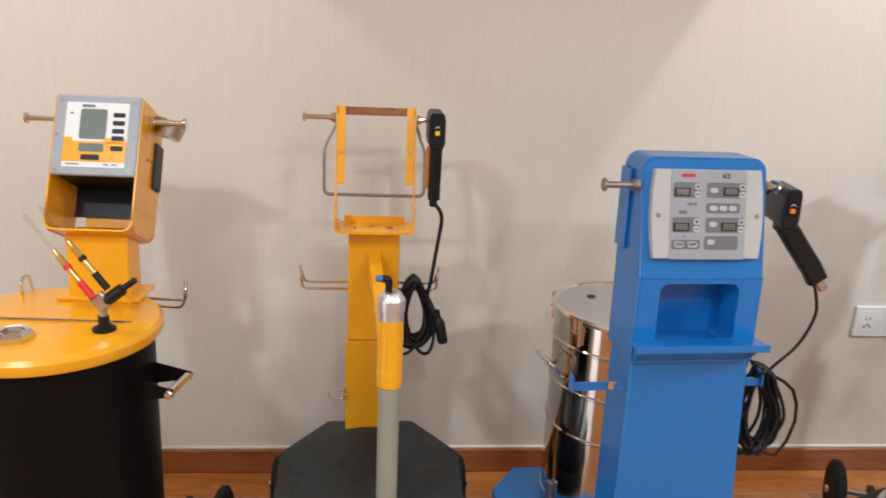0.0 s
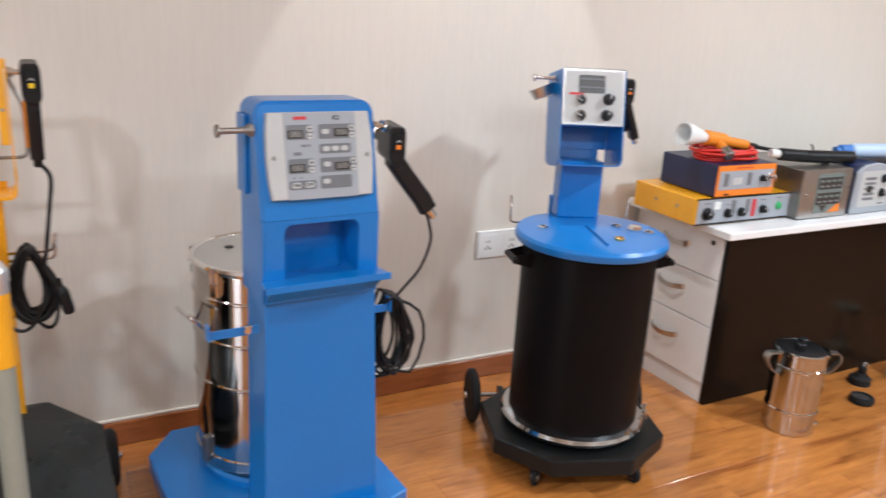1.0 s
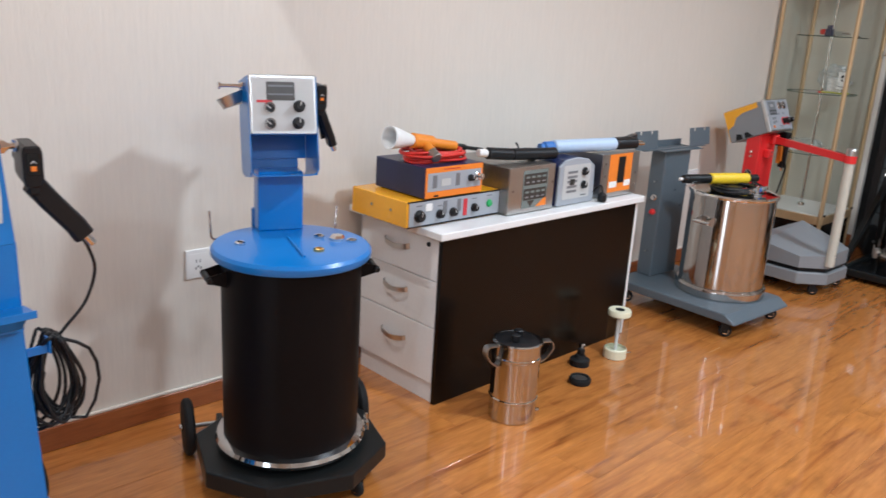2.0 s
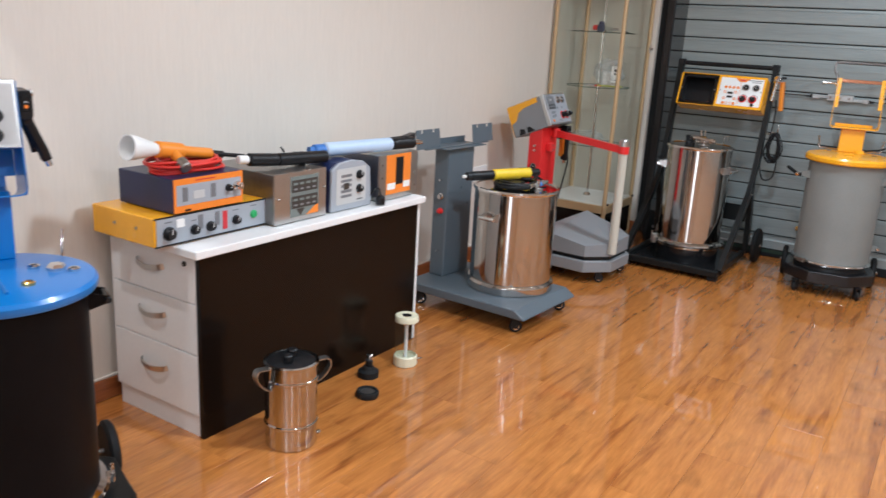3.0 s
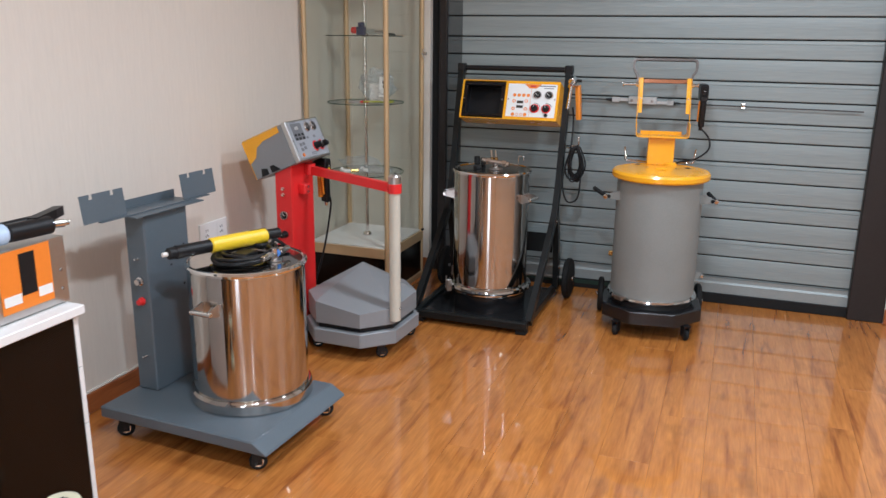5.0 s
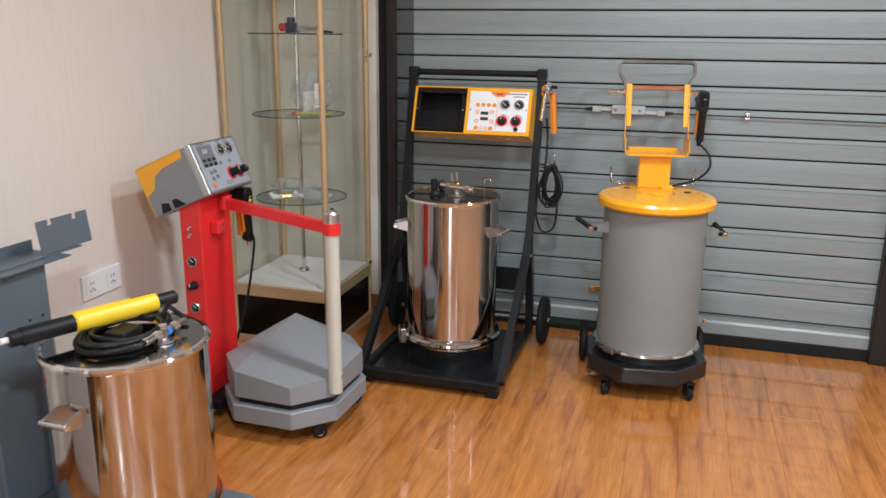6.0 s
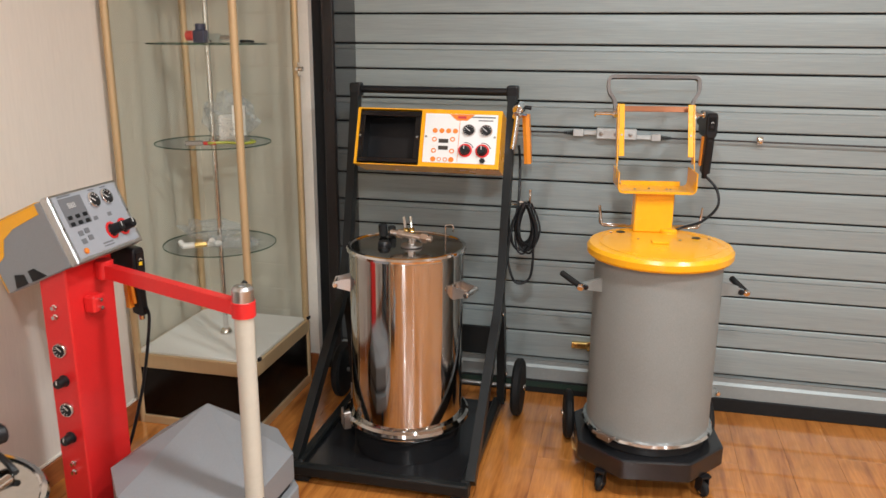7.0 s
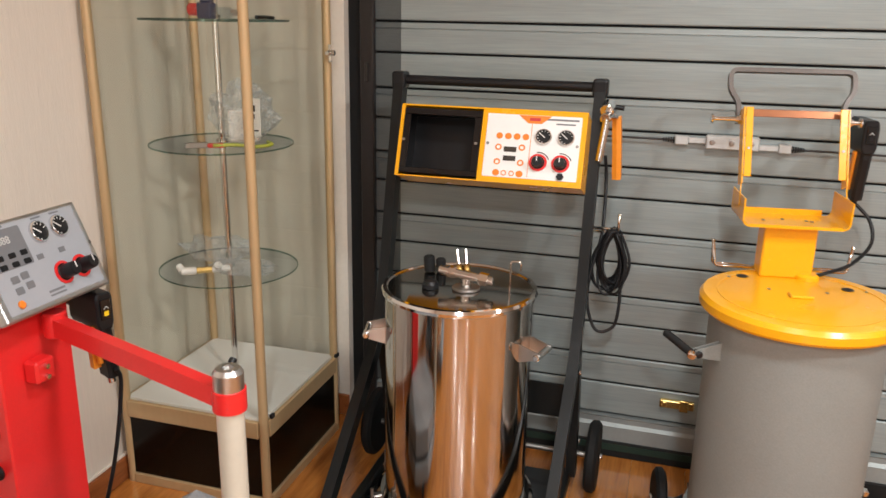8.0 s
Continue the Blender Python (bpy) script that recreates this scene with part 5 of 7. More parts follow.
amp, fm, w, h = amp_case("control_unit", 2.905, 3.205, 2.02, 2.40, TOP, 0.205, DULL_STEEL, "brushed steel control unit with green displays")
f = part("face", at(plate(w - 0.002, h - 0.004, 0.003, 0, 0), fm), BRUSHED, amp, "brushed steel front")
fm = fm @ Matrix.Translation((0, 0, 0.0031))
part("sheet", at(plate(0.165, 0.165, 0.001, 0.02, 0.0), fm), DISPLAY, f, "printed green-grey display sheet")
fm = fm @ Matrix.Translation((0, 0, 0.0011))
for y in (0.043, -0.022):
    blk = part("display_window", at(plate(0.15, 0.05, 0.0012, 0.02, y, 0.002), fm), DARK_DISPLAY, f, "dark display window")
    for k in range(4):
        part("digit_group", at(plate(0.024, 0.009, 0.0006, 0.02 + (k - 1.5) * 0.036, y + 0.01), fm @ Matrix.Translation((0, 0, 0.0013))), DISPLAY, blk)
        part("key", at(plate(0.02, 0.007, 0.0006, 0.02 + (k - 1.5) * 0.036, y - 0.012), fm @ Matrix.Translation((0, 0, 0.0013))), KEY_GREY, blk)
part("dark_arrow", at(prism([(-0.03, -0.05), (0.02, -0.05), (-0.005, -0.08)], 0, 0.0006), fm), DARK_DISPLAY, f)
part("amber_corner", at(prism([(0.03, -0.081), (0.10, -0.081), (0.10, -0.045), (0.075, -0.052)], 0, 0.0006), fm), ORANGE_PRINT, f)
screws(f, fm, [(-0.125, 0.0), (0.135, 0.02)], 0.006)

amp = thing("control_unit", pose(3.368, 2.02, TOP) @ Matrix.Diagonal((1.14, 1, 1.08, 1)), "pale grey control unit with a blue rounded case", "control unit")
arch = [(-0.115, 0.002), (0.125, 0.002), (0.115, 0.16), (0.07, 0.192), (0.0, 0.203), (-0.07, 0.196), (-0.112, 0.17)]
part("case", prism(arch, 0.014, 0.30, "y", 0.003), DARK_BLUE, amp)
f = part("face", prism(arch, 0.0, 0.013, "y", 0.003), PANEL_GREY, amp, "pale grey moulded front")
fm = Matrix.Translation((0, -0.0004, 0.1)) @ FACE
part("sheet", at(plate(0.175, 0.145, 0.001, 0.0, 0.0, 0.008), fm), PANEL_PALE, f)
fm = fm @ Matrix.Translation((0, 0, 0.0011))
for x, y in ((0.045, 0.04), (0.045, -0.018)):
    knob(f, fm, x, y, 0.018, 0.016)
for y in (0.042, 0.022, 0.002, -0.02, -0.04):
    part("key", at(plate(0.062, 0.011, 0.001, -0.03, y, 0.002), fm), KEY_GREY, f)
part("digit_window", at(plate(0.03, 0.026, 0.0016, -0.03, 0.0, 0.002), fm), DARK_DISPLAY, f)
bars(f, "print", KEY_GREY, fm, [(0.035, 0.006, 0.05, -0.062)])

amp, fm, w, h = amp_case("control_unit", 3.567, 3.868, 2.02, 2.40, TOP, 0.215, BRUSHED, "steel control unit with an orange front plate")
part("face", at(plate(w - 0.002, h - 0.004, 0.003, 0, 0), fm), BRUSHED, amp)
fm = fm @ Matrix.Translation((0, 0, 0.0031))
f = part("orange_plate", at(plate(0.19, 0.185, 0.001, -0.004, 0.01), fm), ORANGE_PRINT, amp, "orange front plate")
fm = fm @ Matrix.Translation((0, 0, 0.0011))
part("slot", at(plate(0.056, 0.128, 0.002, 0.002, 0.024), fm), BLACK, f)
for w_, x in ((0.062, -0.06), (0.052, 0.06)):
    part("white_band", at(plate(w_, 0.03, 0.0012, x, -0.045), fm), PAPER, f)
screws(amp, fm, [(-0.13, 0.0), (0.125, 0.0), (-0.13, 0.06), (0.125, -0.06)], 0.006)

# hand guns lying on the units
Z2 = TOP + 0.109 + 0.127
gun = thing("spray_gun", pose(2.60, 2.2, Z2), "amber spray gun with a white cone nozzle on red cable", "spray gun")
gd = Vector((1.0, 0.05, -0.16)).normalized()
g0 = Vector((-0.03, 0.0, 0.075))
part("nozzle_cone", at(lathe([(0.045, 0), (0.042, 0.03), (0.022, 0.12), (0.018, 0.125), (0.018, 0.11), (0.036, 0.03), (0.04, 0.0)], 28), along(g0 - gd * 0.19, g0 - gd * 0.06)), WHITE_PLASTIC, gun, "white cone nozzle")
part("body", join(bar(g0 - gd * 0.07, g0 + gd * 0.05, 0.030, 20, 0.006), bar(g0 + gd * 0.05, g0 + gd * 0.19, 0.021, 18, 0.004), bar(g0 + gd * 0.0, g0 + gd * 0.0 + Vector((-0.01, -0.07, -0.035)), 0.019, 16)), AMBER_PLASTIC, gun)
part("stem_cap", bar(g0 + Vector((-0.01, -0.06, -0.03)), g0 + Vector((-0.014, -0.10, -0.05)), 0.022, 18, 0.004), DULL_STEEL, gun)
part("tail", join(bar(g0 + gd * 0.19, g0 + gd * 0.25, 0.014, 14), bar(g0 + gd * 0.25, g0 + gd * 0.37, 0.008, 12)), BLACK, gun)
coil("cable_coil", pose(2.63, 2.2, Z2), 9, 0.15, 0.10, 0.0055, RED_CABLE, "red cable coiled under the amber gun", 8, flat=True, spread=0.035)

gun = thing("spray_gun", pose(3.05, 2.13, TOP + 0.206), "black spray gun lying on the steel unit", "spray gun")
part("barrel", join(bar((-0.16, 0.02, 0.045), (-0.02, 0.0, 0.034), 0.026, 18, 0.006), bar((-0.02, 0.0, 0.034), (0.22, -0.05, 0.03), 0.026, 18, 0.006)), BLACK, gun)
part("grip", sweep([(0.10, -0.02, 0.03), (0.15, 0.03, 0.022), (0.20, 0.10, 0.018)], 0, section=flat_section(0.036, 0.03)), BLACK, gun)
part("nozzle", bar((-0.16, 0.02, 0.045), (-0.205, 0.026, 0.049), 0.017, 16, 0.003), PAPER, gun)
part("trigger", sweep(smooth_path([(0.02, 0.0, 0.06), (0.0, -0.01, 0.075), (-0.01, -0.01, 0.085)], 3), 0.004, 8), BLACK, gun)

gun = thing("spray_gun", pose(3.56, 2.07, TOP + 0.2205) @ Matrix.Diagonal((1.13, 1, 1, 1)), "pale blue spray gun with black grip lying across units", "spray gun")
part("barrel", bar((-0.22, 0.06, 0.034), (0.12, -0.01, 0.034), 0.031, 22, 0.006), PALE_BLUE, gun)
part("nozzle", join(bar((-0.22, 0.06, 0.034), (-0.27, 0.07, 0.034), 0.026, 20, 0.004), bar((-0.27, 0.07, 0.034), (-0.29, 0.074, 0.034), 0.018, 18)), MID_BLUE, gun, "blue nozzle")
part("grip", join(bar((0.12, -0.01, 0.034), (0.25, -0.035, 0.034), 0.028, 18, 0.006), sweep([(0.2, -0.02, 0.05), (0.3, 0.02, 0.05), (0.36, 0.06, 0.045)], 0, section=flat_section(0.03, 0.03))), BLACK, gun)
part("hose", sweep(smooth_path([(0.30, 0.03, 0.045), (0.16, 0.10, 0.03), (0.0, 0.15, 0.012), (-0.12, 0.16, 0.012)], 5), 0.011, 9), BLACK, gun, "black hose along the gun")
part("connector", join(bar((0.25, -0.035, 0.034), (0.285, -0.042, 0.03), 0.013, 14), bar((0.285, -0.042, 0.03), (0.30, -0.045, 0.028), 0.008, 12)), CHROME, gun)
plug = thing("cable_plug", pose(3.535, 1.985, TOP), "small black plug on the white desk top", "plug")
part("shell", at(lathe([(0, 0), (0.021, 0.004), (0.021, 0.034), (0.010, 0.045), (0, 0.045)], 18), pose(0, 0, 0.0)), BLACK, plug)
part("lead", sweep(smooth_path([(0.0, 0.0, 0.04), (0.0, 0.012, 0.075), (-0.02, 0.03, 0.06), (-0.03, 0.05, 0.012)], 5), 0.004, 7), BLACK, plug)

# ---- small things on the floor ----
pail = thing("steel_pail", pose(2.705, 1.735, 0) @ Matrix.Scale(1.12, 4), "small polished steel pail with black lid and ear handles", "pail")
part("shell", lathe([(0.082, 0.0), (0.086, 0.004), (0.086, 0.075), (0.089, 0.079), (0.089, 0.085), (0.086, 0.089), (0.086, 0.232), (0.0895, 0.236), (0.0895, 0.242), (0.086, 0.246), (0.086, 0.285), (0.091, 0.289), (0.091, 0.296), (0.082, 0.298), (0.082, 0.05)], 48), STEEL, pail)
part("lid", lathe([(0, 0.27), (0.081, 0.27), (0.081, 0.292), (0.074, 0.297), (0, 0.299)], 40), BLACK, pail, "black plastic lid")
part("lid_grip", join(at(rod(0.017, 0.026, 16, 0.003), Matrix.Translation((0.02, 0.015, 0.298))), at(rod(0.017, 0.026, 16, 0.003), Matrix.Translation((-0.025, -0.01, 0.298)))), BLACK, pail)
for a in (-30, 165):
    part("handle", at(sweep(round_path([(0.088, 0, 0.285), (0.128, 0, 0.288), (0.135, 0, 0.262), (0.112, 0, 0.225), (0.088, 0, 0.21)], 0.012), 0, section=flat_section(0.03, 0.003)), pose(0, 0, 0, 0, 0, a)), BRUSHED, pail, "bent sheet-metal ear handle")
part("drain_nut", at(rod(0.008, 0.012, 6), pose(0.07, -0.052, 0.02, 90, 0, 50)), CHROME, pail)

cap = thing("rubber_stopper", pose(3.345, 1.875, 0), "black rubber stopper with a chrome fitting", "stopper")
part("cap_body", lathe([(0, 0), (0.047, 0.0), (0.047, 0.028), (0.03, 0.036), (0.024, 0.05), (0, 0.05)], 28), RUBBER, cap)
part("neck", at(rod(0.018, 0.03, 18, 0.003), Matrix.Translation((0.004, 0, 0.05))), BLACK, cap)
part("fitting", join(bar((0.006, 0, 0.08), (0.012, 0, 0.10), 0.012, 14, 0.002), bar((0.004, -0.02, 0.09), (0.018, 0.02, 0.092), 0.007, 12)), CHROME, cap)
ring = thing("filter_ring", pose(3.183, 1.75, 0), "flat black ring with a pale centre on the floor", "ring")
part("ring_body", lathe([(0.030, 0), (0.046, 0), (0.049, 0.006), (0.049, 0.022), (0.046, 0.028), (0.036, 0.028), (0.034, 0.02)], 32), RUBBER, ring)
part("centre", at(rod(0.0345, 0.012, 28), Matrix.Translation((0, 0, 0.009))), BRUSHED, ring)

spool = thing("plastic_spool", pose(3.563, 1.828, 0), "cream nylon spool with clear tube and metal rod", "spool")
part("lower_flange", lathe([(0, 0), (0.052, 0.0), (0.055, 0.004), (0.055, 0.045), (0.05, 0.05), (0.05, 0.036), (0, 0.036)], 36), CREAM, spool)
part("upper_flange", lathe([(0, 0.215), (0.052, 0.215), (0.055, 0.219), (0.055, 0.24), (0.052, 0.245), (0.024, 0.245), (0.022, 0.24), (0, 0.24)], 36), CREAM, spool)
part("core_rod", bar((0, 0, 0.036), (0, 0, 0.215), 0.008, 16), WHITE_PLASTIC, spool)
part("tube", lathe([(0.048, 0.04), (0.049, 0.04), (0.049, 0.215), (0.048, 0.215)], 32), CLEAR, spool, "clear plastic tube")
part("star_insert", join(at(rod(0.021, 0.004, 20), Matrix.Translation((0, 0, 0.2405))), *[at(box(-0.003, 0.003, -0.02, 0.02, 0.2445, 0.247), pose(0, 0, 0, 0, 0, a)) for a in (0, 60, 120)]), BLACK, spool)
part("side_screw", bar((0.045, -0.03, 0.02), (0.07, -0.045, 0.02), 0.004, 10), CHROME, spool)

# ---- slate trolley with a steel hopper ----
trol = thing("hopper_trolley", pose(4.585, 1.97, 0, 0, 0, -3), "slate grey trolley with a tall post and hanging plates", "trolley")
part("base_plate", prism([(-0.43, 0.088), (-0.43, 0.098), (-0.37, 0.136), (0.36, 0.136), (0.36, 0.088)], -0.335, 0.235, "x", 0.005), SLATE, trol)
part("under_frame", box(-0.30, 0.20, -0.36, 0.32, 0.078, 0.0875), BLACK, trol)
for x, y in ((-0.29, -0.35), (0.19, -0.35), (-0.29, 0.29), (0.19, 0.29)):
    caster(trol, x, y, 0.0875, 0.034, 40)
part("post", box(-0.135, 0.115, 0.245, 0.345, 0.137, 0.885, 0.005), SLATE, trol)
part("cross_shelf", join(box(-0.20, 0.19, 0.215, 0.375, 0.886, 0.891), box(-0.20, 0.19, 0.371, 0.375, 0.891, 0.925)), SLATE, trol)
for xs, sx in ((-0.295, -1), (0.235, 1)):
    poly = [(-0.105, 0.0), (0.105, 0.0), (0.105, 0.105), (0.058, 0.105), (0.058, 0.086), (0.040, 0.086), (0.044, 0.105), (-0.044, 0.105), (-0.044, 0.086), (-0.062, 0.086), (-0.058, 0.105), (-0.105, 0.105)]
    part("hanging_plate", at(prism(poly, -0.0015, 0.0015, "y"), pose(xs, 0.27, 0.897, -8)), SLATE, trol, "slotted hanging plate")
part("plate_bracket", join(box(-0.33, 0.28, 0.255, 0.275, 0.892, 0.8965)), SLATE, trol)
for z, mat, r in ((0.705, CHROME, 0.006), (0.61, CHROME, 0.018), (0.525, RED, 0.017), (0.29, CHROME, 0.006)):
    part("side_fitting", at(lathe([(r, 0), (r, 0.008), (r * 0.7, 0.012), (r * 0.66, 0.024), (0, 0.026)], 20), pose(-0.1352, 0.285, z, 0, -90)), mat, trol)
part("front_hole", join(*[at(rod(0.005, 0.001, 10), pose(x, 0.2449, z, 90)) for x, z in ((0.03, 0.72), (0.08, 0.72), (0.0, 0.65), (0.07, 0.55))]), BLACK, trol)
hopper(pose(4.615, 1.862, 0.137), "polished steel hopper with a clamp rim on slate trolley", 0.231, 0.566, (176, -4), (), 80, 0.755, 0.055, 0.06)
HZ = 0.137 + 0.566 + 0.0065
gun = thing("spray_gun", pose(4.62, 1.865, HZ), "yellow and black spray gun lying on the steel hopper", "spray gun")
ga, gb = Vector((-0.245, 0.205, 0.052)), Vector((0.225, -0.005, 0.052))
gv = (gb - ga).normalized()
part("nose", join(bar(ga + gv * 0.02, ga + gv * 0.19, 0.023, 18, 0.005), bar(ga + gv * 0.05, ga + gv * 0.21, 0.026, 18, 0.004)), BLACK, gun)
part("tip", bar(ga, ga + gv * 0.025, 0.009, 14), PAPER, gun)
part("barrel", bar(ga + gv * 0.2, ga + gv * 0.46, 0.031, 24, 0.005), BRIGHT_YELLOW, gun, "bright yellow barrel")
part("rear_cap", bar(ga + gv * 0.46, gb + gv * 0.015, 0.022, 18, 0.005), BLACK, gun)
part("slot", at(box(-0.004, 0.004, 0.38, 0.46, 0.0302, 0.0312), Matrix.Translation(ga) @ gv.to_track_quat("Y", "Z").to_matrix().to_4x4()), BLACK, gun)
part("support", box(-0.03, 0.06, -0.02, 0.05, 0.0005, 0.022, 0.004), BLACK, gun)
coil("hose_coil", pose(4.62, 1.865, HZ), 6, 0.15, 0.12, 0.0075, BLACK, "black hose coiled on the steel hopper lid", 11, [(0.15, -0.03, 0.03), (0.19, -0.02, 0.035), (0.16, -0.1, 0.01)], flat=True, spread=0.02)
fitg = thing("pump_fitting", pose(4.64, 1.755, HZ), "chrome pump fitting on the steel hopper lid", "fitting")
part("tee", join(bar((-0.09, -0.01, 0.024), (0.09, -0.02, 0.03), 0.011, 16, 0.002), bar((-0.01, -0.014, 0.0), (-0.01, -0.014, 0.05), 0.013, 16), bar((-0.05, -0.012, 0.022), (-0.03, -0.013, 0.024), 0.016, 6), bar((0.03, -0.016, 0.026), (0.05, -0.018, 0.028), 0.016, 6)), CHROME, fitg)
part("collar", bar((0.0, -0.015, 0.025), (0.014, -0.016, 0.026), 0.0145, 16), MID_BLUE, fitg)
part("flange", at(rod(0.03, 0.006, 24), Matrix.Translation((-0.01, -0.014, 0.0))), BRUSHED, fitg)

# ---- red unit with a grey hood ----
redu = thing("suction_unit", pose(5.61, 1.885, 0, 0, 0, -2), "red column unit with grey hood base and suction pipe", "machine")
W_, D_, OY = 0.565, 0.52, -0.055
part("lower_tray", prism(octagon(W_, D_, 0.5, OY), 0.075, 0.15, bev=0.005), GREY, redu)
part("gap", prism(octagon(W_ * 0.9, D_ * 0.9, 0.5, OY), 0.149, 0.178), BLACK, redu)
o = octagon(W_ * 0.96, D_ * 0.95, 0.5, OY)
bm = bmesh.new()
lo = [bm.verts.new((u, v, 0.178)) for u, v in o]
hi = [bm.verts.new((u, v, z)) for (u, v), z in zip(o, (0.262, 0.272, 0.275, 0.28, 0.285, 0.29, 0.288, 0.25))]
apex = bm.verts.new((0.205, 0.05, 0.372))
bm.faces.new(lo[::-1])
for i in range(8):
    j = (i + 1) % 8
    bm.faces.new((lo[i], lo[j], hi[j], hi[i]))
    bm.faces.new((hi[i], hi[j], apex))
bmesh.ops.recalc_face_normals(bm, faces=bm.faces[:])
part("hood", bm, GREY, redu, "folded grey sheet-metal hood")
for x, y in ((-0.17, -0.24), (0.17, -0.24), (-0.17, 0.13), (0.17, 0.13)):
    caster(redu, x, y, 0.075, 0.03, 35)
part("rear_foot", box(-0.20, 0.14, 0.19, 0.37, 0.06, 0.105, 0.004), BLACK, redu, "black rear foot plate")
for s in (-1, 1):
    big_wheel(redu, s * 0.225 - 0.03, 0.29, 0.085)
col = part("column", box(-0.16, 0.05, 0.255, 0.352, 0.1055, 0.945, 0.004), RED, redu, "red painted column")
for z, kind in ((0.82, "b"), (0.79, "b"), (0.683, "g"), (0.583, "k"), (0.488, "g"), (0.393, "k"), (0.305, "b"), (0.275, "b")):
    m = pose(-0.1602, 0.303, z, 90, 0, -90)
    if kind == "b":
        part("push_fitting", at(lathe([(0.009, 0), (0.009, 0.006), (0.006, 0.008), (0.006, 0.016), (0, 0.016)], 14), m), CHROME, col)
    elif kind == "g":
        gauge(col, m, 0, 0, 0.024)
    else:
        knob(col, m, 0, 0, 0.019, 0.034)
arm = part("arm", sweep(round_path([(-0.02, 0.254, 0.905), (-0.03, 0.19, 0.90), (-0.135, -0.295, 0.868)], 0.02), 0, section=flat_section(0.03, 0.042)), RED, redu, "red swing arm")
part("arm_collar", at(lathe([(0.0295, 0), (0.034, 0.001), (0.034, 0.045), (0.0295, 0.046)], 28), Matrix.Translation((-0.138, -0.308, 0.845))), RED, arm)
part("arm_mount", bar((-0.02, 0.228, 0.875), (-0.02, 0.228, 0.935), 0.026, 20, 0.003), RED, redu)
part("side_bracket", box(-0.10, -0.045, 0.215, 0.2548, 0.785, 0.84, 0.006), RED, redu)
part("bolt", join(bar((-0.075, 0.2145, 0.825), (-0.075, 0.207, 0.825), 0.006), bar((-0.075, 0.2145, 0.80), (-0.075, 0.207, 0.80), 0.006)), CHROME, redu)
pipe = part("suction_pipe", bar((-0.138, -0.308, 0.20), (-0.138, -0.308, 0.87), 0.0275, 28), PIPE_CREAM, redu, "cream plastic suction pipe")
part("cap", at(lathe([(0.0285, 0), (0.0305, 0.002), (0.0305, 0.055), (0.024, 0.064), (0.012, 0.064), (0.012, 0.058), (0, 0.058)], 28), Matrix.Translation((-0.138, -0.308, 0.87))), BRUSHED, pipe, "turned aluminium cap")
part("elbow", bar((-0.115, -0.293, 0.915), (-0.092, -0.291, 0.93), 0.008), BLACK, pipe)
part("foot_screw", bar((-0.138, -0.328, 0.275), (-0.138, -0.334, 0.262), 0.008), CHROME, pipe)
hm = Matrix.Translation((-0.035, 0.225, 1.066)) @ pose(0, 0, 0, -24) @ Matrix.Diagonal((0.895, 0.95, 1, 1))
a = 0.165
box_ = part("box_body", at(join(box(-a, a, 0.03, 0.30, -0.105, 0.10, 0.004)), hm), GREY, redu, "grey control box with amber flash")
for s in (-1, 1):
    part("amber_flash", at(prism([(0.055, 0.098), (0.301, 0.098), (0.301, -0.02), (0.25, 0.0), (0.22, 0.045), (0.17, 0.062), (0.055, 0.068)], s * a - 0.0008 + s * 0.0012, s * a + 0.0008 + s * 0.0012, "x"), hm), YELLOW, box_)
    part("side_vent", at(join(prism([(0.13, -0.10), (0.165, -0.065), (0.19, -0.065), (0.19, -0.10)], s * a - 0.001 + s * 0.0016, s * a + 0.001 + s * 0.0016, "x"), prism([(0.21, -0.10), (0.21, -0.07), (0.245, -0.06), (0.26, -0.10)], s * a - 0.001 + s * 0.0016, s * a + 0.001 + s * 0.0016, "x")), hm), BLACK, box_)
part("amber_back", at(box(-a + 0.003, a - 0.003, 0.3005, 0.304, -0.1, 0.098), hm), YELLOW, box_)
part("amber_top", at(box(-a + 0.003, a - 0.003, 0.055, 0.3, 0.1005, 0.103), hm), YELLOW, box_)
face = part("face_frame", at(box(-a - 0.004, a + 0.004, 0.0, 0.029, -0.109, 0.104, 0.006, 2), hm), BRUSHED, redu, "silver panel frame")
pm = hm @ Matrix.Translation((0, -0.0004, 0)) @ FACE
part("label_sheet", at(plate(0.305, 0.19, 0.001, 0, 0, 0.004), pm), PANEL_GREY, face, "pale printed control sheet")
pm2 = pm @ Matrix.Translation((0, 0, 0.0011))
part("display_field", at(plate(0.105, 0.088, 0.0012, -0.08, 0.042, 0.004), pm2), KEY_GREY, face)
part("digits", at(text_mesh("888", 0.024), pm2 @ Matrix.Translation((-0.085, 0.06, 0.002))), PANEL_PALE, face)
for x in (-0.115, -0.08, -0.045):
    for y in (0.026, 0.006):
        part("key", at(plate(0.02, 0.012, 0.0014, x, y, 0.003), pm2 @ Matrix.Translation((0, 0, 0.0012))), BLACK, face)
for x, y in ((-0.10, -0.025), (-0.07, -0.022), (-0.10, -0.05), (-0.066, -0.045)):
    part("key", at(plate(0.022, 0.016, 0.0014, x, y, 0.003), pm2), KEY_GREY, face)
for x in (0.02, 0.085):
    gauge(face, pm2, x, 0.058, 0.026)
for x in (0.04, 0.10):
    knob(face, pm2, x, -0.045, 0.02, 0.045, BLACK, RED)
part("lamp_button", at(rod(0.009, 0.008, 16, 0.002), pm2 @ Matrix.Translation((-0.115, -0.078, 0))), ORANGE_PRINT, face)
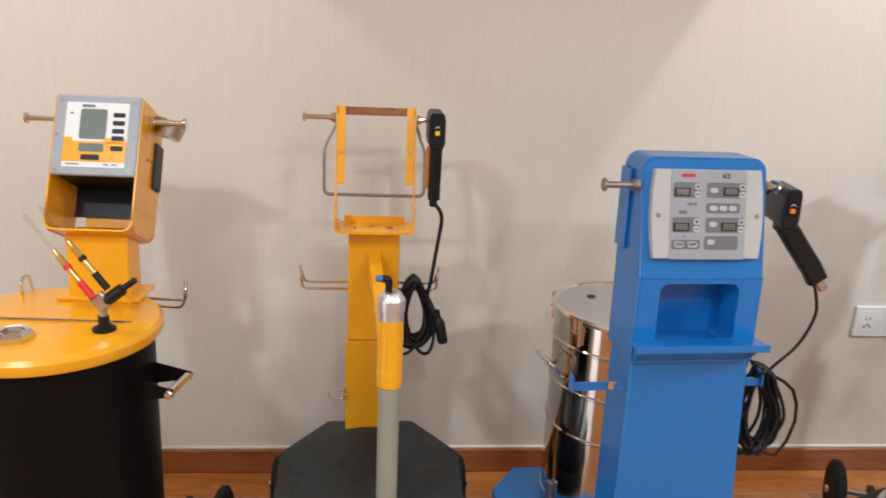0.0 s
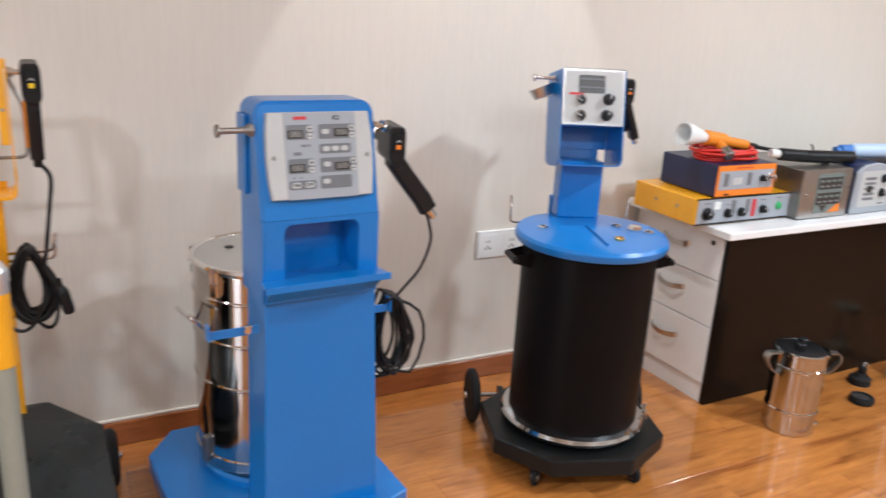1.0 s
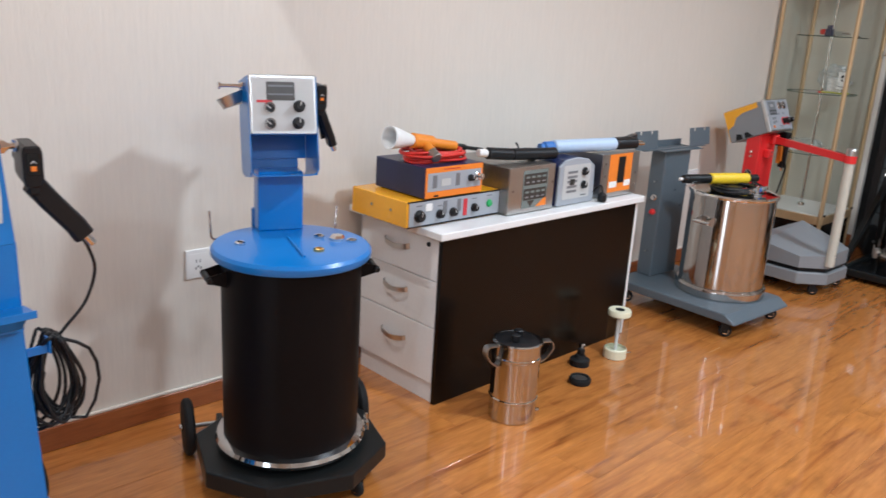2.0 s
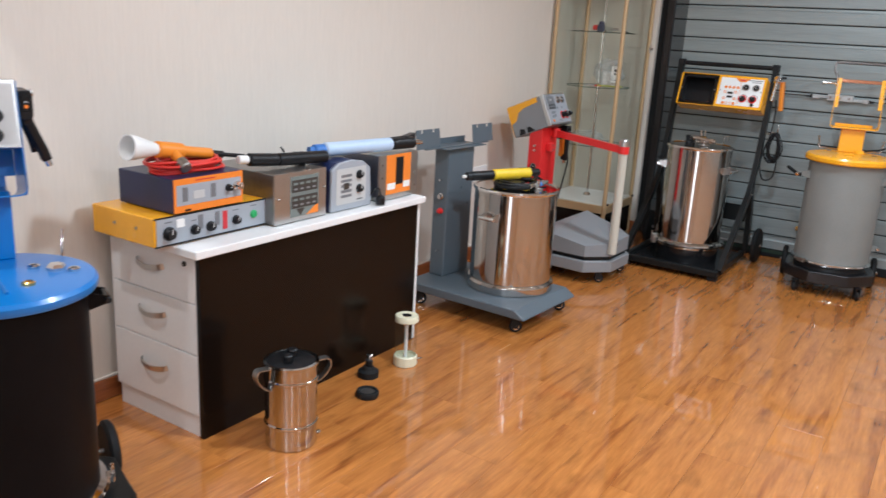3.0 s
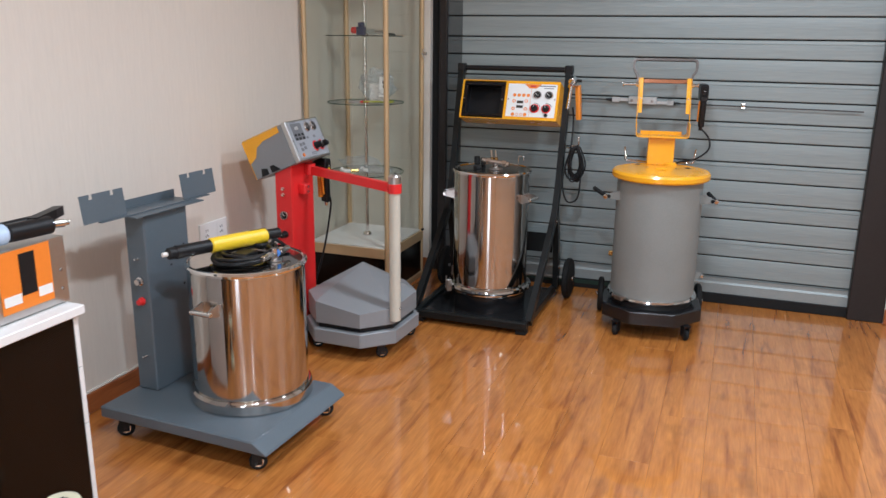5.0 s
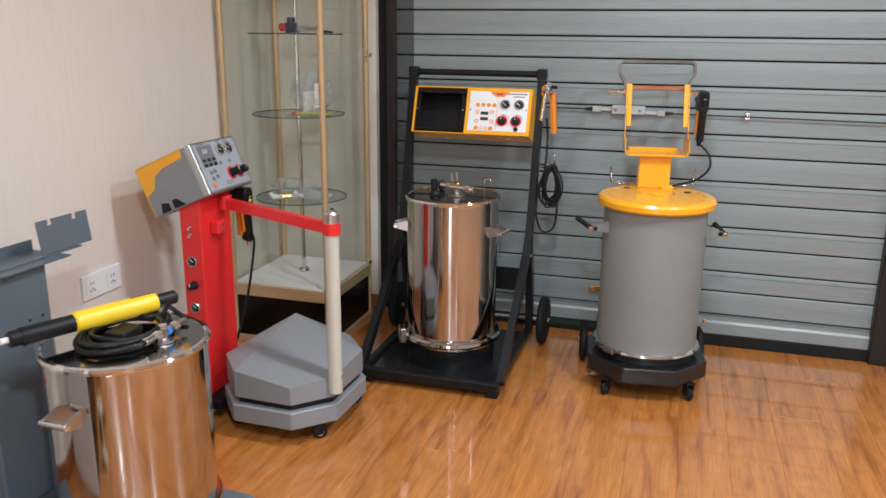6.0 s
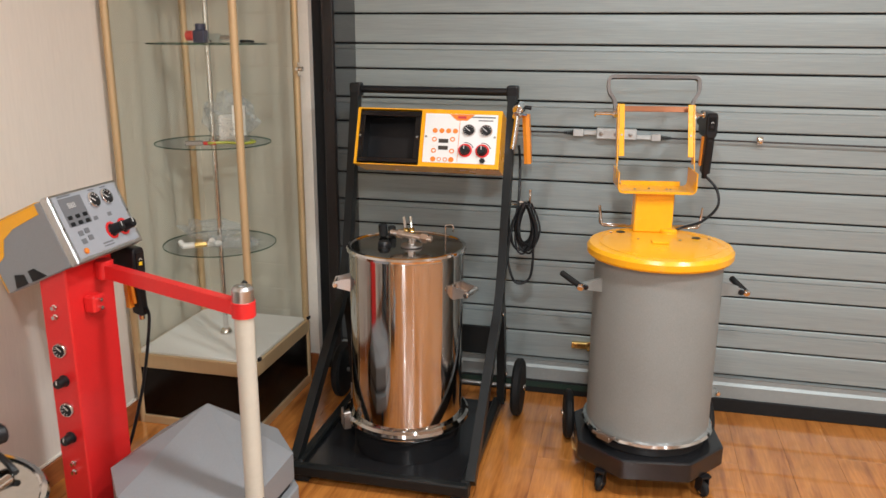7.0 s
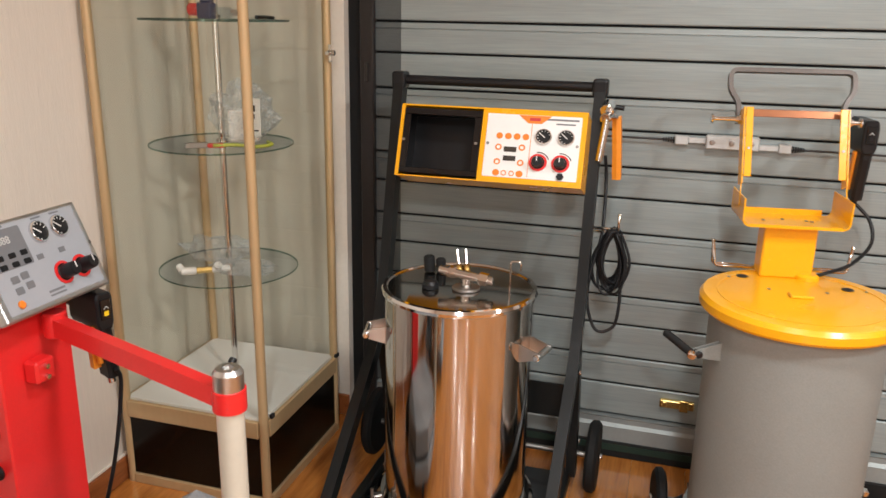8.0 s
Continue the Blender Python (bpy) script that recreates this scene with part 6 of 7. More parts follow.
bars(face, "print", KEY_GREY, pm2, [(0.05, 0.005, 0.0, -0.075), (0.05, 0.004, 0.0, -0.084), (0.02, 0.012, -0.005, 0.005), (0.02, 0.012, 0.065, 0.005), (0.06, 0.005, -0.1, 0.092), (0.03, 0.004, 0.03, 0.09), (0.03, 0.004, 0.09, 0.09)])
screws(face, hm @ Matrix.Translation((0, -0.0003, 0)) @ FACE, [(-0.16, 0.0), (0.16, 0.0)], 0.005)
hung_gun(pose(5.725, 2.10, 0.90, 0, 0, -20), AMBER_PLASTIC, "black and amber spray gun hanging behind the red arm", 10, BLACK, BRIGHT_YELLOW)
cable("gun_cable", [(5.74, 2.08, 0.735), (5.765, 2.09, 0.68), (5.76, 2.12, 0.5), (5.745, 2.15, 0.36), (5.73, 2.2, 0.2), (5.70, 2.28, 0.04), (5.75, 2.34, 0.01)], 0.0055, BLACK, "black gun cable hanging beside the red column")
cable("white_lead", [(5.93, 2.47, 0.36), (5.95, 2.46, 0.28), (5.92, 2.46, 0.16), (5.90, 2.44, 0.01)], 0.006, WHITE_PLASTIC, "white lead by the wall")
coil("cable_coil", pose(5.76, 2.22, 0.0), 9, 0.10, 0.10, 0.008, BLACK, "black hose coiled on the floor behind the red unit", 21, flat=True, spread=0.11)

# ---- black trolley with a tilted control box ----
cart = thing("hopper_trolley", pose(6.365, 1.372, 0, 0, 0, -90), "charcoal trolley with tilted amber control box and wheels", "trolley")
part("base_tray", box(-0.3, 0.3, -0.35, 0.37, 0.03, 0.052, 0.004), BASE_BLACK, cart)
for x0, x1, y0, y1 in ((-0.335, 0.335, -0.385, -0.35), (-0.335, -0.30, -0.35, 0.37), (0.30, 0.335, -0.35, 0.37)):
    part("edge_tube", box(x0, x1, y0, y1, 0.03, 0.075, 0.006), CHARCOAL, cart)
for s in (-1, 1):
    part("front_foot", box(s * 0.3 - 0.03, s * 0.3 + 0.03, -0.37, -0.31, 0.0, 0.03, 0.004), RUBBER, cart)
sec = [(-0.017, -0.024), (0.017, -0.024), (0.017, 0.024), (-0.017, 0.024)]
for s in (-1, 1):
    x = s * 0.335
    part("side_frame", sweep(round_path([(x, -0.33, 0.06), (x, 0.225, 0.545), (x, 0.30, 0.74), (x, 0.45, 1.40)], 0.09, 6), 0, section=sec), CHARCOAL, cart, "bent square-tube side frame")
    part("rear_leg", sweep(round_path([(x, 0.24, 0.60), (x, 0.33, 0.35), (x, 0.36, 0.06)], 0.12, 6), 0, section=sec), CHARCOAL, cart)
    part("corner_cap", box(x - 0.024, x + 0.024, 0.42, 0.475, 1.36, 1.415, 0.008, 2), BLACK, cart)
    big_wheel(cart, s * 0.405, 0.385, 0.125, 0.04)
    for by, bz in ((0.20, 0.52), (0.34, 0.2)):
        part("frame_bolt", bar((x + s * 0.0175, by, bz), (x + s * 0.026, by, bz), 0.008, 6), CHROME, cart)
part("top_bar", bar((-0.33, 0.452, 1.388), (0.33, 0.452, 1.388), 0.016, 18), BLACK, cart, "black grip bar")
part("axle", bar((-0.405, 0.385, 0.125), (0.405, 0.385, 0.125), 0.01), DULL_STEEL, cart)
part("rear_panel", box(-0.315, 0.315, 0.30, 0.306, 0.30, 0.42), CHARCOAL, cart)
hm = Matrix.Translation((0.022, 0.258, 1.216)) @ pose(0, 0, 0, -20) @ Matrix.Diagonal((0.98, 1, 0.93, 1))
a, b_h = 0.303, 0.125
box_ = part("box_shell", at(box(-a + 0.003, a - 0.003, 0.147, 0.15, -b_h + 0.004, b_h - 0.006), hm), YELLOW, cart, "amber sheet-metal control box")
part("edge_strip", at(box(-a + 0.003, -a + 0.012, 0.0, 0.006, -b_h + 0.004, b_h - 0.006), hm), YELLOW, box_)
part("top_plate", at(box(-a, a, 0.0, 0.15, b_h - 0.006, b_h, 0.001), hm), YELLOW, box_)
part("bottom_plate", at(prism([(0.0, -b_h), (0.0, -b_h + 0.004), (0.15, -b_h + 0.008), (0.15, -b_h + 0.004)], -a, a, "x"), hm), YELLOW, box_)
for s in (-1, 1):
    part("side_plate", at(prism([(0.0, -b_h + 0.004), (0.0, b_h - 0.006), (0.147, b_h - 0.006), (0.147, -b_h + 0.008)], s * a - (0.003 if s > 0 else 0), s * a + (0.003 if s < 0 else 0), "x"), hm), YELLOW, box_)
part("front_plate", at(box(-0.028, a - 0.003, 0.0, 0.005, -b_h + 0.004, b_h - 0.006), hm), YELLOW, box_)
part("bezel", at(join(box(-a + 0.014, -0.03, -0.004, 0.0, b_h - 0.036, b_h - 0.014, 0.001), box(-a + 0.014, -0.03, -0.004, 0.0, -b_h + 0.012, -b_h + 0.030, 0.001), box(-a + 0.014, -a + 0.036, -0.004, 0.0, -b_h + 0.0305, b_h - 0.0365, 0.001), box(-0.052, -0.03, -0.004, 0.0, -b_h + 0.0305, b_h - 0.0365, 0.001)), hm), GLOSS_BLACK, box_)
rec = prism([(0.001, -b_h + 0.012), (0.001, b_h - 0.013), (0.12, b_h - 0.013), (0.12, -b_h + 0.05), (0.06, -b_h + 0.014)], -a + 0.015, -0.031, "x")
bmesh.ops.delete(rec, geom=[f for f in rec.faces if all(v.co.y < 0.002 for v in f.verts)], context="FACES")
bmesh.ops.reverse_faces(rec, faces=rec.faces[:])
part("recess", at(rec, hm), BLACK, box_, "black storage recess")
pm = hm @ Matrix.Translation((0.138, -0.0004, 0.0)) @ FACE
sheet = part("label_sheet", at(plate(0.298, 0.212, 0.001, 0, 0, 0.003), pm), WHITE_PLASTIC, cart, "white printed control sheet")
pm2 = pm @ Matrix.Translation((0, 0, 0.0011))
part("logo_flash", at(prism([(-0.05, 0.105), (0.055, 0.105), (0.024, 0.078), (-0.018, 0.078)], 0, 0.0006), pm2), ORANGE_PRINT, sheet)
bars(sheet, "print", RED_PRINT, pm2 @ Matrix.Translation((0, 0, 0.0007)), [(0.034, 0.010, 0.003, 0.092)])
bars(sheet, "print", KEY_GREY, pm2, [(0.10, 0.006, 0.09, 0.094), (0.06, 0.005, 0.10, 0.08)])
part("divider", at(join(plate(0.002, 0.18, 0.0005, -0.005, -0.01)), pm2), ORANGE_PRINT, sheet)
for x in (0.035, 0.105):
    gauge(sheet, pm2, x, 0.036, 0.027)
    knob(sheet, pm2, x - 0.01, -0.05, 0.021, 0.03, BLACK, RED)
    part("scale_arc", at(sweep([(0.034 * math.cos(radians(q_)), 0.034 * math.sin(radians(q_)), 0.0006) for q_ in range(20, 110, 10)], 0.0015, 5), pm2 @ Matrix.Translation((x - 0.01, -0.05, 0))), BLACK, sheet)
for k in range(4):
    part("round_key", at(disc(0.0105, 0.0014, -0.105 + 0.028 * k, 0.032), pm2), ORANGE_PRINT, sheet)
for x, y in ((-0.105, -0.006), (-0.03, -0.004), (-0.105, -0.055), (-0.03, -0.055)):
    part("ring_key", at(lathe([(0.006, 0), (0.0105, 0), (0.0105, 0.0014), (0.006, 0.0012)], 18), pm2 @ Matrix.Translation((x, y, 0))), ORANGE_PRINT, sheet)
for x in (-0.105, -0.03):
    part("round_key", at(disc(0.011, 0.0014, x, -0.092), pm2), ORANGE_PRINT, sheet)
for x in (-0.08, -0.055):
    part("ring_key", at(lathe([(0.006, 0), (0.009, 0), (0.009, 0.0014), (0.006, 0.0012)], 18), pm2 @ Matrix.Translation((x, -0.092, 0))), ORANGE_PRINT, sheet)
for y in (-0.012, -0.042):
    part("digit_window", at(plate(0.04, 0.017, 0.0012, -0.067, y), pm2), DARK_DISPLAY, sheet)
part("hex_button", at(lathe([(0.012, 0), (0.012, 0.006), (0, 0.006)], 6, False), pm2 @ Matrix.Translation((0.098, -0.092, 0))), BLACK, sheet)
screws(sheet, pm2, [(-0.141, 0.005), (0.141, 0.01)], 0.005)
screws(box_, hm @ Matrix.Translation((0, -0.0042, 0)) @ FACE, [(-a + 0.02, 0.0), (-0.041, 0.0)], 0.005)
hook(cart, [(0.345, 0.38, 0.95), (0.41, 0.38, 0.95), (0.43, 0.36, 0.955), (0.432, 0.35, 1.01)], 0.005)
hook(cart, [(0.345, 0.395, 0.935), (0.41, 0.395, 0.935), (0.43, 0.37, 0.945), (0.432, 0.35, 1.0)], 0.005)
part("gun_bracket", join(box(0.352, 0.40, 0.40, 0.44, 1.30, 1.305), bar((0.36, 0.42, 1.28), (0.36, 0.42, 1.33), 0.012, 14)), CHROME, cart)
can = hopper(pose(6.315, 1.348, 0.145, 0, 0, -90), "polished steel hopper with clamps standing on charcoal trolley", 0.215, 0.702, (-14, 194), (), 80, 0.80, 0.0, 0.06)
part("foot_flange", lathe([(0.2155, 0.020), (0.238, 0.024), (0.243, 0.034), (0.240, 0.046), (0.230, 0.054), (0.2155, 0.052)], 64), STEEL, can)
part("foot_ring", lathe([(0.195, -0.092), (0.208, -0.092), (0.212, -0.002), (0.2, -0.006)], 56), BASE_BLACK, can, "black foot ring")
for a_ in (165, 215):
    part("clamp", at(join(box(0.232, 0.262, -0.012, 0.012, 0.0, 0.07, 0.003), bar((0.255, -0.02, 0.05), (0.255, 0.02, 0.05), 0.006), bar((0.264, 0, 0.02), (0.264, 0, 0.09), 0.005)), pose(0, 0, 0, 0, 0, a_)), DULL_STEEL, can)
HZ = 0.145 + 0.702 + 0.0065
fitg = thing("pump_fitting", pose(6.29, 1.333, HZ), "chrome pump with elbow on the steel hopper lid", "fitting")
part("tee", join(bar((0.0, 0.07, 0.05), (-0.01, -0.09, 0.034), 0.013, 18, 0.002), bar((0, -0.01, 0.0), (0, -0.01, 0.045), 0.015, 18), bar((-0.008, -0.05, 0.04), (-0.009, -0.075, 0.037), 0.019, 6), bar((0, 0.02, 0.045), (0, 0.04, 0.048), 0.017, 6)), CHROME, fitg)
part("base_disc", at(rod(0.04, 0.008, 30, 0.002), Matrix.Translation((0, -0.01, 0))), DULL_STEEL, fitg)
part("nipple", join(bar((0.03, 0.02, 0.05), (0.06, 0.035, 0.095), 0.006, 12), bar((0.04, 0.0, 0.05), (0.07, 0.012, 0.095), 0.006, 12)), CHROME, fitg)
part("brass_nut", join(bar((0.02, 0.015, 0.036), (0.035, 0.022, 0.058), 0.011, 6), bar((0.03, -0.004, 0.036), (0.045, 0.002, 0.058), 0.011, 6)), BRASS, fitg)
grip = thing("black_grip", pose(6.41, 1.468, HZ), "pair of black rubber grips on the hopper lid", "grip")
part("sleeve", join(bar((0, 0, 0), (0.0, 0.004, 0.05), 0.017, 16, 0.004), bar((0.01, -0.032, 0), (0.012, -0.03, 0.042), 0.015, 16, 0.004)), RUBBER, grip)
part("lid_knob", at(lathe([(0.024, 0), (0.024, 0.012), (0.018, 0.02), (0, 0.022)], 22), Matrix.Translation((-0.075, -0.045, 0.7085))), BLACK, can, "low black knob")
wire = thing("wire_stand", pose(6.37, 1.213, HZ), "bent clear wire clip on the hopper lid", "clip")
part("wire", sweep(round_path([(0, 0, 0), (0, 0, 0.07), (0.0, -0.03, 0.072), (0.0, -0.03, 0.045)], 0.008), 0.003, 7), CHROME, wire)
gun = thing("spray_gun", pose(6.79, 1.005, 1.30, 0, 0, -90), "chrome spray gun with amber grip on charcoal trolley", "spray gun")
part("body", join(bar((-0.005, -0.06, 0.0), (0.01, 0.06, 0.015), 0.017, 16, 0.003), bar((-0.005, -0.03, 0.02), (0.0, 0.02, 0.035), 0.022, 18, 0.003), bar((0.0, -0.05, 0.0), (-0.015, -0.06, -0.13), 0.012, 14)), CHROME, gun)
part("grip", sweep(smooth_path([(0.024, 0.03, 0.0), (0.032, 0.03, -0.10), (0.038, 0.035, -0.20)], 4), 0, section=[(-0.014, -0.02), (0.0, -0.024), (0.014, -0.02), (0.014, 0.02), (0.0, 0.024), (-0.014, 0.02)]), AMBER_PLASTIC, gun, "amber plastic grip")
part("trigger", sweep(smooth_path([(0.0, -0.03, -0.01), (-0.01, -0.045, -0.08), (-0.016, -0.04, -0.14)], 4), 0.006, 8), CHROME, gun)
part("lever", bar((0.01, 0.03, 0.03), (0.045, 0.03, 0.026), 0.008, 12), BLACK, gun)
coil("cable_coil", pose(6.735, 0.955, 0.95, 0, 0, -90), 13, 0.046, 0.105, 0.0045, BLACK, "black cable coiled on the trolley's chrome hook", 14, spread=0.022)
cable("gun_cable", [(6.84, 1.01, 1.17), (6.83, 1.0, 1.08), (6.76, 0.995, 0.93), (6.72, 1.02, 0.80), (6.70, 1.02, 0.70), (6.69, 0.985, 0.62), (6.70, 0.93, 0.64), (6.72, 0.92, 0.74), (6.735, 0.93, 0.80)], 0.0055, BLACK, "black gun cable hanging from the trolley")

# ---- amber unit with a grey drum ----
LID_H = 0.893
unit = thing("powder_coating_unit", pose(6.42, 0.432, 0, 0, 0, -82), "amber lidded powder coating unit with a grey drum", "machine", "drum units")
drum_base(unit, BASE_BLACK, 0.085, 0.16, 0.53, 0.52, (-1, 1), 0.1, cast=0.34)
part("drum_seat", lathe([(0.22, 0.161), (0.21, 0.194), (0.2, 0.194)], 40), BLACK, unit)
part("drum", lathe([(0.215, 0.197), (0.226, 0.199), (0.226, LID_H - 0.03), (0.21, LID_H - 0.03)], 72), DRUM_GREY, unit, "grey coated drum")
ringp = part("clamp_ring", lathe([(0.224, 0.192), (0.238, 0.194), (0.243, 0.203), (0.238, 0.212), (0.2265, 0.216)], 64), CHROME, unit, "chrome clamp ring")
part("clamp_lever", at(join(box(0.238, 0.26, -0.03, 0.03, 0.196, 0.216, 0.003), bar((0.254, -0.05, 0.211), (0.254, 0.05, 0.221), 0.006), bar((0.252, 0.02, 0.196), (0.252, 0.05, 0.226), 0.005)), pose(0, 0, 0, 0, 0, 225)), DULL_STEEL, ringp)
lid = part("lid", lathe([(0.228, LID_H - 0.042), (0.252, LID_H - 0.042), (0.258, LID_H - 0.034), (0.258, LID_H - 0.014), (0.249, LID_H - 0.002), (0.238, LID_H), (0, LID_H)], 80), YELLOW, unit, "glossy amber round lid")
part("lid_recess", lathe([(0.214, LID_H + 0.0002), (0.214, LID_H + 0.0012), (0.209, LID_H + 0.0012), (0.209, LID_H + 0.0002)], 64), YELLOW, lid)
for x, y in ((-0.12, 0.155), (0.145, 0.085)):
    part("lid_hole", at(rod(0.016, 0.0016, 20), Matrix.Translation((x, y, LID_H))), BLACK, lid)
part("cable_boss", at(lathe([(0.034, 0), (0.033, 0.010), (0.026, 0.016), (0, 0.016)], 28), Matrix.Translation((0.06, 0.17, LID_H))), YELLOW, lid)
part("centre_tab", box(-0.03, 0.03, -0.02, 0.02, LID_H - 0.001, LID_H + 0.008, 0.003), YELLOW, lid)
screws(lid, Matrix.Translation((0, 0, LID_H)), [(-0.16, 0.14), (-0.07, 0.05), (0.08, 0.045), (0.19, 0.075)], 0.005)
part("column", box(-0.072, 0.072, 0.165, 0.24, LID_H - 0.001, 1.0435, 0.004), YELLOW, unit)
hh = open_head(unit, 0.235, 1.045, 0.284, 0.315, 20, YELLOW, deep=0.13, stud_len=0.08)
part("carry_loop", at(sweep(round_path([(-0.147, 0.0, 0.28), (-0.147, 0.0, 0.345), (-0.173, 0.0, 0.38), (-0.173, 0.0, 0.44), (0.173, 0.0, 0.44), (0.173, 0.0, 0.38), (0.147, 0.0, 0.345), (0.147, 0.0, 0.28)], 0.022), 0, section=flat_section(0.013, 0.02)), hh), LOOP_STEEL, unit, "flat steel carry loop")
for s in (-1, 1):
    hook(unit, [(s * 0.07, 0.245, LID_H + 0.008), (s * 0.19, 0.245, LID_H + 0.008), (s * 0.195, 0.235, LID_H + 0.085)], 0.005)
    hook(unit, [(s * 0.07, 0.23, LID_H + 0.006), (s * 0.185, 0.23, LID_H + 0.006), (s * 0.195, 0.235, LID_H + 0.08)], 0.005)
for ang in (-22, 202):
    side_handle(unit, 0.226, 0.755, ang, DRUM_GREY, 0.015, 0.075, BLACK)
    m_ = pose(0, 0, 0.755, 0, 0, ang)
    sx = 1 if ang < 0 else -1
    part("grip", bar((sx * 0.283, -0.118, 0.755), (sx * 0.283 - (0.035 if sx > 0 else 0.066), -0.05, 0.785), 0.011, 14, 0.003), RUBBER, unit, "black bar grip")
    part("grip_end", bar((sx * 0.287, -0.128, 0.750), (sx * 0.283, -0.116, 0.756), 0.013, 14, 0.003), CHROME, unit)
side_handle(unit, 0.226, 0.30, 12, DRUM_GREY, 0.03, 0.05, CHROME)
part("warning_tag", at(box(0.2265, 0.229, -0.02, 0.02, 0.34, 0.39), pose(0, 0, 0, 0, 0, 20)), BRIGHT_YELLOW, unit)
hung_gun(pose(6.79, 0.262, 1.285, 0, 0, -82), AMBER_PLASTIC, "black spray gun with amber insert on the grey drum unit", 0, BLACK, BLACK)
cable("gun_cable", [(6.815, 0.262, 1.08), (6.80, 0.215, 1.03), (6.76, 0.21, 0.97), (6.68, 0.27, 0.925), (6.60, 0.345, 0.915), (6.595, 0.375, LID_H + 0.01)], 0.0055, BLACK, "black gun cable running into the amber lid")

# ---- glass display cabinet ----
CX0, CX1, CY0, CY1, CH = 6.278, 6.862, 1.978, 2.536, 2.05
cab = thing("display_cabinet", pose((CX0 + CX1) / 2, (CY0 + CY1) / 2, 0), "tall glass display cabinet with champagne frame and round shelves", "cabinet")
hx, hy = (CX1 - CX0) / 2, (CY1 - CY0) / 2
for sx in (-1, 1):
    for sy in (-1, 1):
        part("corner_post", at(join(rod(0.0155, CH, 20)), Matrix.Translation((sx * (hx - 0.0155), sy * (hy - 0.0155), 0))), GOLD_ALU, cab, "champagne aluminium post")
for name, z0, z1 in (("bottom_rail", 0.0, 0.035), ("middle_rail", 0.255, 0.315), ("top_rail", CH - 0.06, CH)):
    for s in (-1, 1):
        part(name, box(-hx + 0.03, hx - 0.03, s * (hy - 0.008) - 0.008, s * (hy - 0.008) + 0.008, z0, z1, 0.002), GOLD_ALU, cab)
        part(name, box(s * (hx - 0.008) - 0.008, s * (hx - 0.008) + 0.008, -hy + 0.03, hy - 0.03, z0, z1, 0.002), GOLD_ALU, cab)
for s in (-1, 1):
    part("lower_panel", box(-hx + 0.03, hx - 0.03, s * (hy - 0.012) - 0.003, s * (hy - 0.012) + 0.003, 0.036, 0.254), DARK_LAMINATE, cab, "dark lower panel")
    part("lower_panel", box(s * (hx - 0.012) - 0.003, s * (hx - 0.012) + 0.003, -hy + 0.03, hy - 0.03, 0.036, 0.254), DARK_LAMINATE, cab, "dark lower panel")
    p = part("pane", box(-hx + 0.03, hx - 0.03, s * (hy - 0.010) - 0.0025, s * (hy - 0.010) + 0.0025, 0.316, CH - 0.061), GLASS, cab, "clear glass pane")
    p.visible_shadow = False
    p = part("pane", box(s * (hx - 0.010) - 0.0025, s * (hx - 0.010) + 0.0025, -hy + 0.03, hy - 0.03, 0.316, CH - 0.061), GLASS, cab, "clear glass pane")
    p.visible_shadow = False
part("floor_board", box(-hx + 0.018, hx - 0.018, -hy + 0.018, hy - 0.018, 0.30, 0.322, 0.001), WHITE, cab, "white cabinet floor")
part("top_board", box(-hx + 0.02, hx - 0.02, -hy + 0.02, hy - 0.02, CH - 0.04, CH - 0.01), WHITE, cab)
part("centre_pole", join(rod(0.011, CH - 0.37, 18)), CHROME, cab).location = (0, 0, 0.323)
part("pole_foot", lathe([(0.028, 0.323), (0.028, 0.333), (0.02, 0.345), (0.012, 0.347)], 24), CHROME, cab)
SHELVES = (0.737, 1.172, 1.571)
for z in SHELVES:
    sh = part("glass_shelf", lathe([(0.0115, z - 0.003), (0.232, z - 0.003), (0.234, z), (0.232, z + 0.003), (0.0115, z + 0.003)], 56), SHELF_GLASS, cab, "round glass shelf")
    sh.visible_shadow = False
    rim = part("shelf_rim", lathe([(0.2345, z - 0.003), (0.237, z - 0.002), (0.237, z + 0.003), (0.2345, z + 0.002)], 56), SHELF_EDGE, sh, "green ground glass edge")
    rim.visible_shadow = False
    part("shelf_clamp", lathe([(0.0115, z + 0.0032), (0.02, z + 0.0032), (0.02, z + 0.016), (0.0115, z + 0.018)], 20), CHROME, cab)
part("door_lock", join(box(hx - 0.04, hx - 0.034, -hy - 0.012, -hy, 1.435, 1.495, 0.002), bar((hx - 0.075, -hy - 0.012, 1.467), (hx - 0.025, -hy - 0.012, 1.467), 0.007, 14), bar((hx - 0.05, -hy - 0.002, 1.467), (hx - 0.05, -hy - 0.03, 1.467), 0.010, 16, 0.002)), CHROME, cab, "chrome door lock")
for x0, x1 in ((hx - 0.03, hx - 0.005), (-hx + 0.04, -hx + 0.06)):
    part("door_stop", box(x0, x1, -hy - 0.004, -hy + 0.008, 0.315, 0.33, 0.002), BLACK, cab)

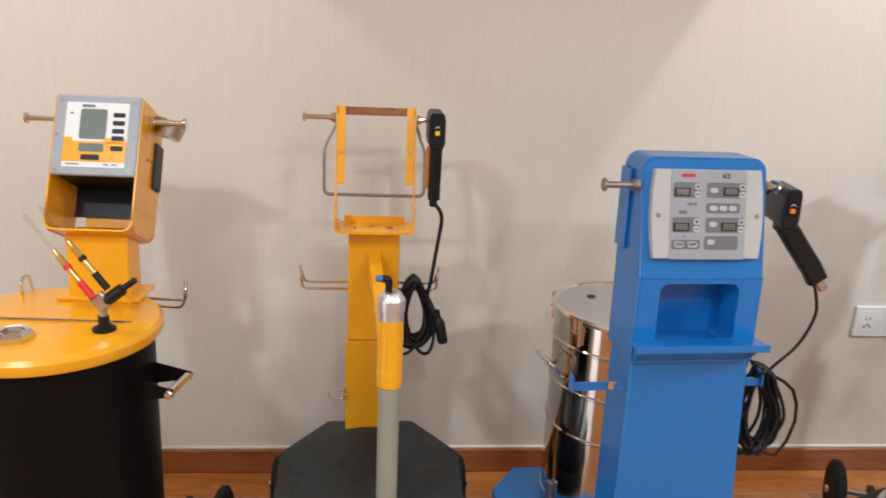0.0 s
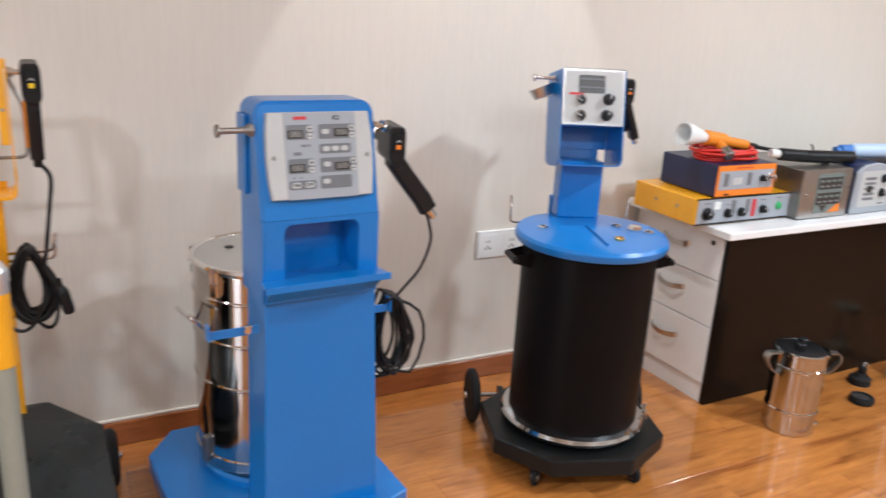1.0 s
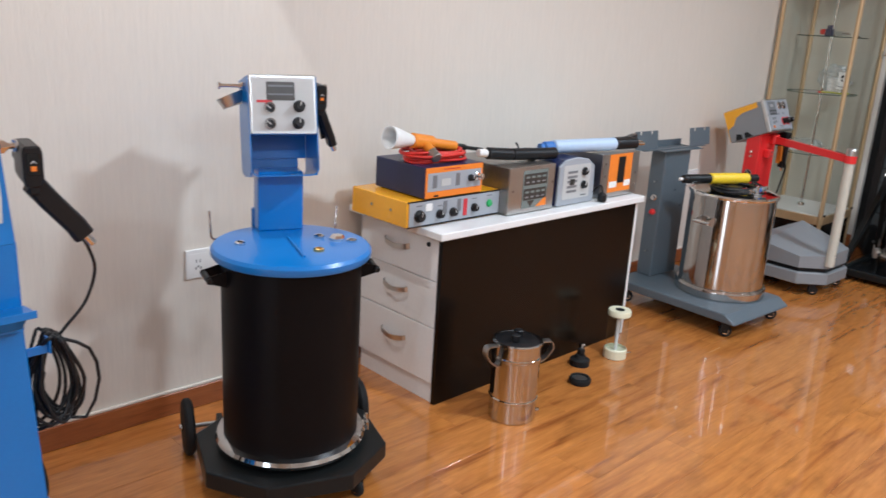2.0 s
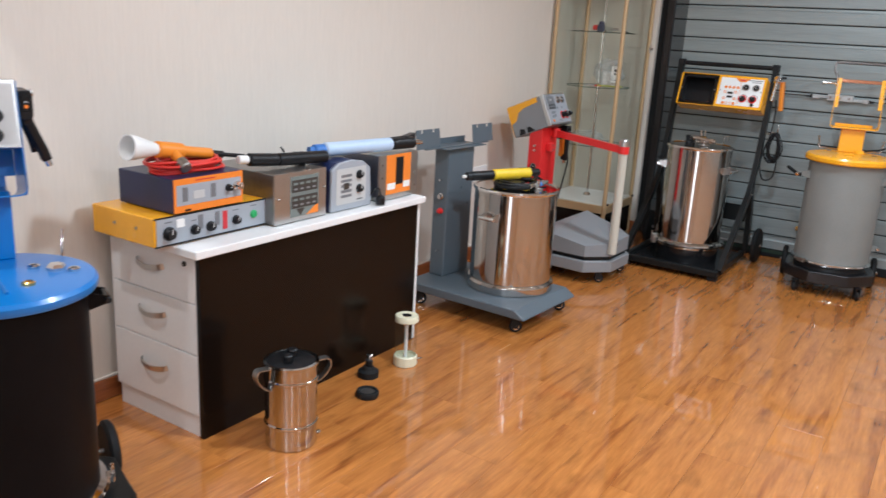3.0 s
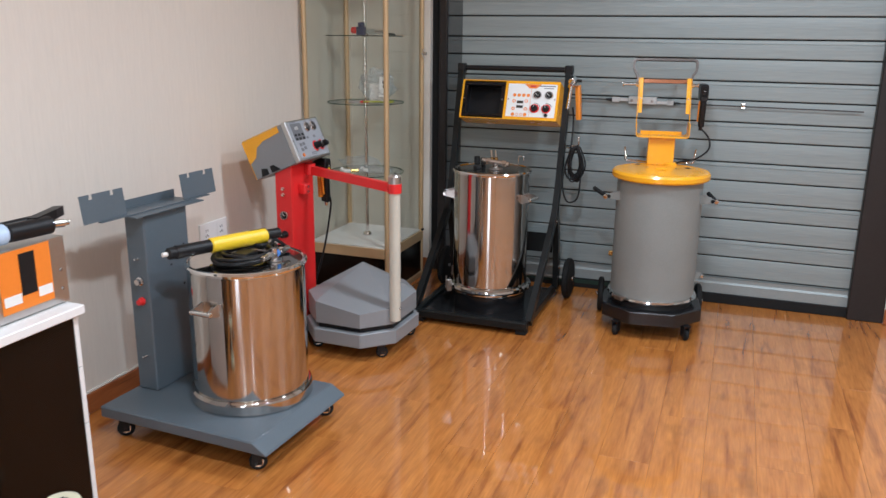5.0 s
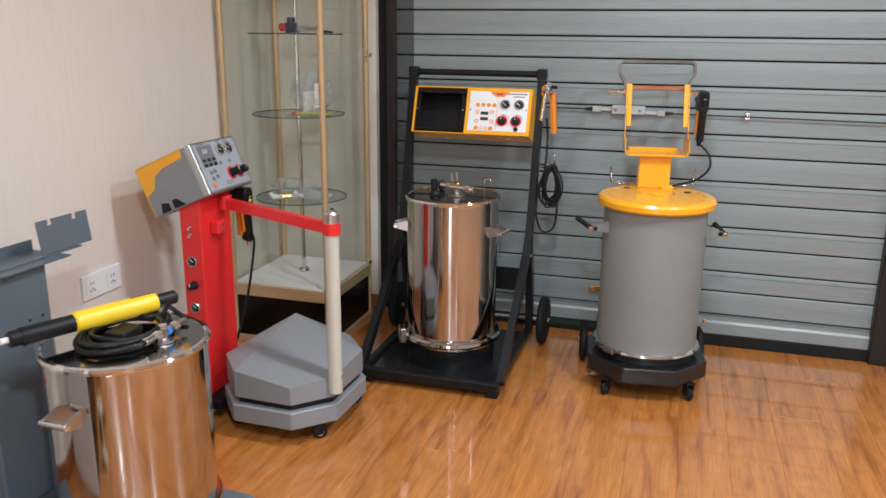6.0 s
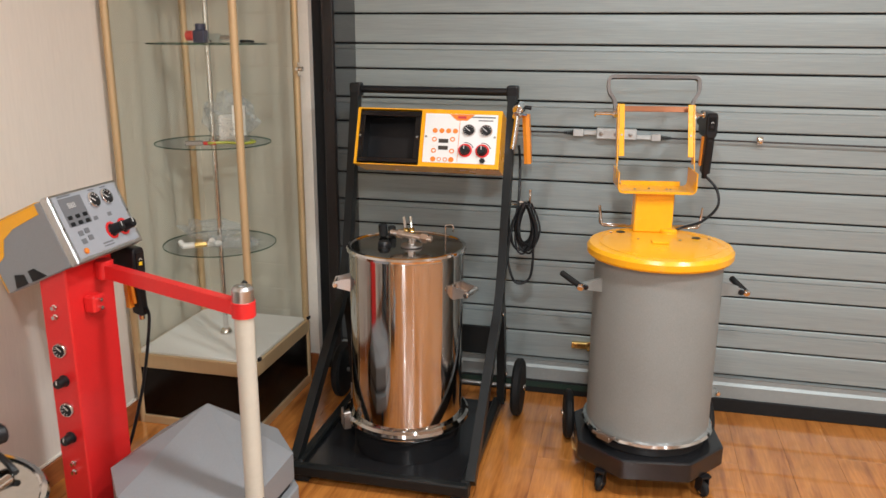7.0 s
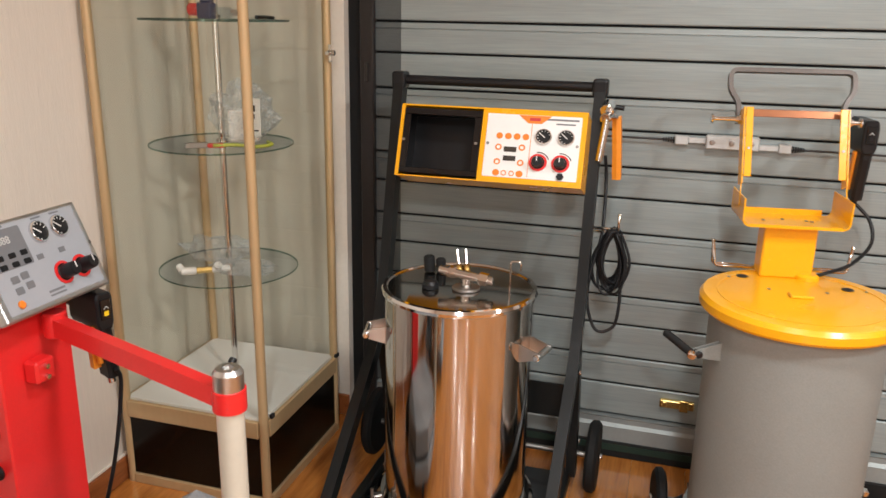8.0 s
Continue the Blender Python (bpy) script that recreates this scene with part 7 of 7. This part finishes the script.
ccx, ccy = (CX0 + CX1) / 2, (CY0 + CY1) / 2
Z3 = SHELVES[2] + 0.0035
reg = thing("air_regulator", pose(ccx - 0.03, ccy + 0.01, Z3, 0, 0, -90), "dark blue air regulator with a red cap on a glass shelf", "regulator")
part("body", join(box(-0.025, 0.025, -0.02, 0.02, 0.0, 0.05, 0.004), bar((0, 0, 0.05), (0, 0, 0.075), 0.02, 18, 0.003)), DARK_BLUE, reg)
part("knob_cap", bar((-0.025, 0, 0.028), (-0.062, 0, 0.028), 0.02, 18, 0.004), RED_CABLE, reg)
part("bowl", bar((0.03, 0, 0.02), (0.09, 0.0, 0.02), 0.017, 18, 0.004), CLEAR, reg)
part("port", join(bar((0.09, 0, 0.02), (0.14, 0, 0.02), 0.011, 6)), BRUSHED, reg)
spring = thing("tube_fitting", pose(ccx + 0.02, ccy - 0.16, Z3), "small black tube fitting on a glass shelf", "fitting")
part("tube", sweep(smooth_path([(-0.04, 0, 0.008), (0.02, 0, 0.008), (0.06, 0, 0.006), (0.09, 0.01, 0.006)], 4), 0.006, 8), BLACK, spring)


def parcel(name, m, w, d, h, seed, label, mat=BAG):
    """A crumpled bag."""
    rnd = random.Random(seed)
    bm = bmesh.new()
    bmesh.ops.create_icosphere(bm, subdivisions=3, radius=1)
    for v in bm.verts:
        n_ = noise.noise(v.co * 2.3 + Vector((seed, 0, 0))) * 0.5 + noise.noise(v.co * 5.0 + Vector((0, seed, 0))) * 0.22
        v.co = Vector((v.co.x * w * (1 + n_), v.co.y * d * (1 + n_), max(0.0, (v.co.z * 0.5 + 0.5) * h * (1 + n_ * 0.8))))
    t = thing(name, m, label, "bag")
    part("film", bm, mat, t)
    return t


Z2s, Z1s = SHELVES[1] + 0.0035, SHELVES[0] + 0.0035
bag = parcel("plastic_bag", pose(ccx + 0.03, ccy - 0.07, Z2s), 0.085, 0.11, 0.185, 4, "clear crumpled plastic bag with a white label")
part("contents", at(box(-0.03, 0.03, -0.05, 0.05, 0.003, 0.11, 0.01, 2), pose(0, 0.0, 0, 0, 0, 20)), PAPER, bag)
part("label_card", at(join(box(-0.035, -0.033, -0.075, -0.02, 0.03, 0.15)), pose(-0.04, -0.02, 0.005, 0, 0, 6)), WHITE_PLASTIC, bag)
part("writing", at(join(box(-0.0355, -0.0352, -0.058, -0.04, 0.108, 0.128), box(-0.0355, -0.0352, -0.056, -0.042, 0.085, 0.1), box(-0.0355, -0.0352, -0.068, -0.028, 0.045, 0.049)), pose(-0.04, -0.02, 0.005, 0, 0, 6)), BLACK, bag)
tool = thing("hand_tool", pose(ccx - 0.12, ccy - 0.02, Z2s, 0, 0, -60), "small steel and red hand tool on a glass shelf", "tool")
part("blade", box(-0.07, 0.0, -0.008, 0.008, 0.0, 0.018, 0.002), DULL_STEEL, tool)
part("tool_handle", box(0.0, 0.05, -0.011, 0.011, 0.0, 0.014, 0.003), RED_CABLE, tool)
hose = thing("tube_bundle", pose(ccx - 0.03, ccy - 0.1, Z2s), "yellow-green flexible tube on a glass shelf", "tube")
part("tube", sweep(smooth_path([(-0.09, 0.06, 0.008), (-0.05, 0.0, 0.008), (-0.06, -0.07, 0.008), (0.0, -0.1, 0.008), (0.05, -0.06, 0.008)], 6), 0.006, 8), material("lime_tube", (0.42, 0.45, 0.05), 0.4), hose)
parcel("plastic_bag", pose(ccx + 0.06, ccy + 0.07, Z1s), 0.10, 0.12, 0.075, 9, "flat clear plastic bag on a glass shelf")
parcel("plastic_bag", pose(ccx - 0.06, ccy - 0.09, Z1s), 0.075, 0.11, 0.04, 13, "small clear plastic bag on a glass shelf")
fitg = thing("pipe_fitting", pose(ccx - 0.12, ccy + 0.03, Z1s, 0, 0, -55), "white and brass pipe fitting on a glass shelf", "fitting")
part("fitting_body", join(bar((-0.07, 0, 0.016), (-0.02, 0, 0.016), 0.013, 14, 0.003), bar((0.03, 0, 0.016), (0.09, 0, 0.016), 0.011, 14, 0.003), bar((0.05, 0, 0.016), (0.05, -0.015, 0.035), 0.013, 14), bar((-0.065, 0.0, 0.016), (-0.075, 0.02, 0.03), 0.012, 12)), WHITE_PLASTIC, fitg)
part("brass_joint", bar((-0.02, 0, 0.016), (0.03, 0, 0.016), 0.011, 6), BRASS, fitg)

# ---- wall sockets ----


def socket_plate(name, x0, x1, z0, z1, label):
    t = thing(name, pose((x0 + x1) / 2, WALL_Y, (z0 + z1) / 2), label, "wall socket", "wall sockets")
    w, h = x1 - x0, z1 - z0
    part("plate", box(-w / 2, w / 2, -0.011, 0.0, -h / 2, h / 2, 0.003, 2), WHITE_PLASTIC, t)
    for s in (-1, 1):
        x = s * w * 0.27
        part("socket_face", box(x - h * 0.36, x + h * 0.36, -0.0122, -0.0108, -h * 0.36, h * 0.36, 0.0005), WHITE_PLASTIC, t)
        part("slots", join(box(x - 0.009, x - 0.006, -0.0127, -0.0121, 0.006, 0.018), box(x + 0.006, x + 0.009, -0.0127, -0.0121, 0.006, 0.018), box(x - 0.002, x + 0.002, -0.0127, -0.0121, -0.016, -0.006), box(x - 0.012, x - 0.008, -0.0127, -0.0121, -0.022, -0.012), box(x + 0.008, x + 0.012, -0.0127, -0.0121, -0.022, -0.012)), BLACK, t)
    return t


socket_plate("wall_socket", 1.715, 1.925, 0.535, 0.648, "white double wall socket behind the blue unit")
socket_plate("wall_socket", 5.235, 5.46, 0.545, 0.645, "white double wall socket near the red unit")

# ---- downlights ----
first = None
for x, y, power in LAMPS:
    lamp(x, y, power)
    if first is None:
        first = thing("downlight", pose(x, y, CEILING), "unseen round white recessed ceiling downlight", "ceiling light", "downlights")
        part("trim_ring", lathe([(0.11, 0.0), (0.11, -0.012), (0.13, -0.010), (0.13, 0.002), (0.125, 0.0)], 32), WHITE_PLASTIC, first)
        part("diffuser", lathe([(0, -0.006), (0.11, -0.006), (0.11, -0.002), (0, -0.002)], 32), EMIT, first)
    else:
        copy_thing(first, pose(x, y, CEILING))

# ---- laminate floor, plank by plank ----
floor = tagged(new("floor"), "glossy orange-brown wood laminate floor in long planks", kind="structure")
PW, PL = 0.193, 1.22
rnd = random.Random(7)
plank = {}
y = Y0
row = 0
while y < WALL_Y - 0.01:
    y1 = min(y + PW, WALL_Y)
    x = X0 - (0.37 * row % 1.0) * PL
    while x < SHUT_X + 0.2:
        a, b = max(x, X0), min(x + PL, SHUT_X + 0.2)
        if b - a > 0.03:
            key = (round(b - a, 4), round(y1 - y, 4))
            if key not in plank:
                ob = part("plank", box(0.0003, key[0] - 0.0003, 0.0003, key[1] - 0.0003, -0.0115, 0.0, 0.0004), PLANK, floor)
                plank[key] = ob.data
            else:
                ob = new("plank", plank[key])
                ob.parent = floor
            ob.location = (a, y, 0)
        x += PL
    y, row = y1, row + 1
